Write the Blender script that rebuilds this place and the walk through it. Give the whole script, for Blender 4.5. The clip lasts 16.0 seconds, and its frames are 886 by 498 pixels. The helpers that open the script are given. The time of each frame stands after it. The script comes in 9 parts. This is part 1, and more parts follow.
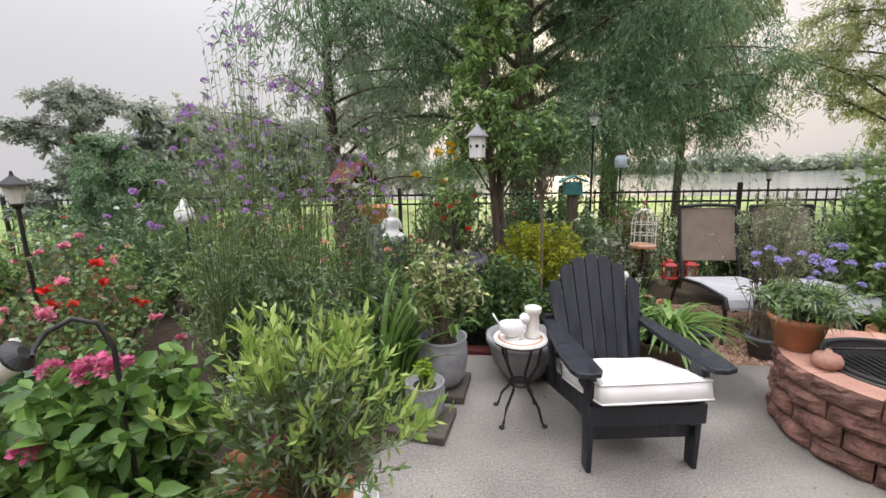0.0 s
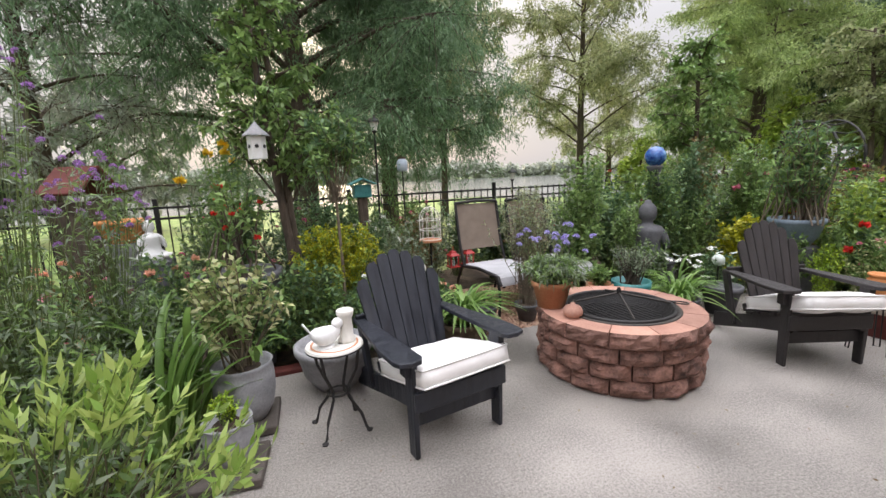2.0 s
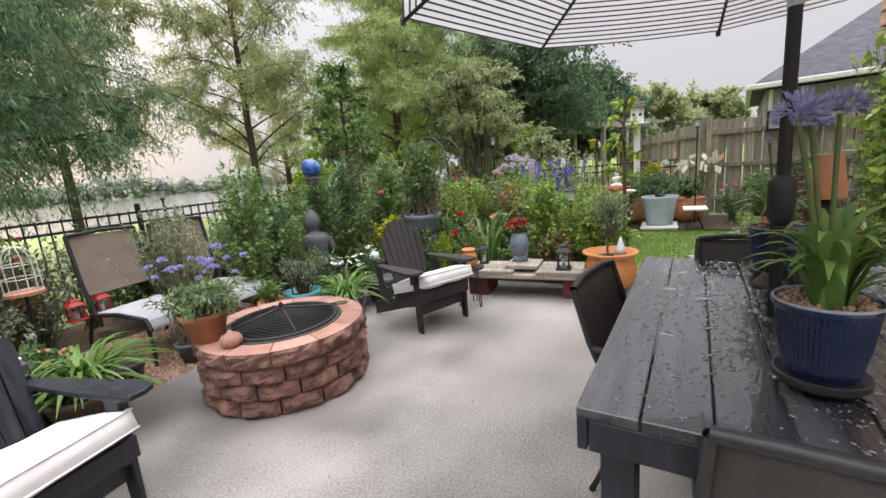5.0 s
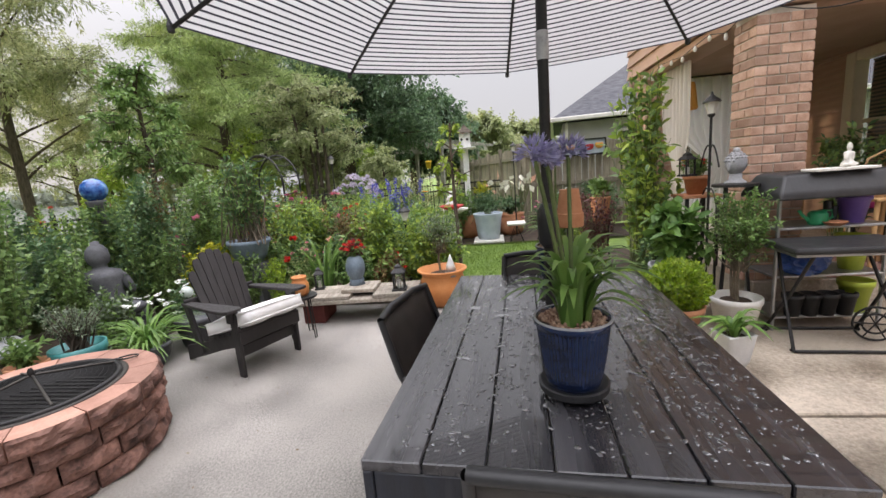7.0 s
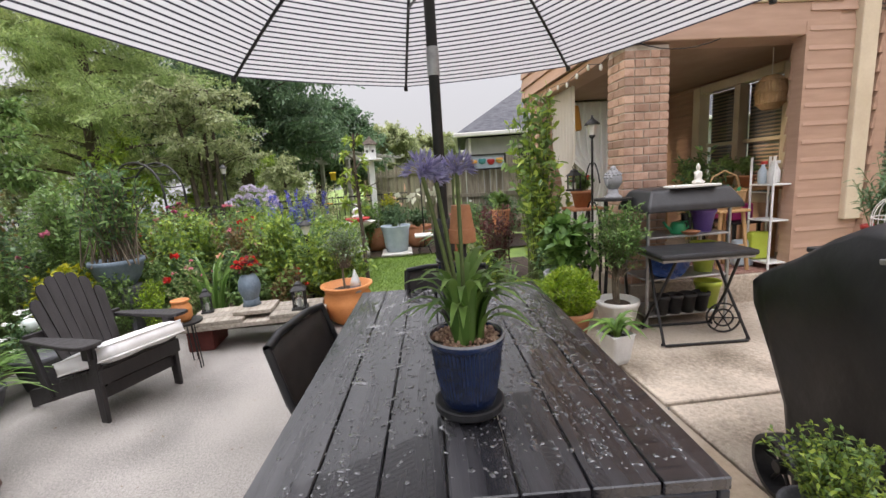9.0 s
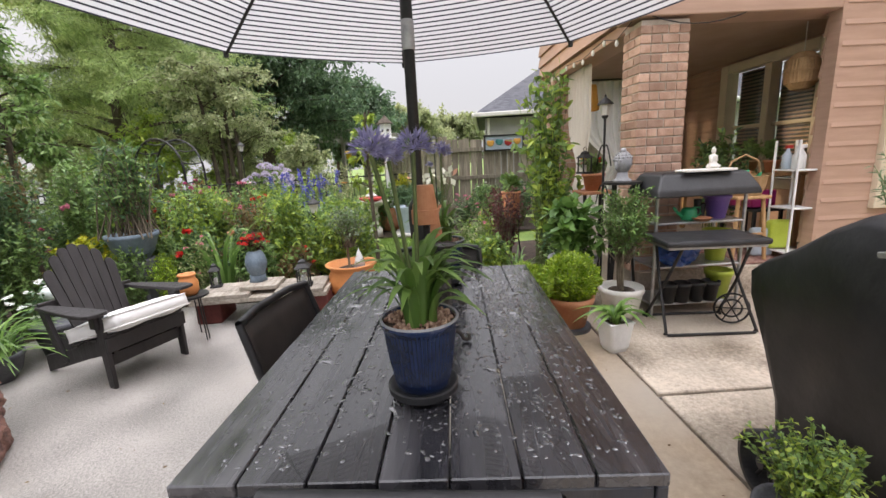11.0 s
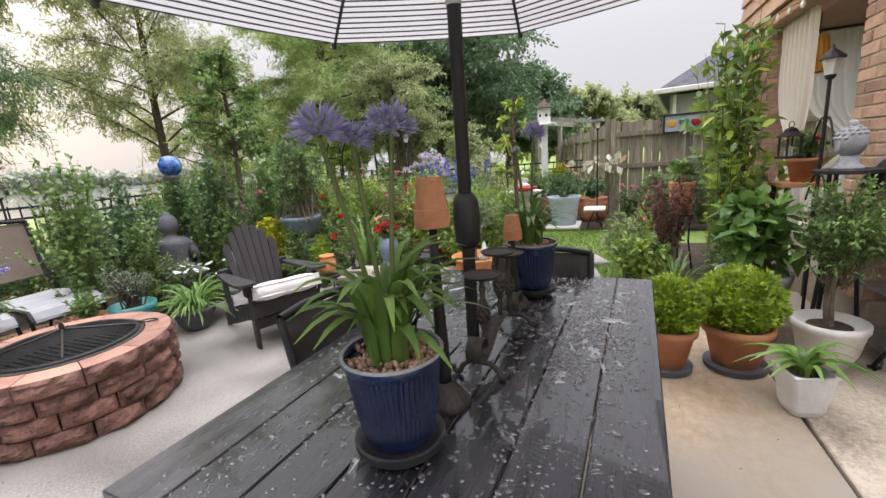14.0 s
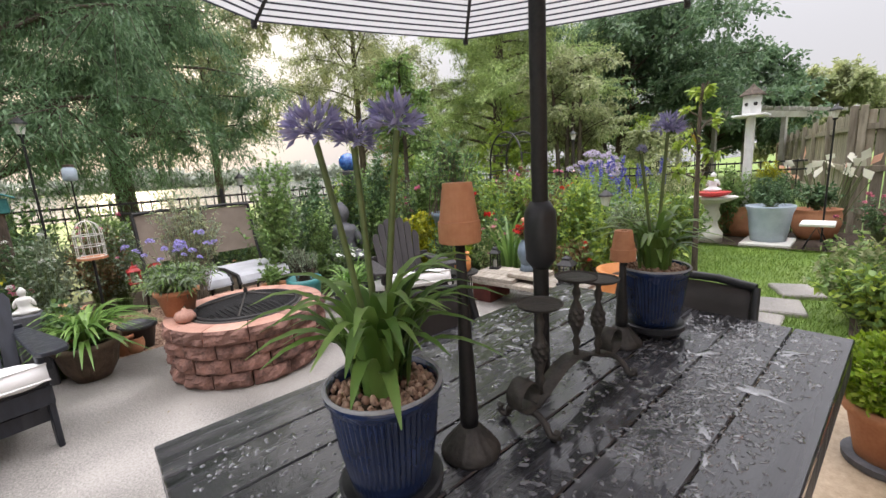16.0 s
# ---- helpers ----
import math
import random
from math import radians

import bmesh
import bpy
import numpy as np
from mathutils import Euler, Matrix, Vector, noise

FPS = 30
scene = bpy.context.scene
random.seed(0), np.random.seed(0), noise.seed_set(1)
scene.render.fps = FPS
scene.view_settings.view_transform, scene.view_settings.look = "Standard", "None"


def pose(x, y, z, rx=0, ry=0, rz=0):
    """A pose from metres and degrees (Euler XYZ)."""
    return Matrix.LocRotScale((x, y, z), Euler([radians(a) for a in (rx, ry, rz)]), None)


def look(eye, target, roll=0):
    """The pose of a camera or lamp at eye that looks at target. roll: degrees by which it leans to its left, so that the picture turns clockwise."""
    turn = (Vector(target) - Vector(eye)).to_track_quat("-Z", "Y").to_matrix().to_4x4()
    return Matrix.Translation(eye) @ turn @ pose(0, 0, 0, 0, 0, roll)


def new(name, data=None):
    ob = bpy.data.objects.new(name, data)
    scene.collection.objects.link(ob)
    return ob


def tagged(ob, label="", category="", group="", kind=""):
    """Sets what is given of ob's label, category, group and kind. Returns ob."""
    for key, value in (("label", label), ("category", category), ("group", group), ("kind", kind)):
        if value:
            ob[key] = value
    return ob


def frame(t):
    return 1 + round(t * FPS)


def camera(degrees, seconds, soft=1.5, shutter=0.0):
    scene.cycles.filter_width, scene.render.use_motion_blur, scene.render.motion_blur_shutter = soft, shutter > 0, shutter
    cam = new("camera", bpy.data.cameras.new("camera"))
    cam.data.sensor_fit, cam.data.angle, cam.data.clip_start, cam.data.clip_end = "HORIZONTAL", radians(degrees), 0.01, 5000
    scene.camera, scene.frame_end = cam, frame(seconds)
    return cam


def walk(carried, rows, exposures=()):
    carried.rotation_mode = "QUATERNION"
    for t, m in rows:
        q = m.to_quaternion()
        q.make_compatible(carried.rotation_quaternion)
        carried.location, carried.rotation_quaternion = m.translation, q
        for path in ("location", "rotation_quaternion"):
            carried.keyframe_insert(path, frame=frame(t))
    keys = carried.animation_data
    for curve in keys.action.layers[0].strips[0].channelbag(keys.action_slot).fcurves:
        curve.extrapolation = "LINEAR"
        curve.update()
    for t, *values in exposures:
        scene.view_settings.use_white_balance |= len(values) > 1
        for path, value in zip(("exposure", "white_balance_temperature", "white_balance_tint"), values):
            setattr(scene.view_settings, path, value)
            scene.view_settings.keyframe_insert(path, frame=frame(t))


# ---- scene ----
cam = camera(94.1, 16.0)
PATH = [
    (0, (0.354, -0.224, 1.417), (0.084, 1.725, 1.063), -1.2),
    (0.5, (0.316, -0.163, 1.406), (0.293, 1.803, 1.044), -1.0),
    (1, (0.284, -0.143, 1.385), (0.507, 1.814, 1.04), -1.3),
    (1.5, (0.261, -0.142, 1.37), (0.742, 1.77, 1.03), -1.8),
    (2, (0.269, -0.149, 1.361), (0.988, 1.685, 1.016), -2.4),
    (2.5, (0.289, -0.155, 1.362), (1.222, 1.577, 1.004), -2.9),
    (3, (0.342, -0.179, 1.356), (1.475, 1.428, 0.989), -3.5),
    (3.5, (0.423, -0.215, 1.354), (1.738, 1.244, 0.981), -4.0),
    (4, (0.474, -0.254, 1.358), (1.95, 1.041, 0.98), -4.6),
    (4.5, (0.515, -0.283, 1.358), (2.129, 0.834, 0.975), -4.9),
    (7, (0.687, -0.475, 1.386), (2.635, -0.209, 1.024), -4.6),
    (7.5, (0.741, -0.524, 1.393), (2.703, -0.363, 1.04), -4.6),
    (8, (0.755, -0.548, 1.392), (2.726, -0.502, 1.052), -4.3),
    (8.5, (0.75, -0.551, 1.393), (2.721, -0.62, 1.06), -4.0),
    (9, (0.739, -0.528, 1.391), (2.703, -0.694, 1.053), -3.8),
    (11.5, (0.764, -0.744, 1.364), (2.713, -0.744, 0.912), -2.8),
    (12, (0.841, -0.778, 1.343), (2.788, -0.678, 0.899), -3.3),
    (12.5, (0.968, -0.837, 1.322), (2.911, -0.616, 0.902), -3.8),
    (13, (1.043, -0.851, 1.329), (2.966, -0.502, 0.905), -4.2),
    (13.5, (1.081, -0.923, 1.329), (2.963, -0.392, 0.911), -4.5),
    (14, (1.104, -1.054, 1.345), (2.914, -0.317, 0.922), -4.2),
    (14.5, (1.114, -1.152, 1.345), (2.835, -0.219, 0.936), -3.8),
    (15, (1.179, -1.188, 1.346), (2.793, -0.08, 0.937), -3.5),
    (15.5, (1.313, -1.196, 1.342), (2.812, 0.068, 0.948), -3.6),
    (16, (1.388, -1.212, 1.336), (2.762, 0.191, 0.955), -3.5),
]
walk(cam, [(t, look(eye, target, roll)) for t, eye, target, roll in PATH], exposures=[(0, 0.38), (3, 0.40), (4.5, 0.44), (8, 0.49), (12.5, 0.64), (14.5, 0.56), (16, 0.58)])

# ---- world, sun and exposure ----
SUN_AZ, SUN_EL = 8.0, 15.5
world = bpy.data.worlds.new("hazy_sky")
scene.world = world
world.use_nodes = True
wn = world.node_tree.nodes
wl = world.node_tree.links
sky = wn.new("ShaderNodeTexSky")
sky.sky_type = "NISHITA"
sky.sun_disc = False
sky.sun_elevation, sky.sun_rotation = radians(SUN_EL), radians(SUN_AZ)
sky.dust_density, sky.air_density = 4.0, 1.2
soft_sky = wn.new("ShaderNodeMix")
soft_sky.data_type = "RGBA"
soft_sky.inputs[0].default_value = 0.82
soft_sky.inputs[7].default_value = (10.25, 10.0, 10.6, 1)
wl.new(sky.outputs[0], soft_sky.inputs[6])
# an overcast sky: even and pale low down, several times as bright overhead
sky_tc = wn.new("ShaderNodeTexCoord")
sky_xyz = wn.new("ShaderNodeSeparateXYZ")
sky_rise = wn.new("ShaderNodeMapRange")
sky_rise.inputs[3].default_value, sky_rise.inputs[4].default_value = 0.057, 0.50
wl.new(sky_tc.outputs["Generated"], sky_xyz.inputs[0])
sky_pow = wn.new("ShaderNodeMath")
sky_pow.operation, sky_pow.use_clamp = "POWER", True
sky_pow.inputs[1].default_value = 3.0
wl.new(sky_xyz.outputs[2], sky_pow.inputs[0])
wl.new(sky_pow.outputs[0], sky_rise.inputs[0])
wl.new(soft_sky.outputs[2], wn["Background"].inputs[0])
wl.new(sky_rise.outputs[0], wn["Background"].inputs[1])
sun = new("sun", bpy.data.lights.new("sun", "SUN"))
sun.data.energy, sun.data.angle, sun.data.color = 2.8, radians(7), (1.0, 0.80, 0.55)
sun_way = Vector((math.sin(radians(SUN_AZ)) * math.cos(radians(SUN_EL)), math.cos(radians(SUN_AZ)) * math.cos(radians(SUN_EL)), math.sin(radians(SUN_EL))))
sun.matrix_world = look(sun_way * 60, (0, 0, 0))


# ---- materials ----
def mat_base(name):
    m = bpy.data.materials.new(name)
    m.use_nodes = True
    return m, m.node_tree.nodes, m.node_tree.links, m.node_tree.nodes["Principled BSDF"]


def surface(name, c1, c2, scale=6.0, rough=0.6, rough2=None, bump=0.2, fine=60.0, metal=0.0, c3=None, spot=0.62, coat=0.0, pieces=False, stretch=None, grain=0.45, crisp=0.5):
    """Two-scale procedural surface: broad colour change, fine grain, relief, and an optional third colour in patches."""
    m, n, l, p = mat_base(name)
    tc = n.new("ShaderNodeTexCoord")
    vec = tc.outputs["Object"]
    if stretch:
        mp = n.new("ShaderNodeMapping")
        mp.inputs["Scale"].default_value = stretch
        l.new(vec, mp.inputs[0])
        vec = mp.outputs[0]
    if pieces:
        oi = n.new("ShaderNodeObjectInfo")
        ad = n.new("ShaderNodeVectorMath")
        ad.operation = "MULTIPLY_ADD"
        cx = n.new("ShaderNodeCombineXYZ")
        l.new(oi.outputs["Random"], cx.inputs[0])
        l.new(oi.outputs["Random"], cx.inputs[2])
        l.new(cx.outputs[0], ad.inputs[0])
        ad.inputs[1].default_value = (37, 11, 23)
        l.new(vec, ad.inputs[2])
        vec = ad.outputs[0]
    big = n.new("ShaderNodeTexNoise")
    big.inputs["Scale"].default_value, big.inputs["Detail"].default_value = scale, 5
    small = n.new("ShaderNodeTexNoise")
    small.inputs["Scale"].default_value, small.inputs["Detail"].default_value, small.inputs["Roughness"].default_value = fine, 6, crisp
    l.new(vec, big.inputs["Vector"]), l.new(vec, small.inputs["Vector"])
    add = n.new("ShaderNodeMath")
    add.operation = "MULTIPLY_ADD"
    add.inputs[1].default_value = grain
    l.new(small.outputs[0], add.inputs[0]), l.new(big.outputs[0], add.inputs[2])
    ramp = n.new("ShaderNodeValToRGB")
    level = n.new("ShaderNodeMath")
    level.operation = "DIVIDE"
    level.inputs[1].default_value = 1 + grain
    l.new(add.outputs[0], level.inputs[0])
    ramp.color_ramp.elements[0].position, ramp.color_ramp.elements[1].position = (0.28 + grain * 0.5) / (1 + grain), (0.72 + grain * 0.5) / (1 + grain)
    ramp.color_ramp.elements[0].color, ramp.color_ramp.elements[1].color = (*c1, 1), (*c2, 1)
    l.new(level.outputs[0], ramp.inputs[0])
    col = ramp.outputs[0]
    if c3:
        st = n.new("ShaderNodeTexNoise")
        st.inputs["Scale"].default_value, st.inputs["Detail"].default_value = scale * 0.37, 6
        l.new(vec, st.inputs["Vector"])
        sr = n.new("ShaderNodeValToRGB")
        sr.color_ramp.elements[0].position, sr.color_ramp.elements[1].position = spot - 0.08, spot + 0.08
        l.new(st.outputs[0], sr.inputs[0])
        mx = n.new("ShaderNodeMix")
        mx.data_type = "RGBA"
        l.new(sr.outputs[0], mx.inputs[0]), l.new(col, mx.inputs[6])
        mx.inputs[7].default_value = (*c3, 1)
        col = mx.outputs[2]
    if pieces:
        hv = n.new("ShaderNodeHueSaturation")
        mr = n.new("ShaderNodeMapRange")
        mr.inputs[3].default_value, mr.inputs[4].default_value = 0.72, 1.22
        l.new(oi.outputs["Random"], mr.inputs[0]), l.new(mr.outputs[0], hv.inputs["Value"]), l.new(col, hv.inputs["Color"])
        col = hv.outputs[0]
    l.new(col, p.inputs["Base Color"])
    rr = n.new("ShaderNodeMapRange")
    rr.inputs[1].default_value, rr.inputs[2].default_value = 0.35, 0.65
    rr.inputs[3].default_value, rr.inputs[4].default_value = rough, rough if rough2 is None else rough2
    l.new(big.outputs[0], rr.inputs[0]), l.new(rr.outputs[0], p.inputs["Roughness"])
    p.inputs["Metallic"].default_value, p.inputs["Coat Weight"].default_value = metal, coat
    if bump:
        bp = n.new("ShaderNodeBump")
        bp.inputs["Strength"].default_value, bp.inputs["Distance"].default_value = bump, 0.01
        l.new(add.outputs[0], bp.inputs["Height"]), l.new(bp.outputs[0], p.inputs["Normal"])
    return m


def leafy(name, dark, light, rough=0.45, through_light=0.35, edge=None):
    """Leaf: colour varies leaf by leaf, some light passes through."""
    m, n, l, p = mat_base(name)
    g = n.new("ShaderNodeNewGeometry")
    ramp = n.new("ShaderNodeValToRGB")
    ramp.color_ramp.elements[0].color, ramp.color_ramp.elements[1].color = (*dark, 1), (*light, 1)
    l.new(g.outputs["Random Per Island"], ramp.inputs[0])
    if edge:
        e = ramp.color_ramp.elements.new(0.72)
        e.color = (*edge, 1)
    tc = n.new("ShaderNodeTexCoord")
    no = n.new("ShaderNodeTexNoise")
    no.inputs["Scale"].default_value = 2.2
    l.new(tc.outputs["Object"], no.inputs["Vector"])
    hv = n.new("ShaderNodeHueSaturation")
    mr = n.new("ShaderNodeMapRange")
    mr.inputs[3].default_value, mr.inputs[4].default_value = 0.6, 1.4
    l.new(no.outputs[0], mr.inputs[0]), l.new(mr.outputs[0], hv.inputs["Value"]), l.new(ramp.outputs[0], hv.inputs["Color"])
    l.new(hv.outputs[0], p.inputs["Base Color"])
    p.inputs["Roughness"].default_value = rough
    t = n.new("ShaderNodeBsdfTranslucent")
    l.new(hv.outputs[0], t.inputs[0])
    mix = n.new("ShaderNodeMixShader")
    mix.inputs[0].default_value = through_light
    l.new(p.outputs[0], mix.inputs[1]), l.new(t.outputs[0], mix.inputs[2])
    l.new(mix.outputs[0], n["Material Output"].inputs[0])
    return m


def glassy(name, tint=(1, 1, 1), rough=0.02):
    m, n, l, p = mat_base(name)
    p.inputs["Base Color"].default_value = (*tint, 1)
    p.inputs["Transmission Weight"].default_value, p.inputs["Roughness"].default_value = 1.0, rough
    return m


M = {}
M["concrete"] = surface("broom_concrete", (0.140, 0.127, 0.114), (0.425, 0.393, 0.358), 1.3, 0.32, 0.85, 0.40, 85, c3=(0.335, 0.308, 0.272), spot=0.60, grain=2.2, crisp=0.92)
# tan holds real stain plus painted warm light bounced off the house wall
M["concrete_tan"] = surface("tan_stain_and_bounce_concrete", (0.25, 0.18, 0.112), (0.53, 0.41, 0.285), 1.3, 0.3, 0.8, 0.12, 16, c3=(0.38, 0.33, 0.27), spot=0.56, grain=0.9, crisp=0.82)
M["concrete_old"] = surface("aggregate_concrete", (0.18, 0.142, 0.104), (0.62, 0.53, 0.425), 1.9, 0.35, 0.85, 0.35, 34, c3=(0.42, 0.365, 0.29), spot=0.58, grain=1.1, crisp=0.85)
M["joint"] = surface("dark_joint", (0.05, 0.045, 0.04), (0.10, 0.09, 0.08), 9, 0.9)
M["paver"] = surface("brown_paver", (0.05, 0.042, 0.036), (0.11, 0.092, 0.08), 7, 0.85, bump=0.3, fine=90)
M["soil"] = surface("mulch_soil", (0.018, 0.012, 0.008), (0.075, 0.048, 0.03), 14, 0.9, bump=0.9, fine=70)
M["lawn"] = surface("lawn", (0.08, 0.14, 0.025), (0.20, 0.29, 0.055), 2.4, 0.8, bump=0.8, fine=80, c3=(0.20, 0.26, 0.07))
M["gravel"] = surface("pea_gravel", (0.20, 0.10, 0.06), (0.42, 0.28, 0.19), 30, 0.7, bump=0.5, fine=140, pieces=False)
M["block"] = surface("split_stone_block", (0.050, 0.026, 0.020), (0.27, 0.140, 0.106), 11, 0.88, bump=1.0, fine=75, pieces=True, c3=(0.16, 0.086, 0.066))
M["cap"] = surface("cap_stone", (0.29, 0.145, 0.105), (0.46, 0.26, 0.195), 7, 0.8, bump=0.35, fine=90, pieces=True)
M["brick"] = surface("house_brick", (0.33, 0.19, 0.13), (0.53, 0.355, 0.265), 11, 0.85, bump=0.4, fine=90, pieces=True)
M["mortar"] = surface("mortar", (0.40, 0.34, 0.28), (0.52, 0.45, 0.38), 20, 0.9, bump=0.4)
M["siding"] = surface("painted_siding", (0.41, 0.26, 0.19), (0.49, 0.32, 0.235), 3, 0.55, bump=0.1, fine=70, stretch=(1, 1, 8))
M["trim"] = surface("cream_trim", (0.60, 0.50, 0.36), (0.70, 0.60, 0.45), 4, 0.5, bump=0.05)
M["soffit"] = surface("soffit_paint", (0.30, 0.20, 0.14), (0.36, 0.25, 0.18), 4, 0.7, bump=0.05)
M["black_wood"] = surface("black_stained_slats", (0.006, 0.0075, 0.012), (0.021, 0.024, 0.034), 5, 0.36, 0.6, 0.25, 60, stretch=(6, 6, 1), c3=(0.042, 0.043, 0.05), spot=0.68)
M["brown_black"] = surface("weathered_slats", (0.013, 0.011, 0.011), (0.036, 0.031, 0.031), 5, 0.5, 0.7, 0.25, 60, stretch=(6, 6, 1))
M["table"] = surface("wet_black_planks", (0.011, 0.011, 0.013), (0.042, 0.041, 0.047), 3.2, 0.10, 0.36, 0.22, 40, stretch=(0.8, 9, 9), c3=(0.085, 0.082, 0.088), spot=0.64, pieces=True, coat=0.55)
M["cushion"] = surface("white_canvas", (0.72, 0.70, 0.68), (0.84, 0.83, 0.81), 7, 0.85, bump=0.15, fine=220)
M["iron"] = surface("black_iron", (0.012, 0.012, 0.013), (0.035, 0.032, 0.03), 20, 0.45, 0.65, 0.15, 120, metal=0.3)
M["aged_iron"] = surface("aged_iron", (0.03, 0.027, 0.024), (0.085, 0.075, 0.065), 25, 0.5, 0.7, 0.4, 120, metal=0.4)
M["soot"] = surface("sooty_steel", (0.006, 0.006, 0.006), (0.02, 0.018, 0.017), 20, 0.6, 0.8, 0.2, 120)
M["steel"] = surface("dull_steel", (0.30, 0.30, 0.30), (0.5, 0.5, 0.5), 20, 0.35, 0.5, 0.05, 120, metal=0.9)
M["terracotta"] = surface("terracotta", (0.42, 0.17, 0.08), (0.58, 0.28, 0.15), 6, 0.75, bump=0.15, fine=70, c3=(0.60, 0.40, 0.29), spot=0.64)
M["orange_clay"] = surface("orange_clay", (0.50, 0.18, 0.05), (0.64, 0.27, 0.09), 5, 0.6, bump=0.1, fine=60)
M["stone_grey"] = surface("grey_cast_stone", (0.20, 0.20, 0.21), (0.36, 0.36, 0.37), 8, 0.85, bump=0.4, fine=80)
M["stone_dark"] = surface("dark_cast_stone", (0.055, 0.055, 0.062), (0.13, 0.13, 0.14), 8, 0.75, bump=0.4, fine=80)
M["white"] = surface("white_glaze", (0.66, 0.66, 0.65), (0.80, 0.80, 0.79), 9, 0.4, 0.6, 0.08)
M["off_white"] = surface("off_white_paint", (0.60, 0.58, 0.53), (0.74, 0.72, 0.67), 9, 0.6, 0.75, 0.15)
M["blue_glaze"] = surface("cobalt_glaze", (0.005, 0.011, 0.036), (0.014, 0.031, 0.098), 8, 0.15, 0.28, 0.1, 40, coat=0.6)
M["teal"] = surface("teal_glaze", (0.03, 0.16, 0.16), (0.08, 0.28, 0.27), 8, 0.3, 0.5, 0.1)
M["blue_grey"] = surface("blue_grey_pot", (0.10, 0.135, 0.17), (0.19, 0.24, 0.29), 8, 0.6, 0.75, 0.2)
M["pale_blue"] = surface("pale_blue_pot", (0.36, 0.43, 0.50), (0.48, 0.55, 0.61), 8, 0.6, 0.75, 0.2)
M["plank_grey"] = surface("weathered_plank", (0.25, 0.21, 0.165), (0.46, 0.41, 0.34), 4, 0.8, bump=0.4, fine=50, stretch=(9, 1, 9), pieces=True)
M["oxblood"] = surface("oxblood_block", (0.085, 0.018, 0.014), (0.15, 0.035, 0.028), 8, 0.8, bump=0.4)
M["fence_wood"] = surface("grey_fence_board", (0.20, 0.17, 0.125), (0.40, 0.35, 0.27), 3, 0.85, bump=0.4, fine=40, stretch=(8, 8, 1), pieces=True)
M["sling"] = surface("taupe_sling", (0.17, 0.13, 0.10), (0.22, 0.175, 0.135), 9, 0.7, bump=0.2, fine=260)
M["sling_dark"] = surface("dark_sling", (0.035, 0.03, 0.028), (0.065, 0.056, 0.05), 9, 0.6, bump=0.2, fine=260)
M["sling_grey"] = surface("grey_sling", (0.40, 0.40, 0.42), (0.50, 0.50, 0.52), 9, 0.6, bump=0.2, fine=260)
M["cover"] = surface("black_cover", (0.006, 0.006, 0.007), (0.019, 0.019, 0.021), 3, 0.36, 0.6, 0.9, 9)
M["plastic_black"] = surface("black_plastic", (0.014, 0.014, 0.015), (0.03, 0.03, 0.032), 9, 0.4, 0.5, 0.05)
M["red"] = surface("red_paint", (0.30, 0.015, 0.012), (0.42, 0.03, 0.025), 9, 0.5, 0.6, 0.1)
M["green_plastic"] = surface("green_plastic", (0.02, 0.22, 0.09), (0.03, 0.30, 0.13), 9, 0.4, 0.5, 0.03)
M["purple_plastic"] = surface("purple_plastic", (0.16, 0.09, 0.33), (0.21, 0.13, 0.42), 9, 0.4, 0.5, 0.03)
M["lime_plastic"] = surface("lime_plastic", (0.38, 0.46, 0.04), (0.46, 0.55, 0.07), 9, 0.4, 0.5, 0.03)
M["blue_plastic"] = surface("blue_bag", (0.01, 0.035, 0.17), (0.03, 0.09, 0.34), 7, 0.25, 0.4, 0.8, 18)
M["wood"] = surface("honey_wood", (0.36, 0.20, 0.08), (0.52, 0.32, 0.15), 4, 0.6, bump=0.2, stretch=(6, 6, 1))
M["wicker"] = surface("wicker", (0.30, 0.18, 0.08), (0.48, 0.31, 0.16), 14, 0.7, bump=0.9, fine=70)
M["wicker_dark"] = surface("dark_wicker", (0.055, 0.035, 0.02), (0.13, 0.085, 0.055), 14, 0.7, bump=0.9, fine=60)
M["shingle"] = surface("roof_shingle", (0.055, 0.055, 0.065), (0.12, 0.12, 0.135), 5, 0.9, bump=0.5, fine=30, stretch=(1, 1, 4))
M["grey_paint"] = surface("grey_paint", (0.33, 0.32, 0.31), (0.42, 0.41, 0.40), 3, 0.7, bump=0.1)
M["pergola"] = surface("pergola_wood", (0.26, 0.24, 0.21), (0.38, 0.36, 0.33), 3, 0.8, bump=0.2)
M["yellow"] = surface("yellow_glass", (0.70, 0.46, 0.02), (0.82, 0.58, 0.05), 9, 0.35, 0.5, 0.03)
M["lemon_wood"] = surface("lantern_orange", (0.62, 0.30, 0.05), (0.74, 0.40, 0.09), 9, 0.5, 0.6, 0.3)
M["blue_ball"] = surface("blue_mosaic", (0.008, 0.02, 0.16), (0.06, 0.20, 0.55), 22, 0.12, 0.25, 0.4, 30, coat=0.5, c3=(0.25, 0.45, 0.7), spot=0.6)
M["pale_ball"] = surface("pale_ball", (0.50, 0.56, 0.52), (0.62, 0.68, 0.63), 16, 0.3)
M["purple_cloth"] = surface("magenta_box", (0.30, 0.01, 0.11), (0.42, 0.03, 0.18), 9, 0.5)
M["rug"] = surface("red_pattern_rug", (0.16, 0.05, 0.04), (0.34, 0.22, 0.17), 30, 0.9, bump=0.3, fine=60)
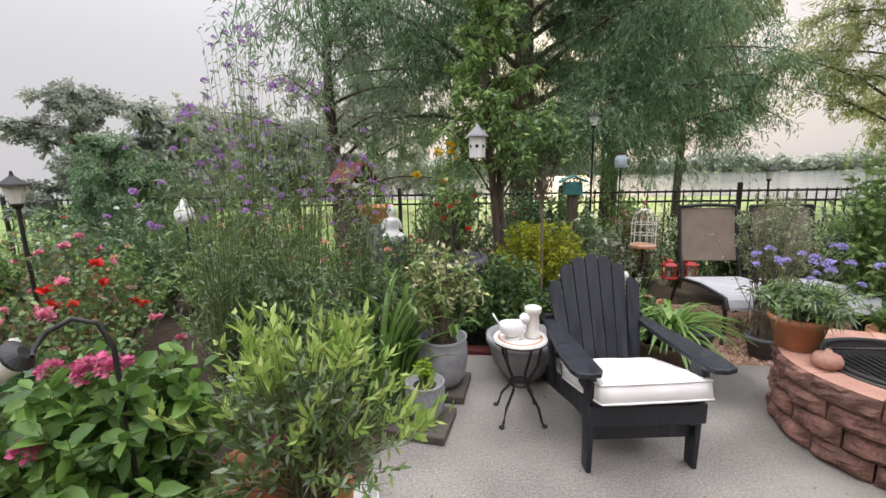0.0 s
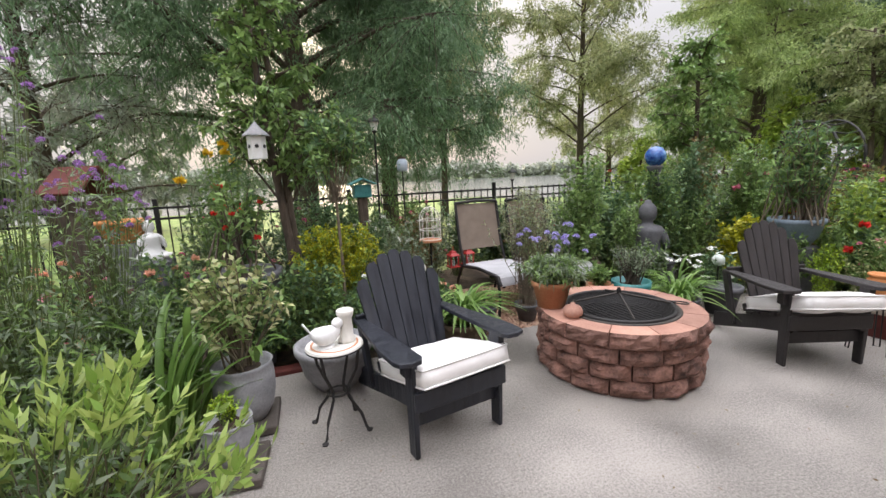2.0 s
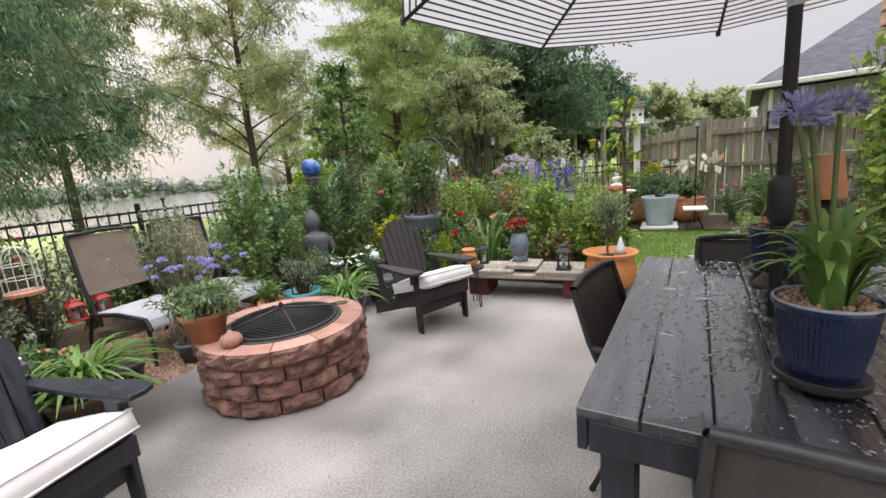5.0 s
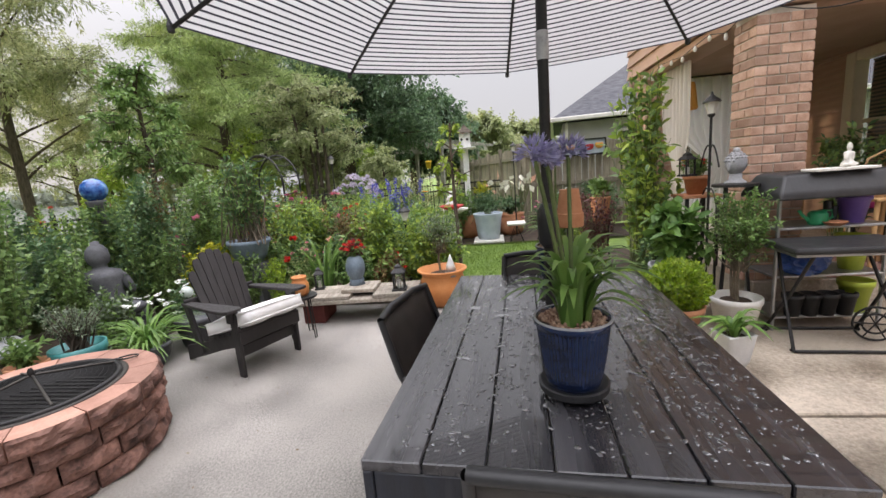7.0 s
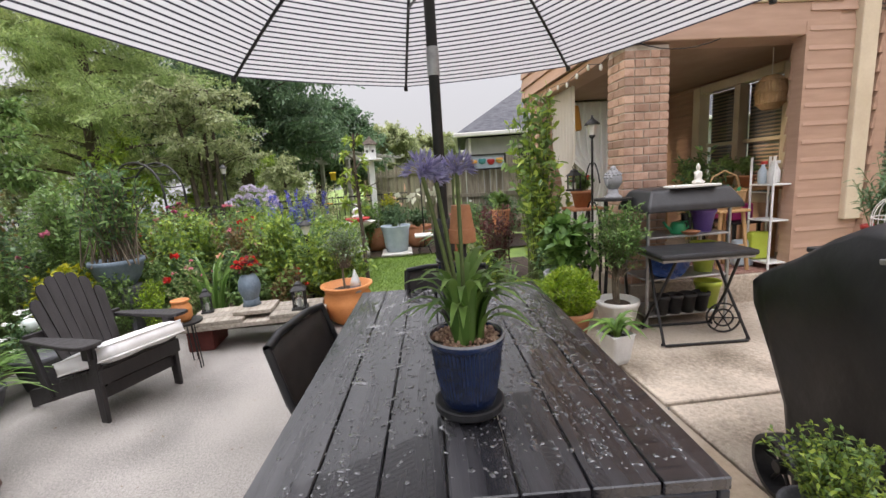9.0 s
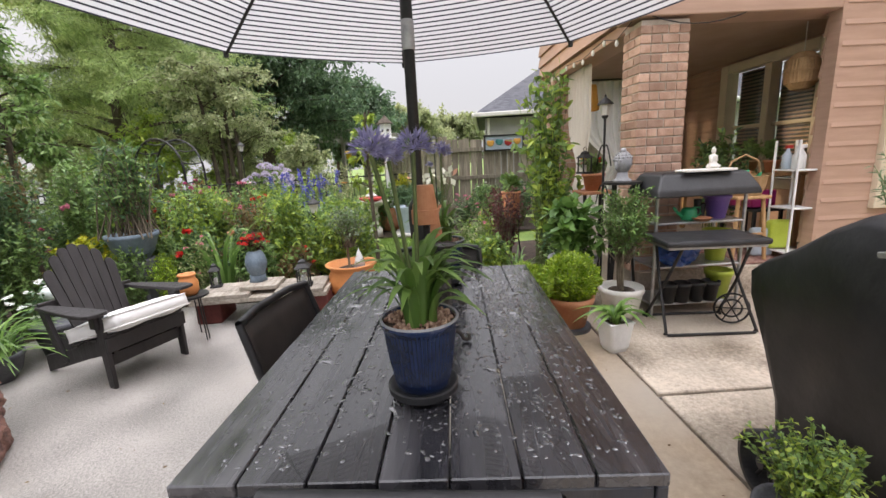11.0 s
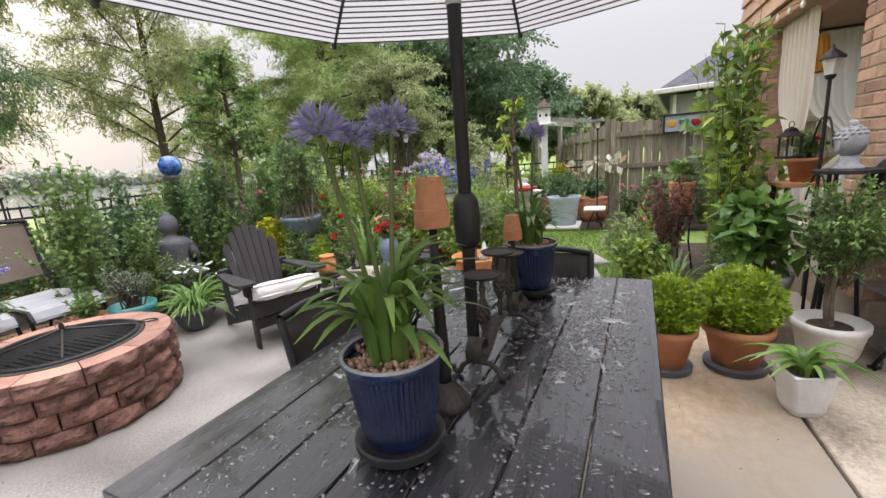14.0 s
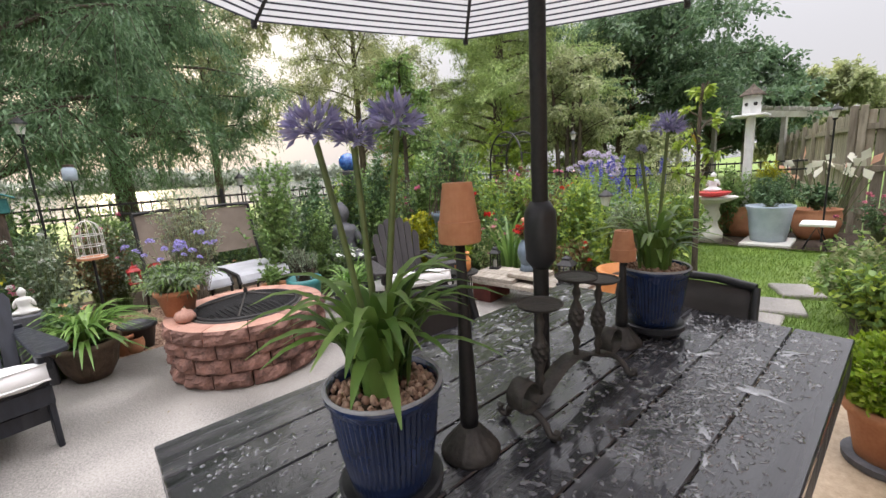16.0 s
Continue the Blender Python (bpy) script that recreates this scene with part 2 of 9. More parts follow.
M["bark"] = surface("bark", (0.045, 0.033, 0.024), (0.13, 0.10, 0.075), 9, 0.9, bump=1.0, fine=30, stretch=(3, 3, 0.7))
M["stem"] = surface("green_stem", (0.07, 0.10, 0.03), (0.15, 0.19, 0.06), 9, 0.6, bump=0.1)
M["twig"] = surface("woody_twig", (0.10, 0.075, 0.05), (0.21, 0.17, 0.12), 9, 0.8, bump=0.2)
M["water"] = surface("lake_water", (0.10, 0.12, 0.12), (0.14, 0.16, 0.15), 0.3, 0.08, 0.16, 0.06, 3)
M["drop"] = surface("rain_water", (0.05, 0.05, 0.055), (0.09, 0.09, 0.095), 9, 0.03, 0.05, 0.0, coat=1.0)
drop_shine = M["drop"].node_tree.nodes["Principled BSDF"].inputs
drop_shine["Specular IOR Level"].default_value, drop_shine["Coat IOR"].default_value = 1.0, 1.7
M["glass"] = glassy("pane_glass", (0.95, 0.97, 0.97))
# near-black colour stands in for the unlit rooms behind the window panes
M["dark_room"] = surface("dark_room_sheet", (0.03, 0.028, 0.025), (0.06, 0.055, 0.05), 6, 0.3, 0.4, 0.02)
M["yellow_petal"] = leafy("yellow_petal", (0.75, 0.50, 0.02), (0.85, 0.65, 0.06))


def sheer(name, col, amount=0.4):
    m, n, l, p = mat_base(name)
    p.inputs["Base Color"].default_value, p.inputs["Roughness"].default_value = (*col, 1), 0.9
    t = n.new("ShaderNodeBsdfTranslucent")
    t.inputs[0].default_value = (*col, 1)
    mix = n.new("ShaderNodeMixShader")
    mix.inputs[0].default_value = amount
    l.new(p.outputs[0], mix.inputs[1]), l.new(t.outputs[0], mix.inputs[2]), l.new(mix.outputs[0], n["Material Output"].inputs[0])
    return m, n, l, p, t


M["curtain"] = sheer("sheer_curtain", (0.78, 0.76, 0.73), 0.5)[0]
mm, nn, ll, pp, tt = sheer("striped_canvas", (0.8, 0.8, 0.8), 0.42)
uv = nn.new("ShaderNodeUVMap")
sep = nn.new("ShaderNodeSeparateXYZ")
wave = nn.new("ShaderNodeMath")
wave.operation = "FRACT"
band = nn.new("ShaderNodeValToRGB")
band.color_ramp.interpolation = "CONSTANT"
band.color_ramp.elements[0].color, band.color_ramp.elements[1].color = (0.045, 0.045, 0.055, 1), (0.67, 0.66, 0.665, 1)
band.color_ramp.elements[1].position = 0.31
ll.new(uv.outputs[0], sep.inputs[0]), ll.new(sep.outputs[1], wave.inputs[0]), ll.new(wave.outputs[0], band.inputs[0])
ll.new(band.outputs[0], pp.inputs["Base Color"]), ll.new(band.outputs[0], tt.inputs[0])
M["canvas"] = mm

L = {}
L["green"] = leafy("leaf_mid_green", (0.105, 0.185, 0.056), (0.275, 0.410, 0.125))
L["dark"] = leafy("leaf_dark_green", (0.050, 0.109, 0.047), (0.142, 0.237, 0.100))
L["lime"] = leafy("leaf_lime", (0.195, 0.305, 0.046), (0.43, 0.53, 0.092), through_light=0.4)
L["gold"] = leafy("leaf_gold", (0.26, 0.30, 0.01), (0.55, 0.52, 0.03), through_light=0.4)
L["olive"] = leafy("leaf_olive", (0.08, 0.15, 0.045), (0.32, 0.43, 0.12), edge=(0.17, 0.26, 0.08))
L["sage"] = leafy("leaf_sage", (0.137, 0.190, 0.114), (0.320, 0.381, 0.254))
L["hydrangea"] = leafy("leaf_broad", (0.062, 0.140, 0.030), (0.190, 0.330, 0.070), rough=0.5)
L["cream"] = leafy("leaf_variegated", (0.18, 0.24, 0.08), (0.68, 0.66, 0.40), edge=(0.50, 0.51, 0.25))
L["strap"] = leafy("leaf_strap", (0.088, 0.180, 0.036), (0.252, 0.396, 0.102), rough=0.32)
L["maple"] = leafy("leaf_maple", (0.07, 0.018, 0.022), (0.17, 0.055, 0.055))
L["bronze"] = leafy("leaf_bronze", (0.120, 0.060, 0.030), (0.228, 0.168, 0.060))
L["box"] = leafy("leaf_box", (0.13, 0.25, 0.012), (0.42, 0.56, 0.04), through_light=0.3)
L["pine"] = leafy("leaf_pine", (0.100, 0.178, 0.090), (0.220, 0.335, 0.180), through_light=0.45)
L["cypress"] = leafy("leaf_cypress", (0.235, 0.325, 0.115), (0.47, 0.57, 0.225), through_light=0.5)
L["oak"] = leafy("leaf_oak", (0.079, 0.143, 0.076), (0.189, 0.277, 0.144), through_light=0.4)
L["airy"] = leafy("leaf_airy", (0.225, 0.270, 0.115), (0.47, 0.50, 0.275), through_light=0.5)
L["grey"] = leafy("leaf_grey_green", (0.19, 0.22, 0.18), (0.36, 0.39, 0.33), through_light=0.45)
# leaf colour paled to paint in the haze over the far shore
L["haze"] = leafy("leaf_far_haze_tint", (0.34, 0.37, 0.32), (0.50, 0.52, 0.45))
L["grass"] = leafy("grass_blade", (0.10, 0.18, 0.03), (0.26, 0.37, 0.07))
L["shoot"] = leafy("leaf_new_shoot", (0.20, 0.33, 0.06), (0.46, 0.55, 0.17), through_light=0.4)
P = {}
for key, a, b in (("purple", (0.26, 0.12, 0.36), (0.52, 0.30, 0.64)), ("lilac", (0.30, 0.27, 0.58), (0.52, 0.46, 0.80)), ("agapanthus", (0.31, 0.29, 0.52), (0.54, 0.52, 0.74)),
                  ("pink", (0.62, 0.14, 0.26), (0.82, 0.36, 0.44)), ("magenta", (0.36, 0.045, 0.13), (0.60, 0.13, 0.26)), ("red", (0.50, 0.012, 0.012), (0.75, 0.05, 0.035)),
                  ("white", (0.72, 0.72, 0.68), (0.86, 0.86, 0.82)), ("yellow", (0.78, 0.48, 0.02), (0.88, 0.66, 0.06)), ("peach", (0.72, 0.34, 0.22), (0.84, 0.52, 0.38)),
                  ("salvia", (0.07, 0.07, 0.36), (0.17, 0.17, 0.56)), ("orange", (0.72, 0.24, 0.02), (0.85, 0.36, 0.05)), ("pale", (0.66, 0.66, 0.50), (0.80, 0.78, 0.66)), ("mauve", (0.46, 0.40, 0.52), (0.66, 0.60, 0.70))):
    P[key] = leafy("petal_" + key, a, b, rough=0.6, through_light=0.3)


# ---- building kit ----
RND = np.random.default_rng(7)


def arrays_mesh(name, V, groups):
    """Mesh from a vertex array and a list of face arrays of equal-sided faces."""
    me = bpy.data.meshes.new(name)
    V = np.asarray(V, dtype=np.float32)
    groups = [np.asarray(g, dtype=np.int32) for g in groups if len(g)]
    loops = np.concatenate([g.ravel() for g in groups])
    totals = np.concatenate([np.full(len(g), g.shape[1], dtype=np.int32) for g in groups])
    starts = np.concatenate([[0], np.cumsum(totals)[:-1]]).astype(np.int32)
    me.vertices.add(len(V))
    me.vertices.foreach_set("co", V.ravel())
    me.loops.add(len(loops))
    me.loops.foreach_set("vertex_index", loops)
    me.polygons.add(len(totals))
    me.polygons.foreach_set("loop_start", starts)
    me.polygons.foreach_set("loop_total", totals)
    me.update(calc_edges=True)
    me.validate()
    return me


def child(name, me, material, parent, label="", m=None):
    if material and not me.materials:
        me.materials.append(material)
    ob = new(name, me)
    ob.parent = parent
    if m is not None:
        ob.matrix_basis = m
    if label:
        tagged(ob, label)
    return ob


def part(name, bm, material, parent, label="", m=None, smooth=False):
    me = bpy.data.meshes.new(name)
    bm.to_mesh(me)
    bm.free()
    if smooth:
        me.polygons.foreach_set("use_smooth", [True] * len(me.polygons))
    return child(name, me, material, parent, label, m)


def thing(name, label, category, m, group="", kind=""):
    ob = new(name)
    ob.matrix_basis = m if isinstance(m, Matrix) else pose(*m)
    ob.empty_display_size = 0.1
    return tagged(ob, label, category, group, kind)


def block(sx, sy, sz, at=(0, 0, 0), bevel=0.004, rot=None, taper=None, bm=None, segs=1):
    """A box with eased edges, centred at a place."""
    b = bm or bmesh.new()
    g = bmesh.ops.create_cube(b, size=1)
    for v in g["verts"]:
        f = 1 if not taper or v.co.z > 0 else taper
        v.co = Vector((v.co.x * sx * f, v.co.y * sy * f, v.co.z * sz))
    if bevel:
        es = list({e for v in g["verts"] for e in v.link_edges})
        r = bmesh.ops.bevel(b, geom=es, offset=bevel, segments=segs, affect="EDGES", profile=0.5)
        vs = {v for f in r["faces"] for v in f.verts} | {v for v in g["verts"] if v.is_valid}
        vs = [v for v in vs if v.is_valid]
    else:
        vs = g["verts"]
    mt = Matrix.Translation(at) @ (rot.to_4x4() if rot is not None else Matrix())
    bmesh.ops.transform(b, matrix=mt, verts=vs)
    return b


def turn(x=0, y=0, z=0):
    return Euler((radians(x), radians(y), radians(z))).to_matrix()


def lathe(profile, segs=28, bm=None, at=(0, 0, 0), squash=1.0, flutes=0, depth=0.0, flute_z=None, caps=True):
    """Turned body from (radius, height) pairs."""
    b = bm or bmesh.new()
    rings = []
    n = segs * (2 if flutes else 1)
    for r, z in profile:
        ring = []
        for i in range(n):
            a = 2 * math.pi * i / n
            rr = r
            if flutes and flute_z and flute_z[0] <= z <= flute_z[1]:
                rr = r - depth * (0.5 + 0.5 * math.cos(a * flutes))
            ring.append(b.verts.new((at[0] + rr * math.cos(a), at[1] + rr * squash * math.sin(a), at[2] + z)))
        rings.append(ring)
    for lo, hi in zip(rings, rings[1:]):
        for i in range(n):
            b.faces.new((lo[i], lo[(i + 1) % n], hi[(i + 1) % n], hi[i]))
    for ring, flip in ((rings[0], True), (rings[-1], False)) if caps else ():
        if (ring[0].co - ring[n // 2].co).length > 0.004:
            b.faces.new(ring[::-1] if flip else ring)
    return b


def tube_arrays(pts, radii, sides=5):
    pts = np.asarray(pts, float)
    radii = np.broadcast_to(np.asarray(radii, float), (len(pts),))
    d = np.gradient(pts, axis=0)
    d /= np.linalg.norm(d, axis=1)[:, None] + 1e-9
    ref = np.where(np.abs(d[:, 2:3]) > 0.9, np.array([[1.0, 0, 0]]), np.array([[0, 0, 1.0]]))
    u = np.cross(d, ref)
    u /= np.linalg.norm(u, axis=1)[:, None] + 1e-9
    w = np.cross(d, u)
    a = np.arange(sides) * 2 * math.pi / sides
    V = pts[:, None, :] + radii[:, None, None] * (np.cos(a)[None, :, None] * u[:, None, :] + np.sin(a)[None, :, None] * w[:, None, :])
    i = np.arange(len(pts) - 1)[:, None] * sides
    j = np.arange(sides)[None, :]
    k = (j + 1) % sides
    F = np.stack([i + j, i + k, i + sides + k, i + sides + j], axis=-1).reshape(-1, 4)
    return V.reshape(-1, 3), F


class Geo:
    """Collects quads of many small pieces for one mesh."""

    def __init__(self):
        self.v, self.f, self.n = [], [], 0

    def add(self, V, F):
        self.v.append(V)
        self.f.append(np.asarray(F) + self.n)
        self.n += len(V)

    def tube(self, pts, radii, sides=5):
        self.add(*tube_arrays(pts, radii, sides))

    def mesh(self, name, smooth=True):
        me = arrays_mesh(name, np.concatenate(self.v), [np.concatenate(self.f)])
        if smooth:
            me.polygons.foreach_set("use_smooth", [True] * len(me.polygons))
        return me


def wire(name, pts, r, material, parent, label="", sides=8, close=False):
    g = Geo()
    pts = list(pts) + ([pts[0]] if close else [])
    g.tube(pts, r, sides)
    return child(name, g.mesh(name), material, parent, label)


def bend(a, b, c, n=10):
    """Points on a quadratic curve."""
    t = np.linspace(0, 1, n)[:, None]
    a, b, c = (np.asarray(q, float)[None] for q in (a, b, c))
    return (1 - t) ** 2 * a + 2 * t * (1 - t) * b + t * t * c


def circle(r, z=0.0, n=24, at=(0, 0), squash=1.0):
    return [(at[0] + r * math.cos(2 * math.pi * i / n), at[1] + r * squash * math.sin(2 * math.pi * i / n), z) for i in range(n)]


# ---- plants ----
def leaf_quads(pos, way, length, width, rng, lift=0.5, droop=0.0):
    """A folded blade for each position and direction."""
    n = len(pos)
    way = way / (np.linalg.norm(way, axis=1)[:, None] + 1e-9)
    up = np.zeros((n, 3))
    up[:, 2] = 1.0
    up += rng.normal(0, 0.55, (n, 3))
    side = np.cross(way, up)
    side /= np.linalg.norm(side, axis=1)[:, None] + 1e-9
    nor = np.cross(side, way)
    ln = length * rng.uniform(0.65, 1.2, n)[:, None]
    wd = width * rng.uniform(0.7, 1.2, n)[:, None]
    mid = pos + way * ln * 0.45
    tip = pos + way * ln
    tip[:, 2] -= droop * ln[:, 0]
    if width >= 0.045 and length < 0.2:
        # broad leaf: rounded outline folded along the midrib
        up_ = nor * wd * 0.16 * lift
        lo, hi = pos + way * ln * 0.28, pos + way * ln * 0.66
        hi[:, 2] -= droop * ln[:, 0] * 0.4
        V = np.stack([pos, lo + side * wd * 0.44 + up_, hi + side * wd * 0.42 + up_, tip, hi - side * wd * 0.42 + up_, lo - side * wd * 0.44 + up_], axis=1)
        k = 6 * np.arange(n)
        F = np.concatenate([np.stack([k, k + 1, k + 2, k + 3], 1), np.stack([k, k + 3, k + 4, k + 5], 1)])
        return V.reshape(-1, 3), F
    V = np.stack([pos, mid + side * wd * 0.5 + nor * wd * 0.18 * lift, tip, mid - side * wd * 0.5 + nor * wd * 0.18 * lift], axis=1)
    F = np.arange(4 * n).reshape(n, 4)
    return V.reshape(-1, 3), F


def spray(rng, n, spread, rise, size, lean=(0, 0)):
    """End points of stems in an uneven dome: half-widths (sx, sy), from height rise[0] to rise[1]."""
    a = rng.uniform(0, 2 * math.pi, n)
    r = np.sqrt(rng.uniform(0.02, 1, n))
    h = rng.uniform(0.25, 1, n) ** 0.7
    taper = np.sqrt(np.clip(1.06 - h ** 2 * 0.9, 0.05, 1))
    lump = 1 + 0.18 * np.sin(3 * a + rng.uniform(0, 6)) + 0.12 * np.sin(5 * a + rng.uniform(0, 6))
    return np.stack([np.cos(a) * r * taper * lump * spread[0] + lean[0] * h, np.sin(a) * r * taper * lump * spread[1] + lean[1] * h, rise[0] + h * (rise[1] - rise[0])], axis=1)


def shrub_parts(parent, seed, spread, rise, stems, per, leaf, mat, twig=None, stem_r=0.004, base=0.06, start=0.25, out=0.9, droop=0.15, lean=(0, 0), rootz=0.0):
    """Stems that rise and spread from the root, with leaves all along them. Returns the stem ends."""
    rng = np.random.default_rng(seed)
    ends = spray(rng, stems, spread, rise, 1, lean)
    roots = rng.normal(0, base * 0.5, (stems, 3))
    roots[:, 2] = 0
    mids = roots * 0.5 + ends * 0.42
    mids[:, 2] = ends[:, 2] * rng.uniform(0.5, 0.72, stems)
    mids[:, :2] += rng.normal(0, 0.08, (stems, 2)) * np.array(spread)
    g = Geo()
    P0, W0 = [], []
    for r, m, e in zip(roots, mids, ends):
        pts = bend(r, m, e, 7)
        pts[:, 2] += rootz
        g.tube(pts[::2], np.linspace(stem_r, stem_r * 0.35, 4), 3)
        t = rng.uniform(start, 1.0, per) ** 0.85
        i = np.clip((t * 6).astype(int), 0, 5)
        fr = (t * 6 - i)[:, None]
        p = pts[i] * (1 - fr) + pts[i + 1] * fr
        ax = pts[i + 1] - pts[i]
        ax /= np.linalg.norm(ax, axis=1)[:, None] + 1e-9
        rd = rng.normal(0, 1, (per, 3))
        rd /= np.linalg.norm(rd, axis=1)[:, None]
        P0.append(p)
        W0.append(ax * 0.55 + rd * out)
    child("branch_frame", g.mesh("branch_frame"), twig or M["stem"], parent)
    p, w = np.concatenate(P0), np.concatenate(W0)
    mats = mat if isinstance(mat, (list, tuple)) else [mat]
    cut = np.array_split(rng.permutation(len(p)), len(mats))
    for k, mt in zip(cut, mats):
        V, F = leaf_quads(p[k], w[k], leaf[0], leaf[1], rng, droop=droop)
        child("leaves", arrays_mesh("leaves", V, [F]), mt, parent)
    return ends + np.array([0, 0, rootz])


def ball_parts(parent, seed, centre, radii, count, leaf, mat, stem_top=None):
    """A clipped rounded head: small leaves crowded in a lumpy shell, over a few inner twigs."""
    rng = np.random.default_rng(seed)
    d = rng.normal(0, 1, (count, 3))
    d /= np.linalg.norm(d, axis=1)[:, None]
    lump = 1 + 0.07 * np.sin(d[:, 0] * 7 + seed) * np.cos(d[:, 1] * 6) + 0.05 * np.sin(d[:, 2] * 11 + d[:, 0] * 9)
    r = rng.uniform(0.45, 1.0, count) ** 0.5 * lump
    pos = np.array(centre) + d * r[:, None] * np.array(radii)
    V, F = leaf_quads(pos, d * 0.7 + np.array([0, 0, 0.5]) + rng.normal(0, 0.55, (count, 3)), leaf[0], leaf[1], rng)
    mats = mat if isinstance(mat, (list, tuple)) else [mat]
    V = V.reshape(-1, 4, 3)
    for k, mt in zip(np.array_split(rng.permutation(count), len(mats)), mats):
        child("leaves", arrays_mesh("leaves", V[k].reshape(-1, 3), [np.arange(4 * len(k)).reshape(-1, 4)]), mt, parent)
    g = Geo()
    root = np.array([centre[0], centre[1], centre[2] - radii[2] * 1.1])
    for q in range(14):
        e = np.array(centre) + d[q] * np.array(radii) * 0.8
        g.tube(bend(root, (root + e) / 2 + [0, 0, 0.03], e, 4), [0.007, 0.006, 0.004, 0.002], 3)
    child("branch_frame", g.mesh("branch_frame"), M["twig"], parent)


def bloom_mesh(kind):
    """One flower head of a given kind, about 1 across, shared by all its copies."""
    rng = np.random.default_rng(len(kind) * 7 + ord(kind[0]))
    if kind == "rose":
        pos, way, ln = [], [], []
        for ring, (k, tilt) in enumerate(((4, 1.4), (6, 0.9), (7, 0.45), (8, 0.15))):
            for i in range(k):
                a = 2 * math.pi * (i + 0.5 * ring) / k
                way.append((math.cos(a), math.sin(a), tilt))
                pos.append((0.05 * math.cos(a), 0.05 * math.sin(a), 0.0))
        V, F = leaf_quads(np.array(pos), np.array(way, float), 0.5, 0.46, rng, lift=-1.2)
    elif kind == "daisy":
        a = np.arange(14) * 2 * math.pi / 14
        V, F = leaf_quads(np.stack([np.cos(a) * 0.1, np.sin(a) * 0.1, a * 0], 1), np.stack([np.cos(a), np.sin(a), a * 0 + 0.15], 1), 0.42, 0.2, rng)
    elif kind == "umbel":
        n = 46
        d = rng.normal(0, 1, (n, 3))
        d[:, 2] = np.abs(d[:, 2]) * 0.9 - 0.2
        d /= np.linalg.norm(d, axis=1)[:, None]
        V, F = [], []
        g = Geo()
        for k in range(n):
            pos = np.repeat(d[k][None] * 0.26, 5, 0)
            w = d[k][None] + rng.normal(0, 0.28, (5, 3))
            g.tube(np.stack([d[k] * 0.02, d[k] * 0.15, d[k] * 0.27]), 0.008, 3)
            g.add(*leaf_quads(pos, w, 0.25, 0.07, rng))
        return g.mesh("umbel", False)
    elif kind == "spike":
        n = 60
        z = rng.uniform(0, 1, n)
        a = rng.uniform(0, 6.3, n)
        pos = np.stack([np.cos(a) * 0.03, np.sin(a) * 0.03, z], 1)
        V, F = leaf_quads(pos, np.stack([np.cos(a), np.sin(a), a * 0 + 0.5], 1), 0.13, 0.08, rng)
    else:
        n = 70
        d = rng.normal(0, 1, (n, 3))
        d[:, 2] = np.abs(d[:, 2]) * 0.8
        d /= np.linalg.norm(d, axis=1)[:, None]
        V, F = leaf_quads(d * 0.3, d + rng.normal(0, 0.6, (n, 3)), 0.24, 0.2, rng)
    return arrays_mesh(kind, V, [F])


BLOOMS = {}


def blooms(parent, places, kind, colour, size, seed=0, upright=0.6):
    rng = random.Random(seed)
    key = (kind, colour)
    if key not in BLOOMS:
        BLOOMS[key] = bloom_mesh(kind)
        BLOOMS[key].materials.append(P[colour])
    for x, y, z in places:
        s = size * rng.uniform(0.75, 1.2)
        m = pose(x, y, z, rng.gauss(0, 28 * (1 - upright) + 8), rng.gauss(0, 28 * (1 - upright) + 8), rng.uniform(0, 360)) @ Matrix.Scale(s, 4)
        child("flower", BLOOMS[key], None, parent, m=m)


def shrub(label, category, at, spread, top, seed, stems=60, per=26, leaf=(0.06, 0.03), mat=None, low=0.05, flowers=(), name="shrub", group="", lean=(0, 0), **kw):
    """A whole shrub standing at a place. flowers: (kind, colour, count, size)."""
    ob = thing(name, label, category, (at[0], at[1], at[2] if len(at) > 2 else 0.0), group)
    ends = shrub_parts(ob, seed, (spread, spread) if not isinstance(spread, tuple) else spread, (low, top), stems, per, leaf, mat or L["green"], lean=lean, **kw)
    rng = np.random.default_rng(seed + 1)
    for k, (kind, colour, count, size) in enumerate(flowers):
        order = rng.permutation(len(ends))[:count]
        blooms(ob, ends[order] + np.array([0, 0, size * 0.1]), kind, colour, size, seed + k)
    return ob


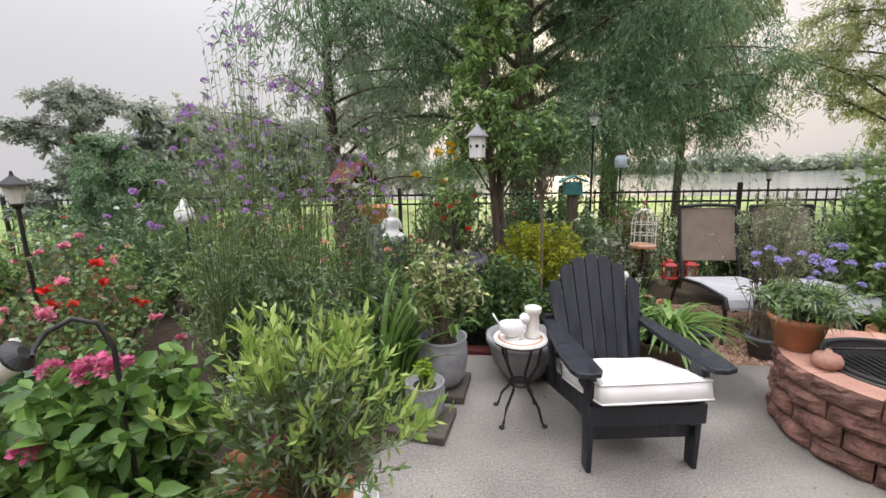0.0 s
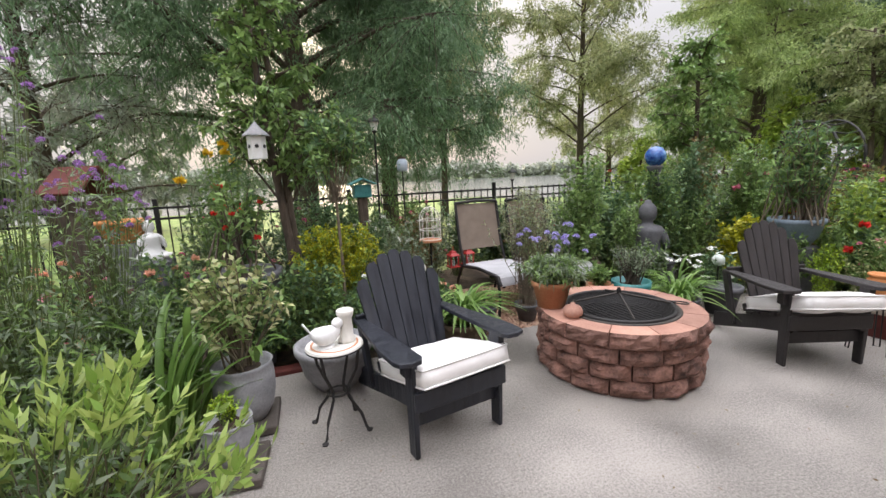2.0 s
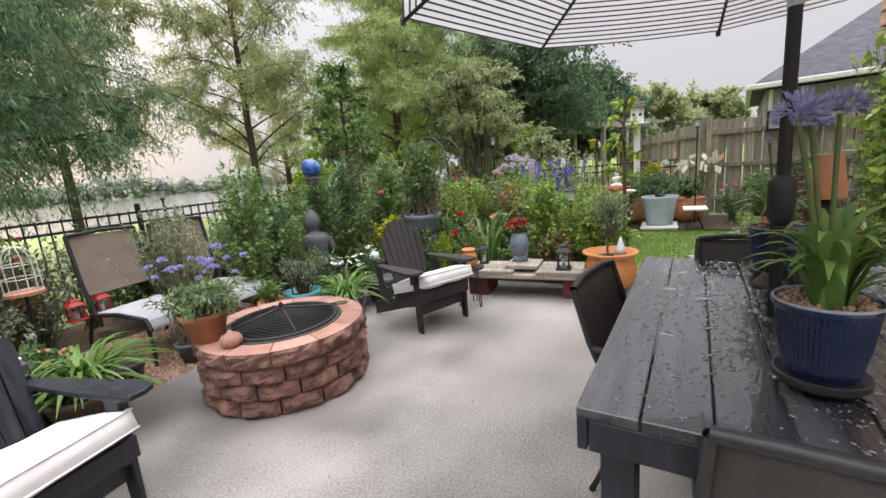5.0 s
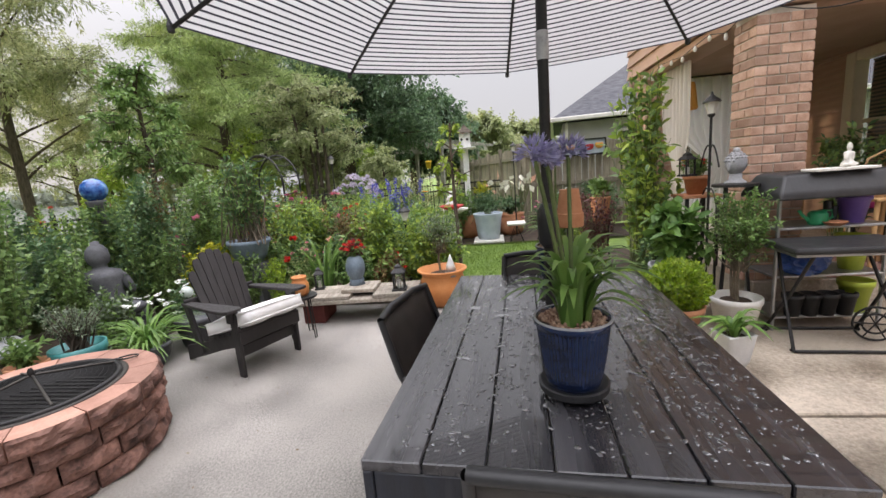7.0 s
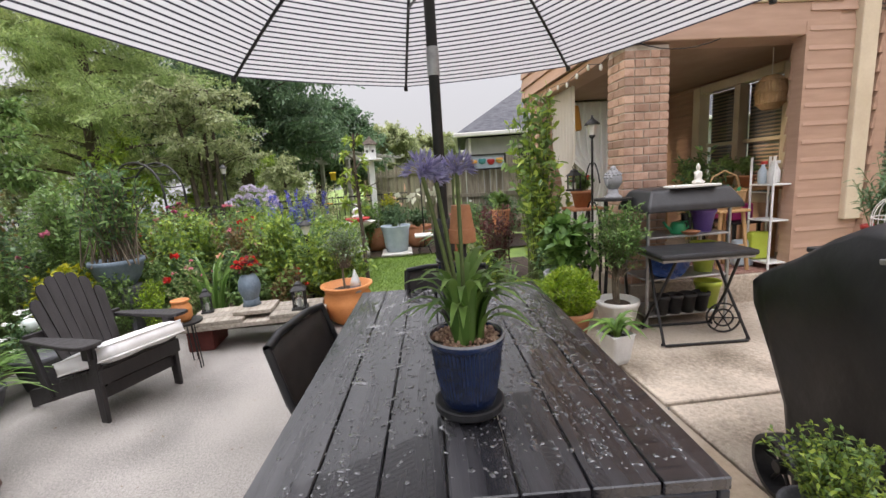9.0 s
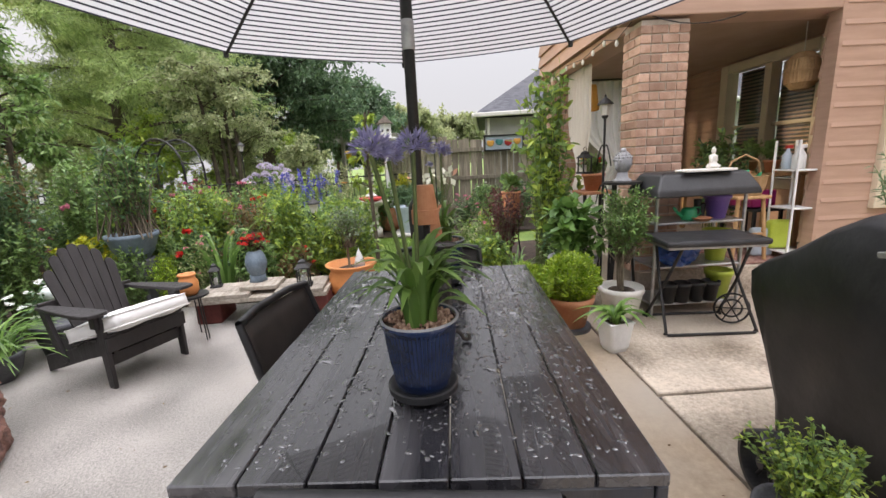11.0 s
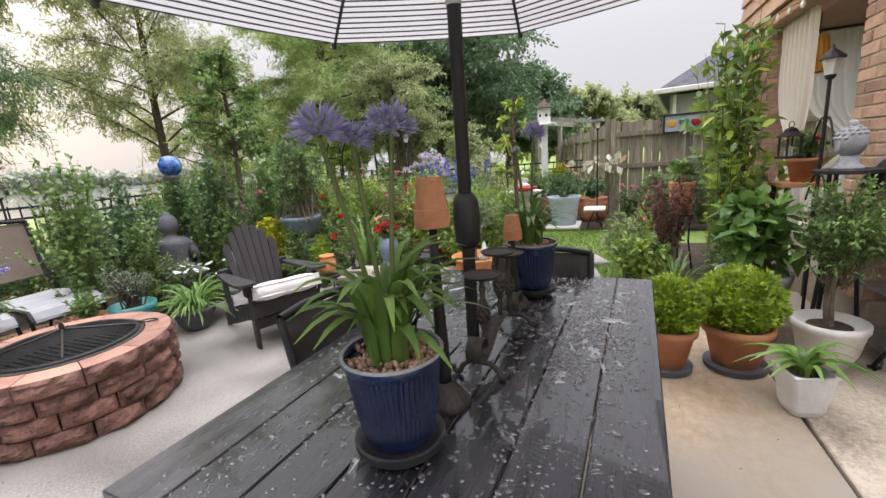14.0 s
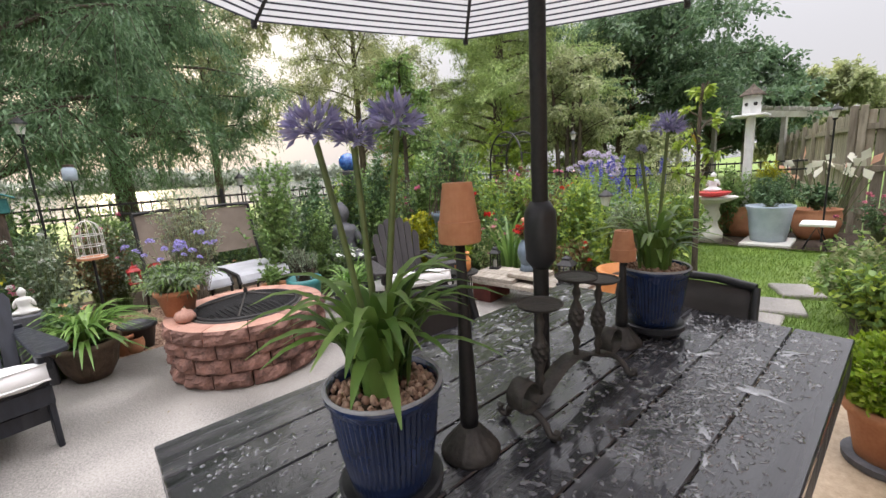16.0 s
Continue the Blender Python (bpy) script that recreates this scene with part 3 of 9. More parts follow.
def strap_parts(parent, seed, n, length, width, mat, at=(0, 0, 0), arch=0.6, upright=0.6, base=0.04):
    """Arching strap leaves, each a tapering ribbon folded along its middle."""
    rng = np.random.default_rng(seed)
    g = Geo()
    for i in range(n):
        a = rng.uniform(0, 2 * math.pi)
        ln = length * rng.uniform(0.6, 1.1)
        up = np.clip(rng.normal(upright, 0.18), 0.1, 0.98)
        o = np.array([math.cos(a), math.sin(a), 0.0])
        st = np.array(at) + o * rng.uniform(0, base)
        p1 = st + o * ln * 0.35 * (1 - up) + np.array([0, 0, ln * 0.65 * up + 0.05])
        p2 = st + o * ln * (0.45 + 0.5 * (1 - up)) * (0.6 + arch * 0.6) + np.array([0, 0, ln * (up * 0.9 - arch * 0.45)])
        if p2[2] < at[2] - 0.12:
            p2[2] = at[2] - 0.12
        pts = bend(st, p1, p2, 8)
        d = np.gradient(pts, axis=0)
        s = np.cross(d, np.array([0, 0, 1.0]))
        s /= np.linalg.norm(s, axis=1)[:, None] + 1e-9
        nn_ = np.cross(s, d)
        nn_ /= np.linalg.norm(nn_, axis=1)[:, None] + 1e-9
        w = width * rng.uniform(0.75, 1.15) * np.array([0.7, 0.95, 1, 1, 0.92, 0.75, 0.5, 0.06])[:, None] * 0.5
        V = np.concatenate([pts - s * w + nn_ * w * 0.35, pts, pts + s * w + nn_ * w * 0.35])
        k = np.arange(7)
        F = np.concatenate([np.stack([k, k + 1, k + 9, k + 8], 1), np.stack([k + 8, k + 9, k + 17, k + 16], 1)])
        g.add(V, F)
    child("leaves", g.mesh("leaves"), mat, parent)


def tree(label, at, height, trunk_r, crown, seed, leaf, mat, name="tree", limbs=14, twigs=16, per=60, fork=0.35, droop=0.1, layered=False, lean=(0, 0), clump=0.35, trunks=1, group="", low=None):
    """Tapered trunk, limbs, twigs and many small leaves in clumps. crown: half-width, bottom height, top height."""
    rng = np.random.default_rng(seed)
    ob = thing(name, label, "tree", (at[0], at[1], 0), group)
    cw, c0, c1 = crown
    wood, P0, W0 = Geo(), [], []
    for tr in range(trunks):
        off = np.array([rng.normal(0, 0.12), rng.normal(0, 0.12), 0]) * (trunks > 1)
        lean_t = np.array(lean) + (rng.normal(0, 0.22 * cw, 2) if trunks > 1 else 0)
        top = np.array([lean_t[0], lean_t[1], c1 * 0.93])
        z = np.linspace(0, 1, 12)
        pts = off[None] + top[None] * z[:, None]
        pts[:, :2] += np.cumsum(rng.normal(0, 0.02 * height * 0.12, (12, 2)), 0)
        pts[0, 2] = -0.1
        wood.tube(pts, trunk_r * (1 - 0.9 * z) ** 0.8 + 0.012, 9)
        for i in range(limbs):
            f = fork + (1 - fork) * ((i + rng.uniform(0, 0.9)) / limbs)
            j = min(int(f * 11), 10)
            st = pts[j] + (pts[j + 1] - pts[j]) * (f * 11 - j)
            a = i * 2.4 + rng.uniform(-0.5, 0.5)
            rel = (st[2] - c0) / max(c1 - c0, 0.1)
            reach = cw * (math.sqrt(max(0.08, 1 - max(rel, 0) ** 1.6)) if not layered else max(0.18, 1 - 0.75 * max(rel, 0))) * rng.uniform(0.65, 1.1)
            rise_to = st[2] + ((c1 - c0) * 0.16 * rng.uniform(0.2, 1.3) if not layered else rng.uniform(-0.05, 0.12) * reach)
            e = np.array([st[0] + math.cos(a) * reach, st[1] + math.sin(a) * reach, max(rise_to, c0 if low is None else low)])
            m = st * 0.5 + e * 0.5 + np.array([0, 0, reach * 0.18])
            lp = bend(st, m, e, 8)
            wood.tube(lp, np.linspace(max(trunk_r * 0.35 * (1 - f * 0.6), 0.012), 0.006, 8), 5)
            for k in range(twigs):
                q = rng.uniform(0.3, 1.0)
                jj = min(int(q * 7), 6)
                s2 = lp[jj] + (lp[jj + 1] - lp[jj]) * (q * 7 - jj)
                dv = rng.normal(0, 1, 3) * np.array([1, 1, 0.35 if layered else 0.75])
                dv = dv / (np.linalg.norm(dv) + 1e-9) * clump * cw * rng.uniform(0.4, 1.0)
                dv[2] -= droop * clump * cw
                e2 = s2 + dv
                wood.tube(np.stack([s2, (s2 + e2) / 2 + np.array([0, 0, 0.02]), e2]), [0.008, 0.006, 0.003], 3)
                t = rng.uniform(0.15, 1.05, per)[:, None]
                p = s2 + (e2 - s2) * t + rng.normal(0, 0.09 * clump * cw, (per, 3)) * np.array([1, 1, 0.5 if layered else 0.9])
                P0.append(p)
                W0.append(np.repeat(dv[None] / (np.linalg.norm(dv) + 1e-9), per, 0) * 0.6 + rng.normal(0, 0.6, (per, 3)))
    child("trunk", wood.mesh("trunk"), M["bark"], ob)
    V, F = leaf_quads(np.concatenate(P0), np.concatenate(W0), leaf[0], leaf[1], rng, droop=0.25)
    child("crown", arrays_mesh("crown", V, [F]), mat, ob)
    return ob


POT = {"plain": [(0.70, 0), (0.98, 0.82), (1.08, 0.82), (1.10, 1.0), (0.98, 1.0), (0.94, 0.90), (0.0, 0.90)],
       "round": [(0.62, 0), (0.86, 0.2), (0.98, 0.5), (0.98, 0.8), (0.92, 0.94), (0.98, 1.0), (0.88, 1.0), (0.84, 0.9), (0.0, 0.9)],
       "bowl": [(0.55, 0), (0.85, 0.35), (1.0, 0.8), (1.07, 0.86), (1.07, 1.0), (0.97, 1.0), (0.93, 0.88), (0.0, 0.88)],
       "urn": [(0.55, 0), (0.80, 0.12), (1.03, 0.40), (1.05, 0.62), (0.90, 0.82), (0.92, 0.88), (1.10, 0.97), (1.10, 1.0), (0.95, 1.0), (0.86, 0.86), (0.0, 0.84)],
       "tall": [(0.72, 0), (0.80, 0.3), (0.90, 0.8), (1.0, 0.96), (1.0, 1.0), (0.90, 1.0), (0.85, 0.92), (0.0, 0.92)]}


def pot_parts(parent, kind, r, h, mat, segs=28, z=0.0, soil=True, **kw):
    prof = [(a * r, b * h) for a, b in POT[kind]]
    body = lathe(prof[:-1], segs, at=(0, 0, z), **kw)
    part("pot", body, mat, parent, smooth=True)
    top = prof[-2]
    if soil:
        part("soil", lathe([(top[0] * 0.99, top[1] - 0.02), (top[0] * 0.6, top[1] + 0.006), (0.001, top[1] + 0.012)], 18, at=(0, 0, z)), M["soil"], parent)
    return z + top[1]


def potted(label, category, at, pot, plant, seed, name="potted_plant", group="", flowers=(), pot_kw=None):
    """pot: kind, radius, height, material; plant: dict for shrub_parts with spread and height over the rim."""
    ob = thing(name, label, category, at, group)
    zt = pot_parts(ob, *pot, **(pot_kw or {}))
    kw = dict(plant)
    spread, top = kw.pop("spread"), kw.pop("top")
    stems, per, leaf, mat = kw.pop("stems"), kw.pop("per"), kw.pop("leaf"), kw.pop("mat")
    ends = shrub_parts(ob, seed, (spread, spread), (kw.pop("low", 0.05), top), stems, per, leaf, mat, rootz=zt - 0.01, **kw)
    rng = np.random.default_rng(seed + 1)
    for k, (kind, colour, count, size) in enumerate(flowers):
        blooms(ob, ends[rng.permutation(len(ends))[:count]], kind, colour, size, seed + k)
    return ob


# ---- ground, patio, lawn, lake ----
def sheet(name, label, category, x0, y0, x1, y1, z, mat, nx=1, ny=1, wob=0.0, thick=0.0):
    xs, ys = np.linspace(x0, x1, nx + 1), np.linspace(y0, y1, ny + 1)
    X, Y = np.meshgrid(xs, ys)
    Z = np.full_like(X, z)
    if wob:
        Z += wob * np.sin(X * 1.7 + 1) * np.cos(Y * 2.1)
    V = np.stack([X.ravel(), Y.ravel(), Z.ravel()], 1)
    i = np.arange(nx)[None] + (nx + 1) * np.arange(ny)[:, None]
    F = np.stack([i, i + 1, i + nx + 2, i + nx + 1], -1).reshape(-1, 4)
    me = arrays_mesh(name, V, [F])
    me.materials.append(mat)
    return tagged(new(name, me), label, category, kind="structure")


def slab(name, label, x0, y0, x1, y1, top, thick, mat):
    me = bpy.data.meshes.new(name)
    b = block(x1 - x0, y1 - y0, thick, ((x0 + x1) / 2, (y0 + y1) / 2, top - thick / 2), 0.008)
    b.to_mesh(me)
    b.free()
    me.materials.append(mat)
    return tagged(new(name, me), label, "patio", kind="structure")


sheet("ground", "mown green lawn running down to the lake", "lawn", -400, -300, 400, 500, -0.075, M["lawn"], 40, 40)
sheet("garden_bed", "dark mulched soil of the flower beds", "flower bed", -7, -1.6, -0.28, 5.6, -0.04, M["soil"], 20, 20, 0.02)
sheet("garden_bed", "dark mulched soil of the flower beds", "flower bed", -0.28, 2.92, 9.4, 5.6, -0.042, M["soil"], 20, 10, 0.015)
sheet("garden_bed", "dark mulched soil of the flower beds", "flower bed", 5.02, 0.55, 9.4, 2.92, -0.04, M["soil"], 20, 10, 0.015)
sheet("garden_bed", "dark mulched soil along the board fence", "flower bed", 8.7, -4.5, 10.4, 0.55, -0.04, M["soil"], 12, 12, 0.015)
sheet("garden_bed", "dark mulched soil beside the porch", "flower bed", 4.55, -2.5, 7.6, -1.25, -0.038, M["soil"], 12, 12, 0.015)
slab("patio_slab", "pale broom-finished concrete patio slab, worn and stained", -0.28, -0.72, 5.0, 2.87, 0.0, 0.09, M["concrete"])
# separate strip so the stain and painted warm light stop under the table
slab("patio_slab", "wet concrete slab around the potted boxwoods, tan from stain and painted warm wall light", -0.28, -1.945, 5.0, -0.73, -0.001, 0.09, M["concrete_tan"])
slab("patio_slab", "pale concrete slab behind the walker", -0.28, -7.0, 2.83, -1.965, -0.002, 0.09, M["concrete_old"])
slab("patio_slab", "stained aggregate concrete slab by the porch", 2.86, -4.6, 5.4, -1.965, -0.003, 0.09, M["concrete_old"])
slab("joint_bed", "dark packed joint between the slabs", 2.0, -2.2, 5.0, -1.7, -0.03, 0.04, M["joint"])
slab("joint_bed", "dark packed joint between the slabs", 2.8, -4.6, 2.9, -1.9, -0.031, 0.04, M["joint"])
slab("patio_slab", "pale concrete behind the walker", -6.0, -7.0, -0.3, -1.6, -0.004, 0.09, M["concrete"])
slab("pavement", "red-brown brick edging strip beside the patio", 0.02, 2.88, 0.75, 2.98, 0.03, 0.08, M["oxblood"])

# gravel sitting area
gravel_bed = sheet("gravel_bed", "brown pea gravel under the loungers", "gravel", 1.35, 2.875, 3.6, 4.35, -0.02, M["gravel"], 30, 24, 0.006)
g = Geo()
n = 5200
px_, py_ = RND.uniform(1.36, 3.55, n), RND.uniform(2.88, 4.3, n)
for i in range(n):
    s = RND.uniform(0.007, 0.017)
    ring = np.array([[1, 0, 0], [0, 1, 0], [-1, 0, 0], [0, -1, 0]], float)[:, [0, 1, 2]] * s * RND.uniform(0.7, 1.2, (4, 1))
    a = RND.uniform(0, 3)
    rot = np.array([[math.cos(a), -math.sin(a), 0], [math.sin(a), math.cos(a), 0], [0, 0, 1]])
    ring = ring @ rot.T
    c = np.array([px_[i], py_[i], -0.014])
    V = np.concatenate([ring + c, ring * 0.55 + c + [0, 0, s * 0.8]])
    g.add(V, [[0, 1, 5, 4], [1, 2, 6, 5], [2, 3, 7, 6], [3, 0, 4, 7], [4, 5, 6, 7]])
stones = new("gravel", g.mesh("gravel", False))
m_peb = leafy("pebble", (0.16, 0.075, 0.045), (0.50, 0.34, 0.24), rough=0.7, through_light=0.0)
stones.data.materials.append(m_peb)
tagged(stones, "loose brown and tan pea gravel", "gravel", kind="stuff")

# lake and far shore
sheet("water", "bright hazy lake beyond the garden", "lake", -300, 25, 13, 180, -0.06, M["water"], 1, 1)
sheet("water", "bright hazy lake beyond the garden", "lake", 13, 20, 300, 180, -0.058, M["water"], 1, 1)
g = Geo()
rng = np.random.default_rng(3)
n = 26000
a = rng.uniform(-230, 260, n)
hgt = 3.5 + 3.0 * np.sin(a * 0.05) ** 2 + 2 * np.sin(a * 0.31) ** 2 + rng.normal(0, 0.5, n)
pos = np.stack([a, 190 + rng.uniform(0, 12, n), rng.uniform(0, 1, n) ** 0.8 * hgt], 1)
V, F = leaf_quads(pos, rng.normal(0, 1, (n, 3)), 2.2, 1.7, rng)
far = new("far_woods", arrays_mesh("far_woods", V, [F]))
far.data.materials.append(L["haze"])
tagged(far, "line of far shore trees, leaf colour paled for haze", "woods", kind="stuff")
# grass tufts on the small lawn
n = 26000
gx, gy = rng.uniform(5.0, 8.9, n), rng.uniform(-1.3, 0.75, n)
keep = (gx > 5.02)
pos = np.stack([gx, gy, np.full(n, -0.075)], 1)[keep]
w = rng.normal(0, 0.45, (len(pos), 3))
w[:, 2] = 1
V, F = leaf_quads(pos, w, 0.05, 0.006, rng)
gr = new("grass", arrays_mesh("grass", V, [F]))
gr.data.materials.append(L["grass"])
tagged(gr, "short green lawn grass", "grass", kind="stuff")
for i, (x, y) in enumerate(((5.45, -0.70), (5.95, -0.80), (6.55, -0.86), (5.55, -0.1))):
    st = thing("stepping_stone", "pale square concrete stepping stone set in the lawn", "stepping stone", (x, y, -0.075, 0, 0, 12 * i), "stepping stones", "structure")
    part("stone", block(0.42, 0.34, 0.05, (0, 0, 0.02), 0.012), M["concrete"], st)


# ---- iron fence, arch, board fence, neighbours ----
def iron_fence(x0, y0, x1, y1, label, step=0.115, h=1.18):
    ln = math.hypot(x1 - x0, y1 - y0)
    ob = thing("fence", label, "fence", (x0, y0, 0, 0, 0, math.degrees(math.atan2(y1 - y0, x1 - x0))), "", "structure")
    b = block(0.014, 0.014, h, (0, 0, h / 2 - 0.02), 0)
    me = bpy.data.meshes.new("bar")
    b.to_mesh(me)
    b.free()
    me.materials.append(M["iron"])
    for i in range(int(ln / step)):
        child("bar", me, None, ob, m=pose(i * step, 0, 0))
    for z in (0.1, h - 0.18, h - 0.05):
        part("rail", block(ln, 0.03, 0.028, (ln / 2, 0, z), 0.003), M["iron"], ob)
    for i in range(int(ln / 2.3) + 1):
        part("post", block(0.05, 0.05, h + 0.12, (i * 2.3, 0, h / 2), 0.004), M["iron"], ob)
    return ob


iron_fence(-8.0, 5.75, 9.5, 5.75, "black iron bar fence along the lake side")
iron_fence(9.5, 5.75, 9.35, 4.95, "black iron bar fence beside the arch")
iron_fence(8.95, 3.65, 10.0, -0.6, "black iron bar fence behind the roses")

arch = thing("garden_arch", "black metal garden arch over the gate", "arch", (9.15, 4.3, 0, 0, 0, 70))
for dy in (-0.22, 0.22):
    for rad in (0.62,):
        pts = [(-rad, dy, -0.05), (-rad, dy, 1.4)] + [(-rad * math.cos(a), dy, 1.42 + 0.62 * math.sin(a)) for a in np.linspace(0.05, math.pi - 0.05, 16)] + [(rad, dy, 1.4), (rad, dy, -0.05)]
        wire("side_tube", pts, 0.02, M["iron"], arch)
for a in np.linspace(0.25, math.pi - 0.25, 7):
    wire("cross_bar", [(-0.62 * math.cos(a), -0.22, 1.42 + 0.62 * math.sin(a)), (-0.62 * math.cos(a), 0, 1.40 + 0.60 * math.sin(a)), (-0.62 * math.cos(a), 0.22, 1.42 + 0.62 * math.sin(a))], 0.012, M["iron"], arch)
for x in (-0.62, 0.62):
    for z in (0.3, 0.6, 0.9, 1.2):
        wire("cross_bar", [(x, -0.22, z), (x, 0, z + 0.02), (x, 0.22, z)], 0.012, M["iron"], arch)


def board_fence(x0, y0, x1, y1, label, rails=True, face=1):
    ln = math.hypot(x1 - x0, y1 - y0)
    ob = thing("board_fence", label, "fence", (x0, y0, 0, 0, 0, math.degrees(math.atan2(y1 - y0, x1 - x0))), "", "structure")
    b = block(0.131, 0.018, 1.83, (0, 0, 0.90), 0.003)
    me = bpy.data.meshes.new("picket")
    b.to_mesh(me)
    b.free()
    me.materials.append(M["fence_wood"])
    r = random.Random(5)
    for i in range(int(ln / 0.145)):
        child("picket", me, None, ob, m=pose(0.07 + i * 0.145, r.uniform(-0.004, 0.004), r.uniform(-0.02, 0.02), 0, r.uniform(-0.5, 0.5), 0))
    for z in (0.3, 0.95, 1.58):
        part("rail", block(ln, 0.04, 0.09, (ln / 2, 0.032 * face, z), 0.004), M["fence_wood"], ob)
    for i in range(int(ln / 2.4) + 1):
        part("post", block(0.09, 0.09, 1.95, (i * 2.4, 0.06 * face, 0.92), 0.006), M["fence_wood"], ob)


board_fence(10.5, -1.15, 10.6, -6.0, "weathered grey board fence with rails showing", face=-1)
board_fence(10.5, -1.1, 34.0, 2.6, "long weathered board fence running away", face=1)

nb = thing("neighbour_house", "neighbouring house with grey walls and a dark hipped roof", "house", (12.93, -2.64, 0, 0, 0, -8))
part("wall", block(7.0, 9.0, 2.5, (3.8, -4.3, 1.25), 0.01), M["grey_paint"], nb)
b = bmesh.new()
vs = [b.verts.new(c) for c in ((0, 0.5, 2.62), (0, -9.2, 2.62), (7.6, -9.2, 2.62), (7.6, 0.5, 2.62), (3.8, -3.3, 5.3), (3.8, -5.4, 5.3))]
for f in ((0, 1, 5, 4), (1, 2, 5), (2, 3, 4, 5), (3, 0, 4), (3, 2, 1, 0)):
    b.faces.new([vs[i] for i in f])
part("roof", b, M["shingle"], nb)
part("gutter", block(0.12, 9.7, 0.12, (-0.02, -4.35, 2.58), 0.02), M["off_white"], nb)
part("gutter", block(7.6, 0.12, 0.12, (3.8, 0.52, 2.58), 0.02), M["off_white"], nb)
part("downpipe", block(0.08, 0.08, 2.4, (0.2, 0.1, 1.3), 0.02), M["off_white"], nb)
part("vent", block(0.10, 0.10, 0.35, (1.6, -2.0, 4.2), 0.02), M["grey_paint"], nb)
for y in (-1.8, -4.6):
    w_ = part("window", block(0.06, 1.1, 1.2, (0.28, y, 1.6), 0.01), M["off_white"], nb)
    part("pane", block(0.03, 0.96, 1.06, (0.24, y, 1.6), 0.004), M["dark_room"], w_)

art = thing("wall_art", "framed garden panel with coloured glass birds hung on the board fence", "wall art", (10.42, -2.50, 1.52, 0, 0, -90))
for x in (-0.44, 0.44):
    part("frame_side", block(0.035, 0.03, 0.36, (x, 0, 0.18), 0.003), M["iron"], art)
for z in (0.018, 0.342):
    part("frame_rail", block(0.845, 0.03, 0.035, (0, 0, z), 0.003), M["iron"], art)
part("backing", block(0.845, 0.008, 0.29, (0, 0.008, 0.18), 0), M["pale_blue"], art)
for k, key in enumerate(("lemon_wood", "teal", "red", "lemon_wood")):
    b = bmesh.new()
    bmesh.ops.create_uvsphere(b, u_segments=12, v_segments=8, radius=1)
    for v in b.verts:
        v.co = Vector((v.co.x * (0.085 - 0.03 * v.co.z), v.co.y * 0.012, 0.17 + 0.02 * (k % 2) + v.co.z * 0.065 + 0.05 * v.co.x * v.co.x))
    bmesh.ops.translate(b, verts=b.verts, vec=(-0.31 + 0.205 * k, -0.006, 0))
    part("glass_bird", b, M[key], art)

# a dark roofline and a bare gable far across the west beds
wh = thing("far_house", "far house with a dark blue-grey roof", "house", (-19.5, 25, 0, 0, 0, 20))
part("wall", block(9, 7, 2.6, (0, 0, 1.3), 0.01), M["grey_paint"], wh)
b = bmesh.new()
vs = [b.verts.new(c) for c in ((-4.9, -3.9, 2.55), (4.9, -3.9, 2.55), (4.9, 3.9, 2.55), (-4.9, 3.9, 2.55), (-2, 0, 5.0), (2, 0, 5.0))]
for f in ((0, 1, 5, 4), (1, 2, 5), (2, 3, 4, 5), (3, 0, 4), (3, 2, 1, 0)):
    b.faces.new([vs[i] for i in f])
part("roof", b, M["shingle"], wh)

pg = thing("pergola", "long grey timber pergola beyond the board fence", "pergola", (22.0, 3.4, 0, 0, 0, -18))
for x in (0, 2.6, 5.2):
    for y in (-1.4, 1.4):
        part("post", block(0.18, 0.18, 2.65, (x, y, 1.3), 0.01), M["pergola"], pg)
for y in (-1.4, 1.4):
    part("beam", block(8.6, 0.1, 0.24, (2.6, y, 2.7), 0.01), M["pergola"], pg)
for i in range(16):
    part("rafter", block(0.08, 3.8, 0.14, (-1.5 + i * 0.55, 0, 2.88), 0.01), M["pergola"], pg)


# ---- house and porch ----
SX, COL_Y, BACK_Y = 4.40, -2.54, -4.90
porch = slab("porch_floor", "raised concrete porch floor with a worn edge", SX - 0.04, -4.9, 7.6, -2.60, 0.27, 0.36, M["concrete_old"])


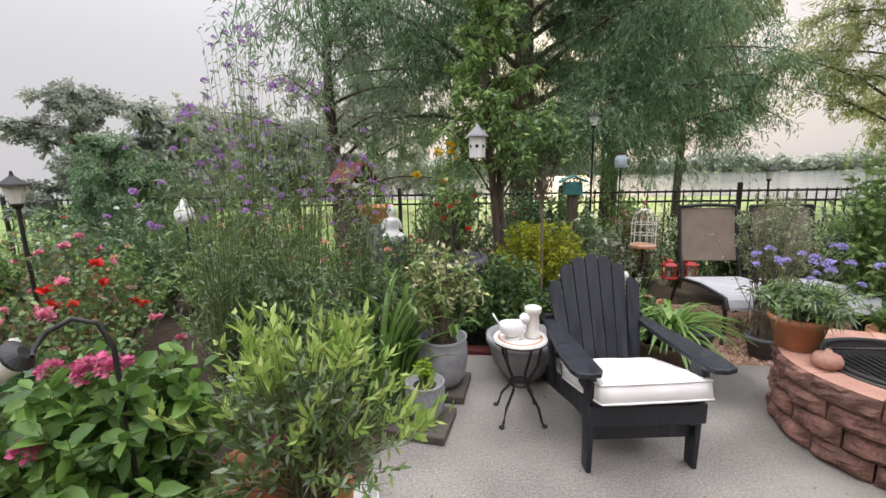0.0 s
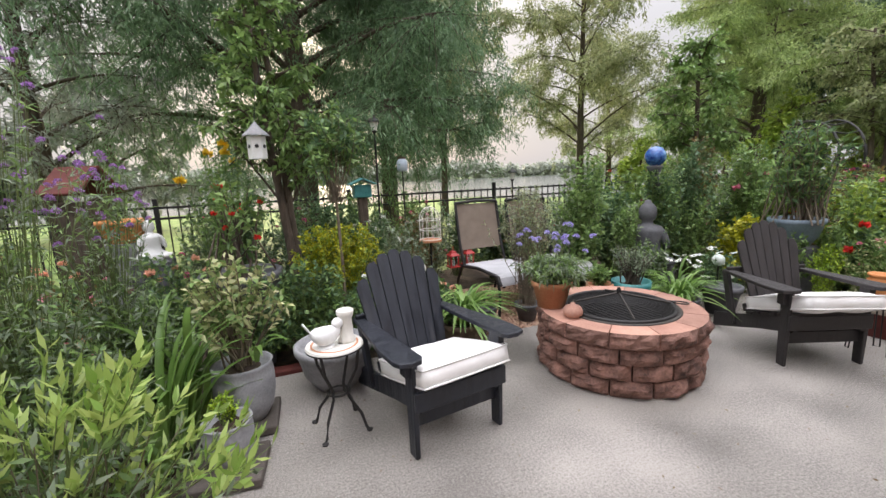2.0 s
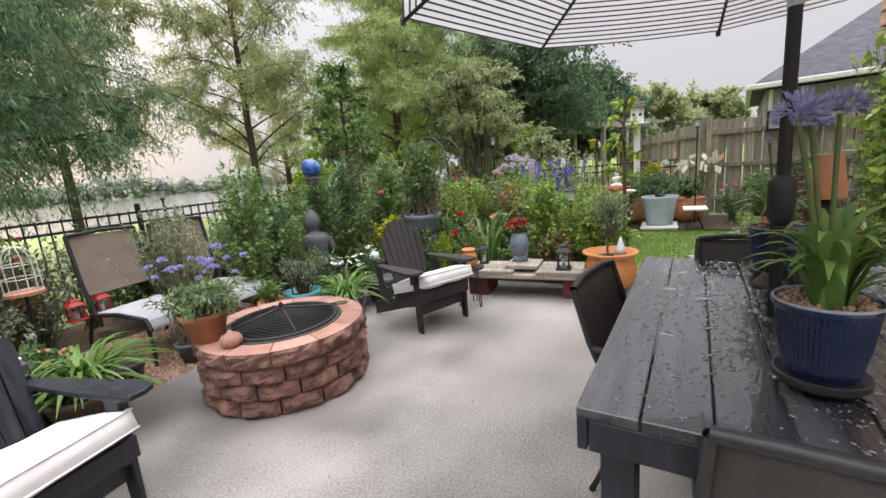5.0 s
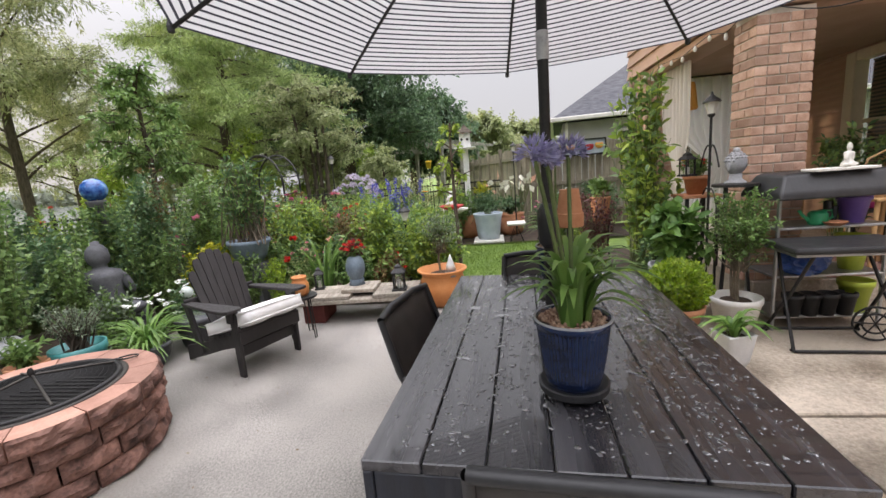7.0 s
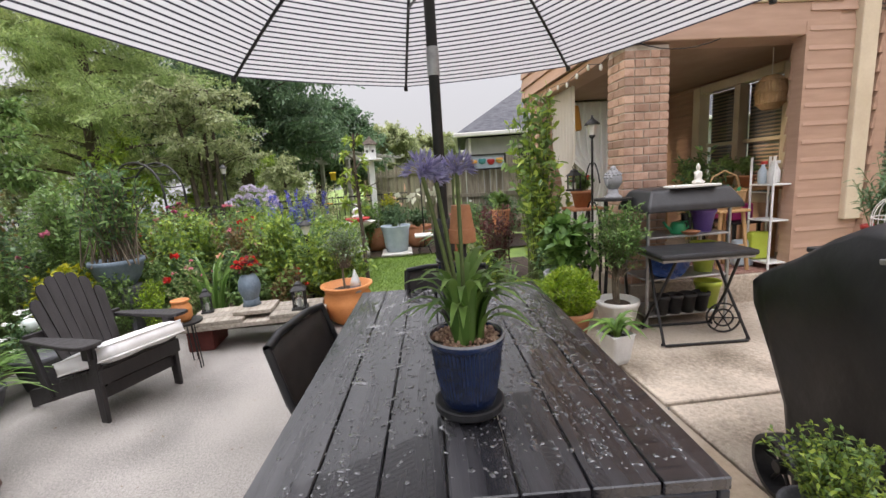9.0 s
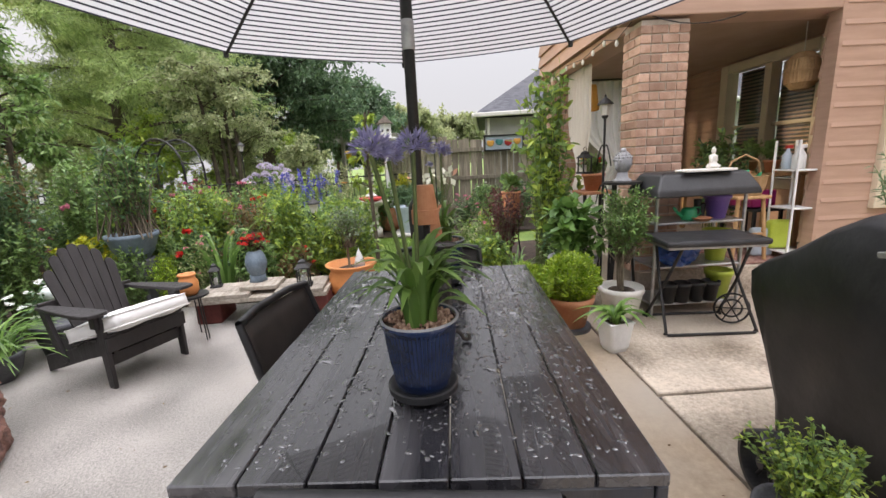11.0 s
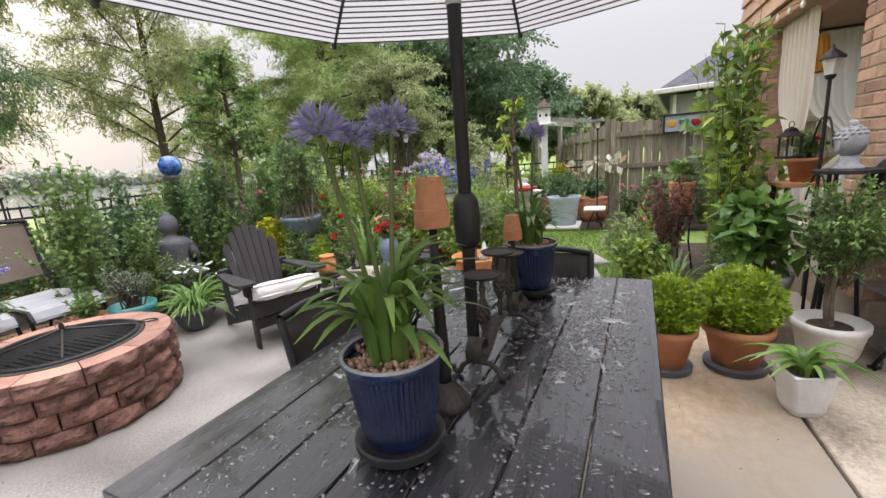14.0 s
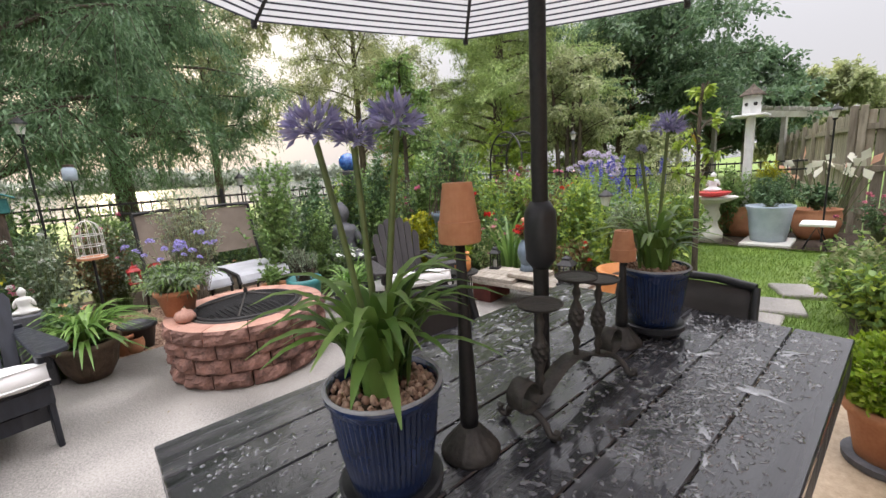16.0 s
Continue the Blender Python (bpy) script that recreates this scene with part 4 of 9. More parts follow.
def brick_column(x0, y0, z0, z1, w, d, label):
    ob = thing("brick_column", label, "column", (x0, y0, z0), "porch columns", "structure")
    part("mortar", block(w - 0.016, d - 0.016, z1 - z0, (w / 2, -d / 2, (z1 - z0) / 2), 0), M["mortar"], ob)
    meshes = {}
    r = random.Random(2)

    def brick(ln, dp):
        k = (round(ln, 3), round(dp, 3))
        if k not in meshes:
            me = bpy.data.meshes.new("brick")
            b_ = block(ln, dp, 0.064, (0, 0, 0), 0.004)
            b_.to_mesh(me)
            b_.free()
            me.materials.append(M["brick"])
            meshes[k] = me
        return meshes[k]

    courses = int((z1 - z0) / 0.0755)
    for c in range(courses):
        z = 0.038 + c * 0.0755
        odd = c % 2
        la, lb = (w * 0.66 - 0.005, w * 0.34 - 0.005) if odd else (w * 0.34 - 0.005, w * 0.66 - 0.005)
        jit = r.uniform(-0.002, 0.002)
        for yy in (-0.045, -d + 0.045):
            child("brick", brick(la, 0.09), None, ob, m=pose(la / 2, yy + jit, z))
            child("brick", brick(lb, 0.09), None, ob, m=pose(w - lb / 2, yy - jit, z))
        ln = d - 0.19
        l1 = ln * (0.62 if odd else 0.38) - 0.005
        l2 = ln - l1 - 0.01
        for xx in (0.043, w - 0.043):
            child("brick", brick(0.09, l1), None, ob, m=pose(xx, -0.095 - l1 / 2, z))
            child("brick", brick(0.09, l2), None, ob, m=pose(xx, -d + 0.095 + l2 / 2, z))
    return ob


brick_column(SX, COL_Y, 0.27, 2.42, 0.31, 0.42, "square porch column of warm red-brown brick")
brick_column(6.75, COL_Y, 0.27, 2.42, 0.40, 0.42, "far square porch column of red-brown brick")


def lap_wall(name, label, origin, yaw, length, z0, z1, step=0.165):
    """Overlapping boards on a wall; the wall faces its local -y side."""
    ob = thing(name, label, "wall", (*origin, 0, 0, 0, yaw), "", "structure")
    part("core", block(length, 0.12, z1 - z0, (length / 2, 0.075, (z0 + z1) / 2), 0), M["siding"], ob)
    b_ = bmesh.new()
    vs_ = [b_.verts.new(c) for c in ((0, 0.012, -0.012), (length, 0.012, -0.012), (length, -0.022, -0.012), (0, -0.022, -0.012), (0, 0.010, step), (length, 0.010, step))]
    for f_ in ((0, 1, 2, 3), (3, 2, 5, 4), (0, 3, 4), (1, 5, 2), (0, 4, 5, 1)):
        b_.faces.new([vs_[i] for i in f_])
    me = bpy.data.meshes.new("board")
    b_.to_mesh(me)
    b_.free()
    me.materials.append(M["siding"])
    z = z0 + 0.012
    while z < z1 - 0.05:
        child("board", me, None, ob, m=pose(0, 0, z))
        z += step
    return ob


# west face of the house beyond the porch opening, with its window bay
WALL_Y = -4.25
lap_wall("wall_west", "tan lap-sided house wall beside the porch", (SX - 0.02, WALL_Y), -90, 0.46, 0.0, 4.6)
lap_wall("wall_west_low", "tan lap-sided wall under the window", (SX - 0.02, WALL_Y - 0.46), -90, 1.7, 0.0, 0.75)
lap_wall("wall_west_far", "tan lap-sided wall past the window", (SX - 0.02, WALL_Y - 2.16), -90, 3.0, 0.0, 4.6)
lap_wall("wall_west_top", "tan lap-sided wall over the window", (SX - 0.02, WALL_Y - 0.46), -90, 1.7, 2.9, 4.6)


def window_unit(name, label, origin, yaw, w, z0, z1, lights=2, blinds=True, fw=0.11):
    ob = thing(name, label, "window", (*origin, 0, 0, 0, yaw), "house windows", "structure")
    fr = M["trim"]
    for x in (fw / 2 - 0.005, w - fw / 2 + 0.005):
        part("window_frame", block(fw, 0.16, z1 - z0, (x, 0.02, (z0 + z1) / 2), 0.006), fr, ob)
    for z in (z0 + 0.05, z1 - 0.05):
        part("window_frame", block(w - 2 * fw - 0.004, 0.16, 0.11, (w / 2, 0.02, z), 0.006), fr, ob)
    step = (w - 2 * fw) / lights
    for i in range(1, lights):
        part("mullion", block(0.10, 0.14, z1 - z0 - 0.224, (fw + step * i, 0.02, (z0 + z1) / 2), 0.006), fr, ob)
    for i in range(lights):
        xc = fw + step * (i + 0.5)
        part("sash_bar", block(step - 0.106, 0.05, 0.045, (xc, 0.04, z0 + (z1 - z0) * 0.48), 0.004), fr, ob)
        pn = part("pane", block(step - 0.10, 0.006, z1 - z0 - 0.22, (xc, 0.068, (z0 + z1) / 2), 0), M["glass"], ob)
        pn.visible_shadow = False
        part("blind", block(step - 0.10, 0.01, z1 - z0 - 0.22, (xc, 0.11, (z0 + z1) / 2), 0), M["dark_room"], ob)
        if blinds:
            for k in range(int((z1 - z0 - 0.2) / 0.045)):
                part("slat", block(step - 0.12, 0.012, 0.02, (xc, 0.092, z0 + 0.14 + k * 0.045), 0), M["soffit"], ob)
    return ob


window_unit("window_1", "tall house window in a cream frame", (SX - 0.03, WALL_Y - 0.46), -90, 1.7, 0.75, 2.9, fw=0.17)
# back wall of the porch, facing north
lap_wall("wall_south", "tan lap-sided porch back wall", (7.6, BACK_Y), 180, 0.93, 0.27, 2.55)
lap_wall("wall_south_low", "tan lap-sided wall under the porch windows", (6.67, BACK_Y), 180, 1.60, 0.27, 0.85)
window_unit("window_2", "pair of dark porch windows in a broad cream frame lit by low sun", (6.67, BACK_Y), 180, 1.60, 0.85, 2.42, fw=0.14)
lap_wall("wall_south_end", "tan lap-sided porch back wall beside the windows", (5.07, BACK_Y), 180, 0.77, 0.27, 2.55)
lap_wall("wall_south_top", "tan lap-sided strip over the porch windows", (6.67, BACK_Y), 180, 1.60, 2.42, 2.55, 0.13)
lap_wall("wall_porch_side", "short return wall inside the porch", (SX + 0.10, BACK_Y), 90, 0.68, 0.27, 2.55)
# east end wall low part, ceiling, beams, roof
lap_wall("wall_east", "far end wall of the porch", (7.66, -4.9), 90, 0.9, 0.27, 2.55)
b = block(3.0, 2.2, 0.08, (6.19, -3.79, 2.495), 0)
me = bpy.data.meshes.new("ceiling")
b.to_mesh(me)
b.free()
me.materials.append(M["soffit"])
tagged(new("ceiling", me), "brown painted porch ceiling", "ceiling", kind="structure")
bm_w = thing("beam", "tan boxed beam over the porch opening", "beam", (0, 0, 0), "", "structure")
part("beam_face", block(0.30, 2.1, 0.28, (SX + 0.12, -3.50, 2.58), 0.008), M["siding"], bm_w)
part("beam_trim", block(0.34, 2.14, 0.05, (SX + 0.12, -3.50, 2.745), 0.006), M["trim"], bm_w)
part("beam_face", block(3.0, 0.30, 0.10, (SX + 1.76, COL_Y - 0.2, 2.475), 0.008), M["siding"], bm_w)
lap_wall("wall_north_gable", "tan lap siding over the porch, lit warm by low sun", (7.6, COL_Y - 0.02), 180, 3.2, 2.53, 4.6)
lap_wall("wall_gable_west", "tan lap siding above the porch beam", (SX - 0.01, COL_Y - 0.02), -90, 1.66, 2.775, 4.6)
roof = thing("house_roof", "dark shingled roof of the house", "roof", (0, 0, 0), "", "structure")
part("roof_plane", block(4.6, 7.4, 0.16, (6.3, -5.6, 4.72), 0.02), M["shingle"], roof)
part("fascia", block(0.04, 7.4, 0.2, (3.97, -5.6, 4.7), 0.006), M["trim"], roof)
# walls that close the house and the side behind the walker
lap_wall("wall_house_behind", "tan lap-sided house wall behind the walker", (SX - 0.02, -7.4), 180, 9.0, 0.0, 4.6)


def curtain(at, yaw, w, h, tie=0.35):
    ob = thing("curtain", "sheer white curtain gathered and tied back", "curtain", (*at, 0, 0, yaw), "porch curtains")
    n, k = 60, 18
    V = []
    for j in range(k + 1):
        z = -h * j / k
        t = j / k
        pinch = 1 - (1 - tie) * math.exp(-((t - 0.62) / 0.16) ** 2)
        for i in range(n + 1):
            u = i / n - 0.5
            V.append((u * w * pinch - (1 - pinch) * w * 0.22, 0.03 * math.sin(u * 46 + t * 2) * (0.5 + 0.5 * pinch), z))
    i = np.arange(n)[None] + (n + 1) * np.arange(k)[:, None]
    F = np.stack([i, i + 1, i + n + 2, i + n + 1], -1).reshape(-1, 4)
    me_ = arrays_mesh("cloth", V, [F])
    me_.polygons.foreach_set("use_smooth", [True] * len(me_.polygons))
    child("cloth", me_, M["curtain"], ob)
    wire("rod", [(-w * 0.6, 0, 0.02), (0, 0, 0.02), (w * 0.6, 0, 0.02)], 0.012, M["iron"], ob)
    return ob


curtain((6.35, COL_Y - 0.2, 2.42), 0, 0.75, 2.0)
curtain((7.3, -3.6, 2.42), 90, 0.9, 2.0)


# ---- fire pit ----
PIT = (2.42, 2.0)
pit = thing("fire_pit", "round fire pit of stacked red-brown split stone blocks with pinkish caps", "fire pit", (*PIT, 0))
pit_rng = random.Random(11)


def pit_block(r0, r1, a0, a1, h, rough, seed, flat_top=False):
    """One wedge block with a rough split face."""
    b_ = bmesh.new()
    r = random.Random(seed)
    na, nz = 10, 6
    grid = []
    for j in range(nz + 1):
        row = []
        for i in range(na + 1):
            t = i / na
            a = a0 + (a1 - a0) * t
            v = j / nz
            bulge = rough * (1 - (2 * t - 1) ** 4) * (1 - abs(2 * v - 1) ** 2.6)
            rr = r1 - rough * 0.75 + bulge + (r.uniform(-0.004, 0.004) + 0.026 * noise.noise(Vector((a * 9.0, v * 2.4, seed * 3.7))) if 0 < i < na and 0 < j < nz else 0)
            row.append(b_.verts.new((rr * math.cos(a), rr * math.sin(a), h * v + (r.uniform(-0.003, 0.003) if 0 < j < nz else 0))))
        grid.append(row)
    inner = [[b_.verts.new((r0 * math.cos(a0 + (a1 - a0) * i / na), r0 * math.sin(a0 + (a1 - a0) * i / na), z)) for i in range(na + 1)] for z in (0, h)]
    for j in range(nz):
        for i in range(na):
            b_.faces.new((grid[j][i], grid[j][i + 1], grid[j + 1][i + 1], grid[j + 1][i]))
    for i in range(na):
        b_.faces.new((grid[nz][i], grid[nz][i + 1], inner[1][i + 1], inner[1][i]))
        b_.faces.new((grid[0][i + 1], grid[0][i], inner[0][i], inner[0][i + 1]))
        b_.faces.new((inner[0][i], inner[1][i], inner[1][i + 1], inner[0][i + 1])[::-1])
    b_.faces.new([inner[0][0]] + [grid[j][0] for j in range(nz + 1)] + [inner[1][0]])
    b_.faces.new(([inner[0][na]] + [grid[j][na] for j in range(nz + 1)] + [inner[1][na]])[::-1])
    return b_


for course in range(3):
    count = 13
    off = course * 0.5 + 0.2 * (course == 2)
    for i in range(count):
        a0 = 2 * math.pi * (i + off) / count
        a1 = a0 + 2 * math.pi / count - 0.018
        part("stone_block", pit_block(0.40, 0.545 + pit_rng.uniform(-0.006, 0.006), a0, a1, 0.102, 0.034, course * 40 + i), M["block"], pit, m=pose(0, 0, course * 0.104))
for i in range(12):
    a0 = 2 * math.pi * (i + 0.35) / 12
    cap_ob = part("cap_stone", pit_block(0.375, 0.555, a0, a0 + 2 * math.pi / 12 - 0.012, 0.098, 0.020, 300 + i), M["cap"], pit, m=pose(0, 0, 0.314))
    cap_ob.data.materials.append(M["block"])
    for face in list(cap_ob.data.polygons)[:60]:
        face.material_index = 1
part("rim", lathe([(0.385, 0.40), (0.398, 0.414), (0.385, 0.419), (0.362, 0.416), (0.355, 0.405)], 48, caps=False), M["aged_iron"], pit, "worn steel ring", smooth=True)
part("fire_bowl", lathe([(0.372, 0.416), (0.36, 0.422), (0.345, 0.41), (0.31, 0.27), (0.19, 0.18), (0.001, 0.17)], 48, caps=False), M["soot"], pit, "black steel fire bowl", smooth=True)
part("fire_bowl_rim", lathe([(0.365, 0.412), (0.37, 0.428), (0.352, 0.434), (0.343, 0.42)], 48, caps=False), M["iron"], pit, smooth=True)
for i in range(15):
    x = -0.28 + i * 0.04
    hw = math.sqrt(max(0.01, 0.30 ** 2 - x * x))
    wire("grate_bar", [(x, -hw, 0.345), (x, 0, 0.345), (x, hw, 0.345)], 0.006, M["iron"], pit, sides=5)
# shallow domed spark screen: fine rings and spokes under two straps
g = Geo()


def dome(r):
    return 0.430 + 0.075 * (1 - r / 0.345)


for k in range(1, 15):
    r = 0.0238 * k
    a_ = np.linspace(0, 2 * math.pi, 33)
    g.tube(np.stack([r * np.cos(a_), r * np.sin(a_), np.full(33, dome(r))], 1), 0.0009, 3)
for k in range(48):
    a_ = 2 * math.pi * k / 48
    rr = np.array([0.06, 0.2, 0.343])
    g.tube(np.stack([rr * math.cos(a_), rr * math.sin(a_), dome(rr)], 1), 0.0008, 3)
tagged(child("spark_screen", g.mesh("spark_screen"), M["soot"], pit), "shallow black wire mesh dome", kind="stuff")
for a in (-0.5, 1.07):
    wire("screen_strap", [(-0.345 * math.cos(a), -0.345 * math.sin(a), 0.436), (0, 0, 0.512), (0.345 * math.cos(a), 0.345 * math.sin(a), 0.436)], 0.007, M["aged_iron"], pit, sides=6)
wire("screen_knob", [(0, 0, 0.505), (0, 0, 0.53), (0, 0, 0.548)], [0.012, 0.016, 0.008], M["iron"], pit)
poker = thing("poker", "black iron poker with a looped handle lying on the caps", "poker", (PIT[0] + 0.35, PIT[1] - 0.12, 0.418, 0, 0, -60))
wire("rod", [(-0.28, 0, 0.012), (-0.1, 0, 0.012), (0.02, 0, 0.010)], 0.006, M["iron"], poker)
wire("loop", [(0.02 + 0.05 - 0.05 * math.cos(a), 0.028 * math.sin(a), 0.010) for a in np.linspace(0, 6.2, 16)], 0.005, M["iron"], poker)
pk = thing("clay_pumpkin", "small dull-red clay pumpkin on the fire pit caps", "pumpkin", (2.00, 1.97, 0.412))
b = lathe([(0.035, 0), (0.062, 0.02), (0.068, 0.045), (0.05, 0.075), (0.018, 0.085), (0.012, 0.1), (0.002, 0.102)], 30, flutes=10, depth=0.006, flute_z=(0.01, 0.08))
part("body", b, M["cap"], pk, smooth=True)
wire("stalk", [(0, 0, 0.09), (0.004, 0, 0.108), (0.012, 0, 0.116)], [0.008, 0.006, 0.005], M["twig"], pk)


# ---- slatted garden chairs ----
def slat_chair(label, m, mat, back=1.0):
    ob = thing("garden_chair", label, "chair", m, "slatted garden chairs")
    for x in (-0.255, 0.255):
        part("front_leg", block(0.032, 0.09, 0.53, (x, 0.02, 0.265), 0.005, taper=0.8), mat, ob)
        arm = part("arm", arm_board(x), mat, ob)
        part("arm_bracket", block(0.028, 0.07, 0.10, (x * 1.10, 0.03, 0.48), 0.004), mat, arm)
        b_ = bmesh.new()
        ys = [(-0.03, 0.36, 0.245), (0.3, 0.278, 0.17), (0.62, 0.19, 0.08), (0.92, 0.125, 0.0)]
        sx = x * 0.86
        rows = [[b_.verts.new((sx + dx, y, z)) for dx, z in ((-0.014, z1), (0.014, z1), (0.014, z0), (-0.014, z0))] for y, z1, z0 in ys]
        for r0, r1 in zip(rows, rows[1:]):
            for i in range(4):
                b_.faces.new((r0[i], r0[(i + 1) % 4], r1[(i + 1) % 4], r1[i]))
        b_.faces.new(rows[0][::-1]), b_.faces.new(rows[-1])
        part("side_rail", b_, mat, ob)
    part("front_board", block(0.54, 0.024, 0.10, (0, -0.035, 0.312), 0.004), mat, ob)
    part("front_stretcher", block(0.50, 0.024, 0.085, (0, 0.03, 0.195), 0.004), mat, ob)
    for i in range(6):
        y = 0.0 + i * 0.085
        z = 0.362 - y * 0.25
        part("seat_slat", block(0.50, 0.076, 0.02, (0, y, z), 0.005, turn(-14)), mat, ob)
    tops = (0.755, 0.84, 0.88, 0.895, 0.88, 0.84, 0.755)
    for i, tp in enumerate(tops):
        k = i - 3
        x0, x1 = k * 0.062 * back, k * 0.080 * back
        ln = (tp - 0.22) / math.cos(radians(24))
        b_ = bmesh.new()
        pts = []
        w0, w1 = 0.029 * back, 0.037 * back
        shape = [(x0 - w0, 0), (x0 + w0, 0), (x1 + w1, ln - 0.02 - 0.012 * max(k, 0)), (x1 + w1 * 0.5, ln - 0.004 * max(k, 0)), (x1 - w1 * 0.5, ln + 0.004 * min(k, 0)), (x1 - w1, ln - 0.02 + 0.012 * min(k, 0))]
        fr = [b_.verts.new((x, -0.010, z)) for x, z in shape]
        bk = [b_.verts.new((x, 0.010, z)) for x, z in shape]
        b_.faces.new(fr), b_.faces.new(bk[::-1])
        for q in range(6):
            b_.faces.new((fr[q], bk[q], bk[(q + 1) % 6], fr[(q + 1) % 6]))
        part("back_slat", b_, mat, ob, m=pose(0, 0.47, 0.23, -22, 0, 0))
    part("back_brace", block(0.60, 0.03, 0.06, (0, 0.66, 0.535), 0.004), mat, ob)
    part("back_brace", block(0.46, 0.03, 0.06, (0, 0.52, 0.27), 0.004, turn(-22)), mat, ob)
    for x in (-0.24, 0.24):
        part("rear_leg", block(0.03, 0.07, 0.44, (x, 0.70, 0.31), 0.004, turn(-20)), mat, ob)
    return ob


def arm_board(x):
    s = 1 if x > 0 else -1
    shape = [(-0.055, -0.06), (-0.035, -0.095), (0.02, -0.105), (0.07, -0.085), (0.085, -0.04), (0.085, 0.10), (0.055, 0.40), (0.02, 0.70), (-0.035, 0.70), (-0.05, 0.40), (-0.055, 0.10)]
    b_ = bmesh.new()
    lo = [b_.verts.new((x * 1.12 + s * a, y, 0.53 - (y + 0.1) * 0.02)) for a, y in shape]
    hi = [b_.verts.new((x * 1.12 + s * a, y, 0.555 - (y + 0.1) * 0.02)) for a, y in shape]
    n_ = len(shape)
    for q in range(n_):
        b_.faces.new((lo[q], lo[(q + 1) % n_], hi[(q + 1) % n_], hi[q]))
    b_.faces.new(hi), b_.faces.new(lo[::-1])
    bmesh.ops.recalc_face_normals(b_, faces=b_.faces)
    bmesh.ops.bevel(b_, geom=[e for e in b_.edges if abs(e.verts[0].co.z - e.verts[1].co.z) < 0.015], offset=0.006, segments=2, affect="EDGES", profile=0.5)
    return b_


def cushion(label, m, w=0.52, d=0.52, h=0.115):
    ob = thing("seat_cushion", label, "cushion", m, "white cushions")
    n = 12
    V, F = [], []
    for side in (1, -1):
        for j in range(n + 1):
            for i in range(n + 1):
                u, v = i / n * 2 - 1, j / n * 2 - 1
                puff = (1 - u ** 6) * (1 - v ** 6)
                V.append((u * w / 2 * (1 - 0.02 * v * v), v * d / 2 * (1 - 0.02 * u * u), side * (h * 0.36 + h * 0.22 * puff + 0.006 * math.sin(u * 5 + v * 3) * puff)))
    k = (n + 1) ** 2
    i = np.arange(n)[None] + (n + 1) * np.arange(n)[:, None]
    top = np.stack([i, i + 1, i + n + 2, i + n + 1], -1).reshape(-1, 4)
    bot = top[:, ::-1] + k
    ring = [*range(0, n), *[n + (n + 1) * q for q in range(n)], *[k - 1 - q for q in range(n)], *[n * (n + 1) - (n + 1) * q for q in range(n)]]
    sidef = [[ring[q], ring[q] + k, ring[(q + 1) % len(ring)] + k, ring[(q + 1) % len(ring)]] for q in range(len(ring))]
    me_ = arrays_mesh("body", V, [np.concatenate([top, bot, np.array(sidef)])])
    me_.polygons.foreach_set("use_smooth", [True] * len(me_.polygons))
    body = child("body", me_, M["cushion"], ob)
    for s in (1, -1):
        wire("piping", [tuple(np.array(V[q]) * (1.004, 1.004, 1) * (1, 1, s)) for q in ring] + [tuple(np.array(V[ring[0]]) * (1, 1, s))], 0.005, M["cushion"], ob, sides=5)
    return ob


C1 = pose(1.03, 1.65, 0, 0, 0, 9)
C2 = pose(3.57, 1.35, 0, 0, 0, -23)
slat_chair("black-stained slatted garden chair with wide arms and a white cushion", C1, M["black_wood"])
slat_chair("weathered brown-black slatted garden chair beside the fire pit", C2 @ Matrix.Diagonal((1, 0.86, 1, 1)), M["brown_black"], 0.82)
cushion("thick white canvas seat cushion with piped edges", C1 @ pose(0.0, 0.165, 0.386, -14, 0, 2))
cushion("white canvas cushion slipped askew on the chair", C2 @ pose(-0.01, 0.12, 0.402, -17, 3, 5))


# ---- plant stand with the bird ornament, grey bowl behind ----
stand = thing("plant_stand", "small black wrought-iron table with a pale mosaic top", "table", (0.475, 2.05, 0))
for i in range(4):
    a = radians(45 + 90 * i + 8)
    c_, s_ = math.cos(a), math.sin(a)
    prof = [(0.14, 0.47), (0.12, 0.36), (0.055, 0.24), (0.06, 0.19), (0.13, 0.10), (0.155, 0.02), (0.175, 0.005)]
    wire("leg", [(c_ * r, s_ * r, z) for r, z in prof], 0.008, M["iron"], stand)
    part("foot", lathe([(0.015, 0), (0.018, 0.008), (0.006, 0.014)], 12, at=(c_ * 0.172, s_ * 0.172, 0)), M["iron"], stand)
wire("ring", circle(0.06, 0.215, 20), 0.006, M["iron"], stand, close=True)
wire("top_ring", circle(0.148, 0.478, 28), 0.008, M["iron"], stand, close=True)
part("top", lathe([(0.001, 0.476), (0.15, 0.476), (0.155, 0.484), (0.15, 0.494), (0.001, 0.494)], 36), M["off_white"], stand, "pale round mosaic tabletop")
part("mosaic_ring", lathe([(0.118, 0.494), (0.118, 0.4965), (0.128, 0.4965), (0.128, 0.494)], 36, caps=False), M["terracotta"], stand)
bird = thing("bird_ornament", "grey-white stoneware bird on the mosaic top", "ornament", (0.43, 2.02, 0.494, 0, 0, 10))
b = bmesh.new()
bmesh.ops.create_uvsphere(b, u_segments=18, v_segments=12, radius=1)
for v in b.verts:
    x, y, z = v.co
    v.co = Vector((x * 0.082, y * 0.052 * (1 - 0.25 * x), 0.062 + z * 0.052 + 0.018 * x * x))
part("body", b, M["white"], bird, smooth=True)
b = bmesh.new()
bmesh.ops.create_uvsphere(b, u_segments=14, v_segments=10, radius=0.030)
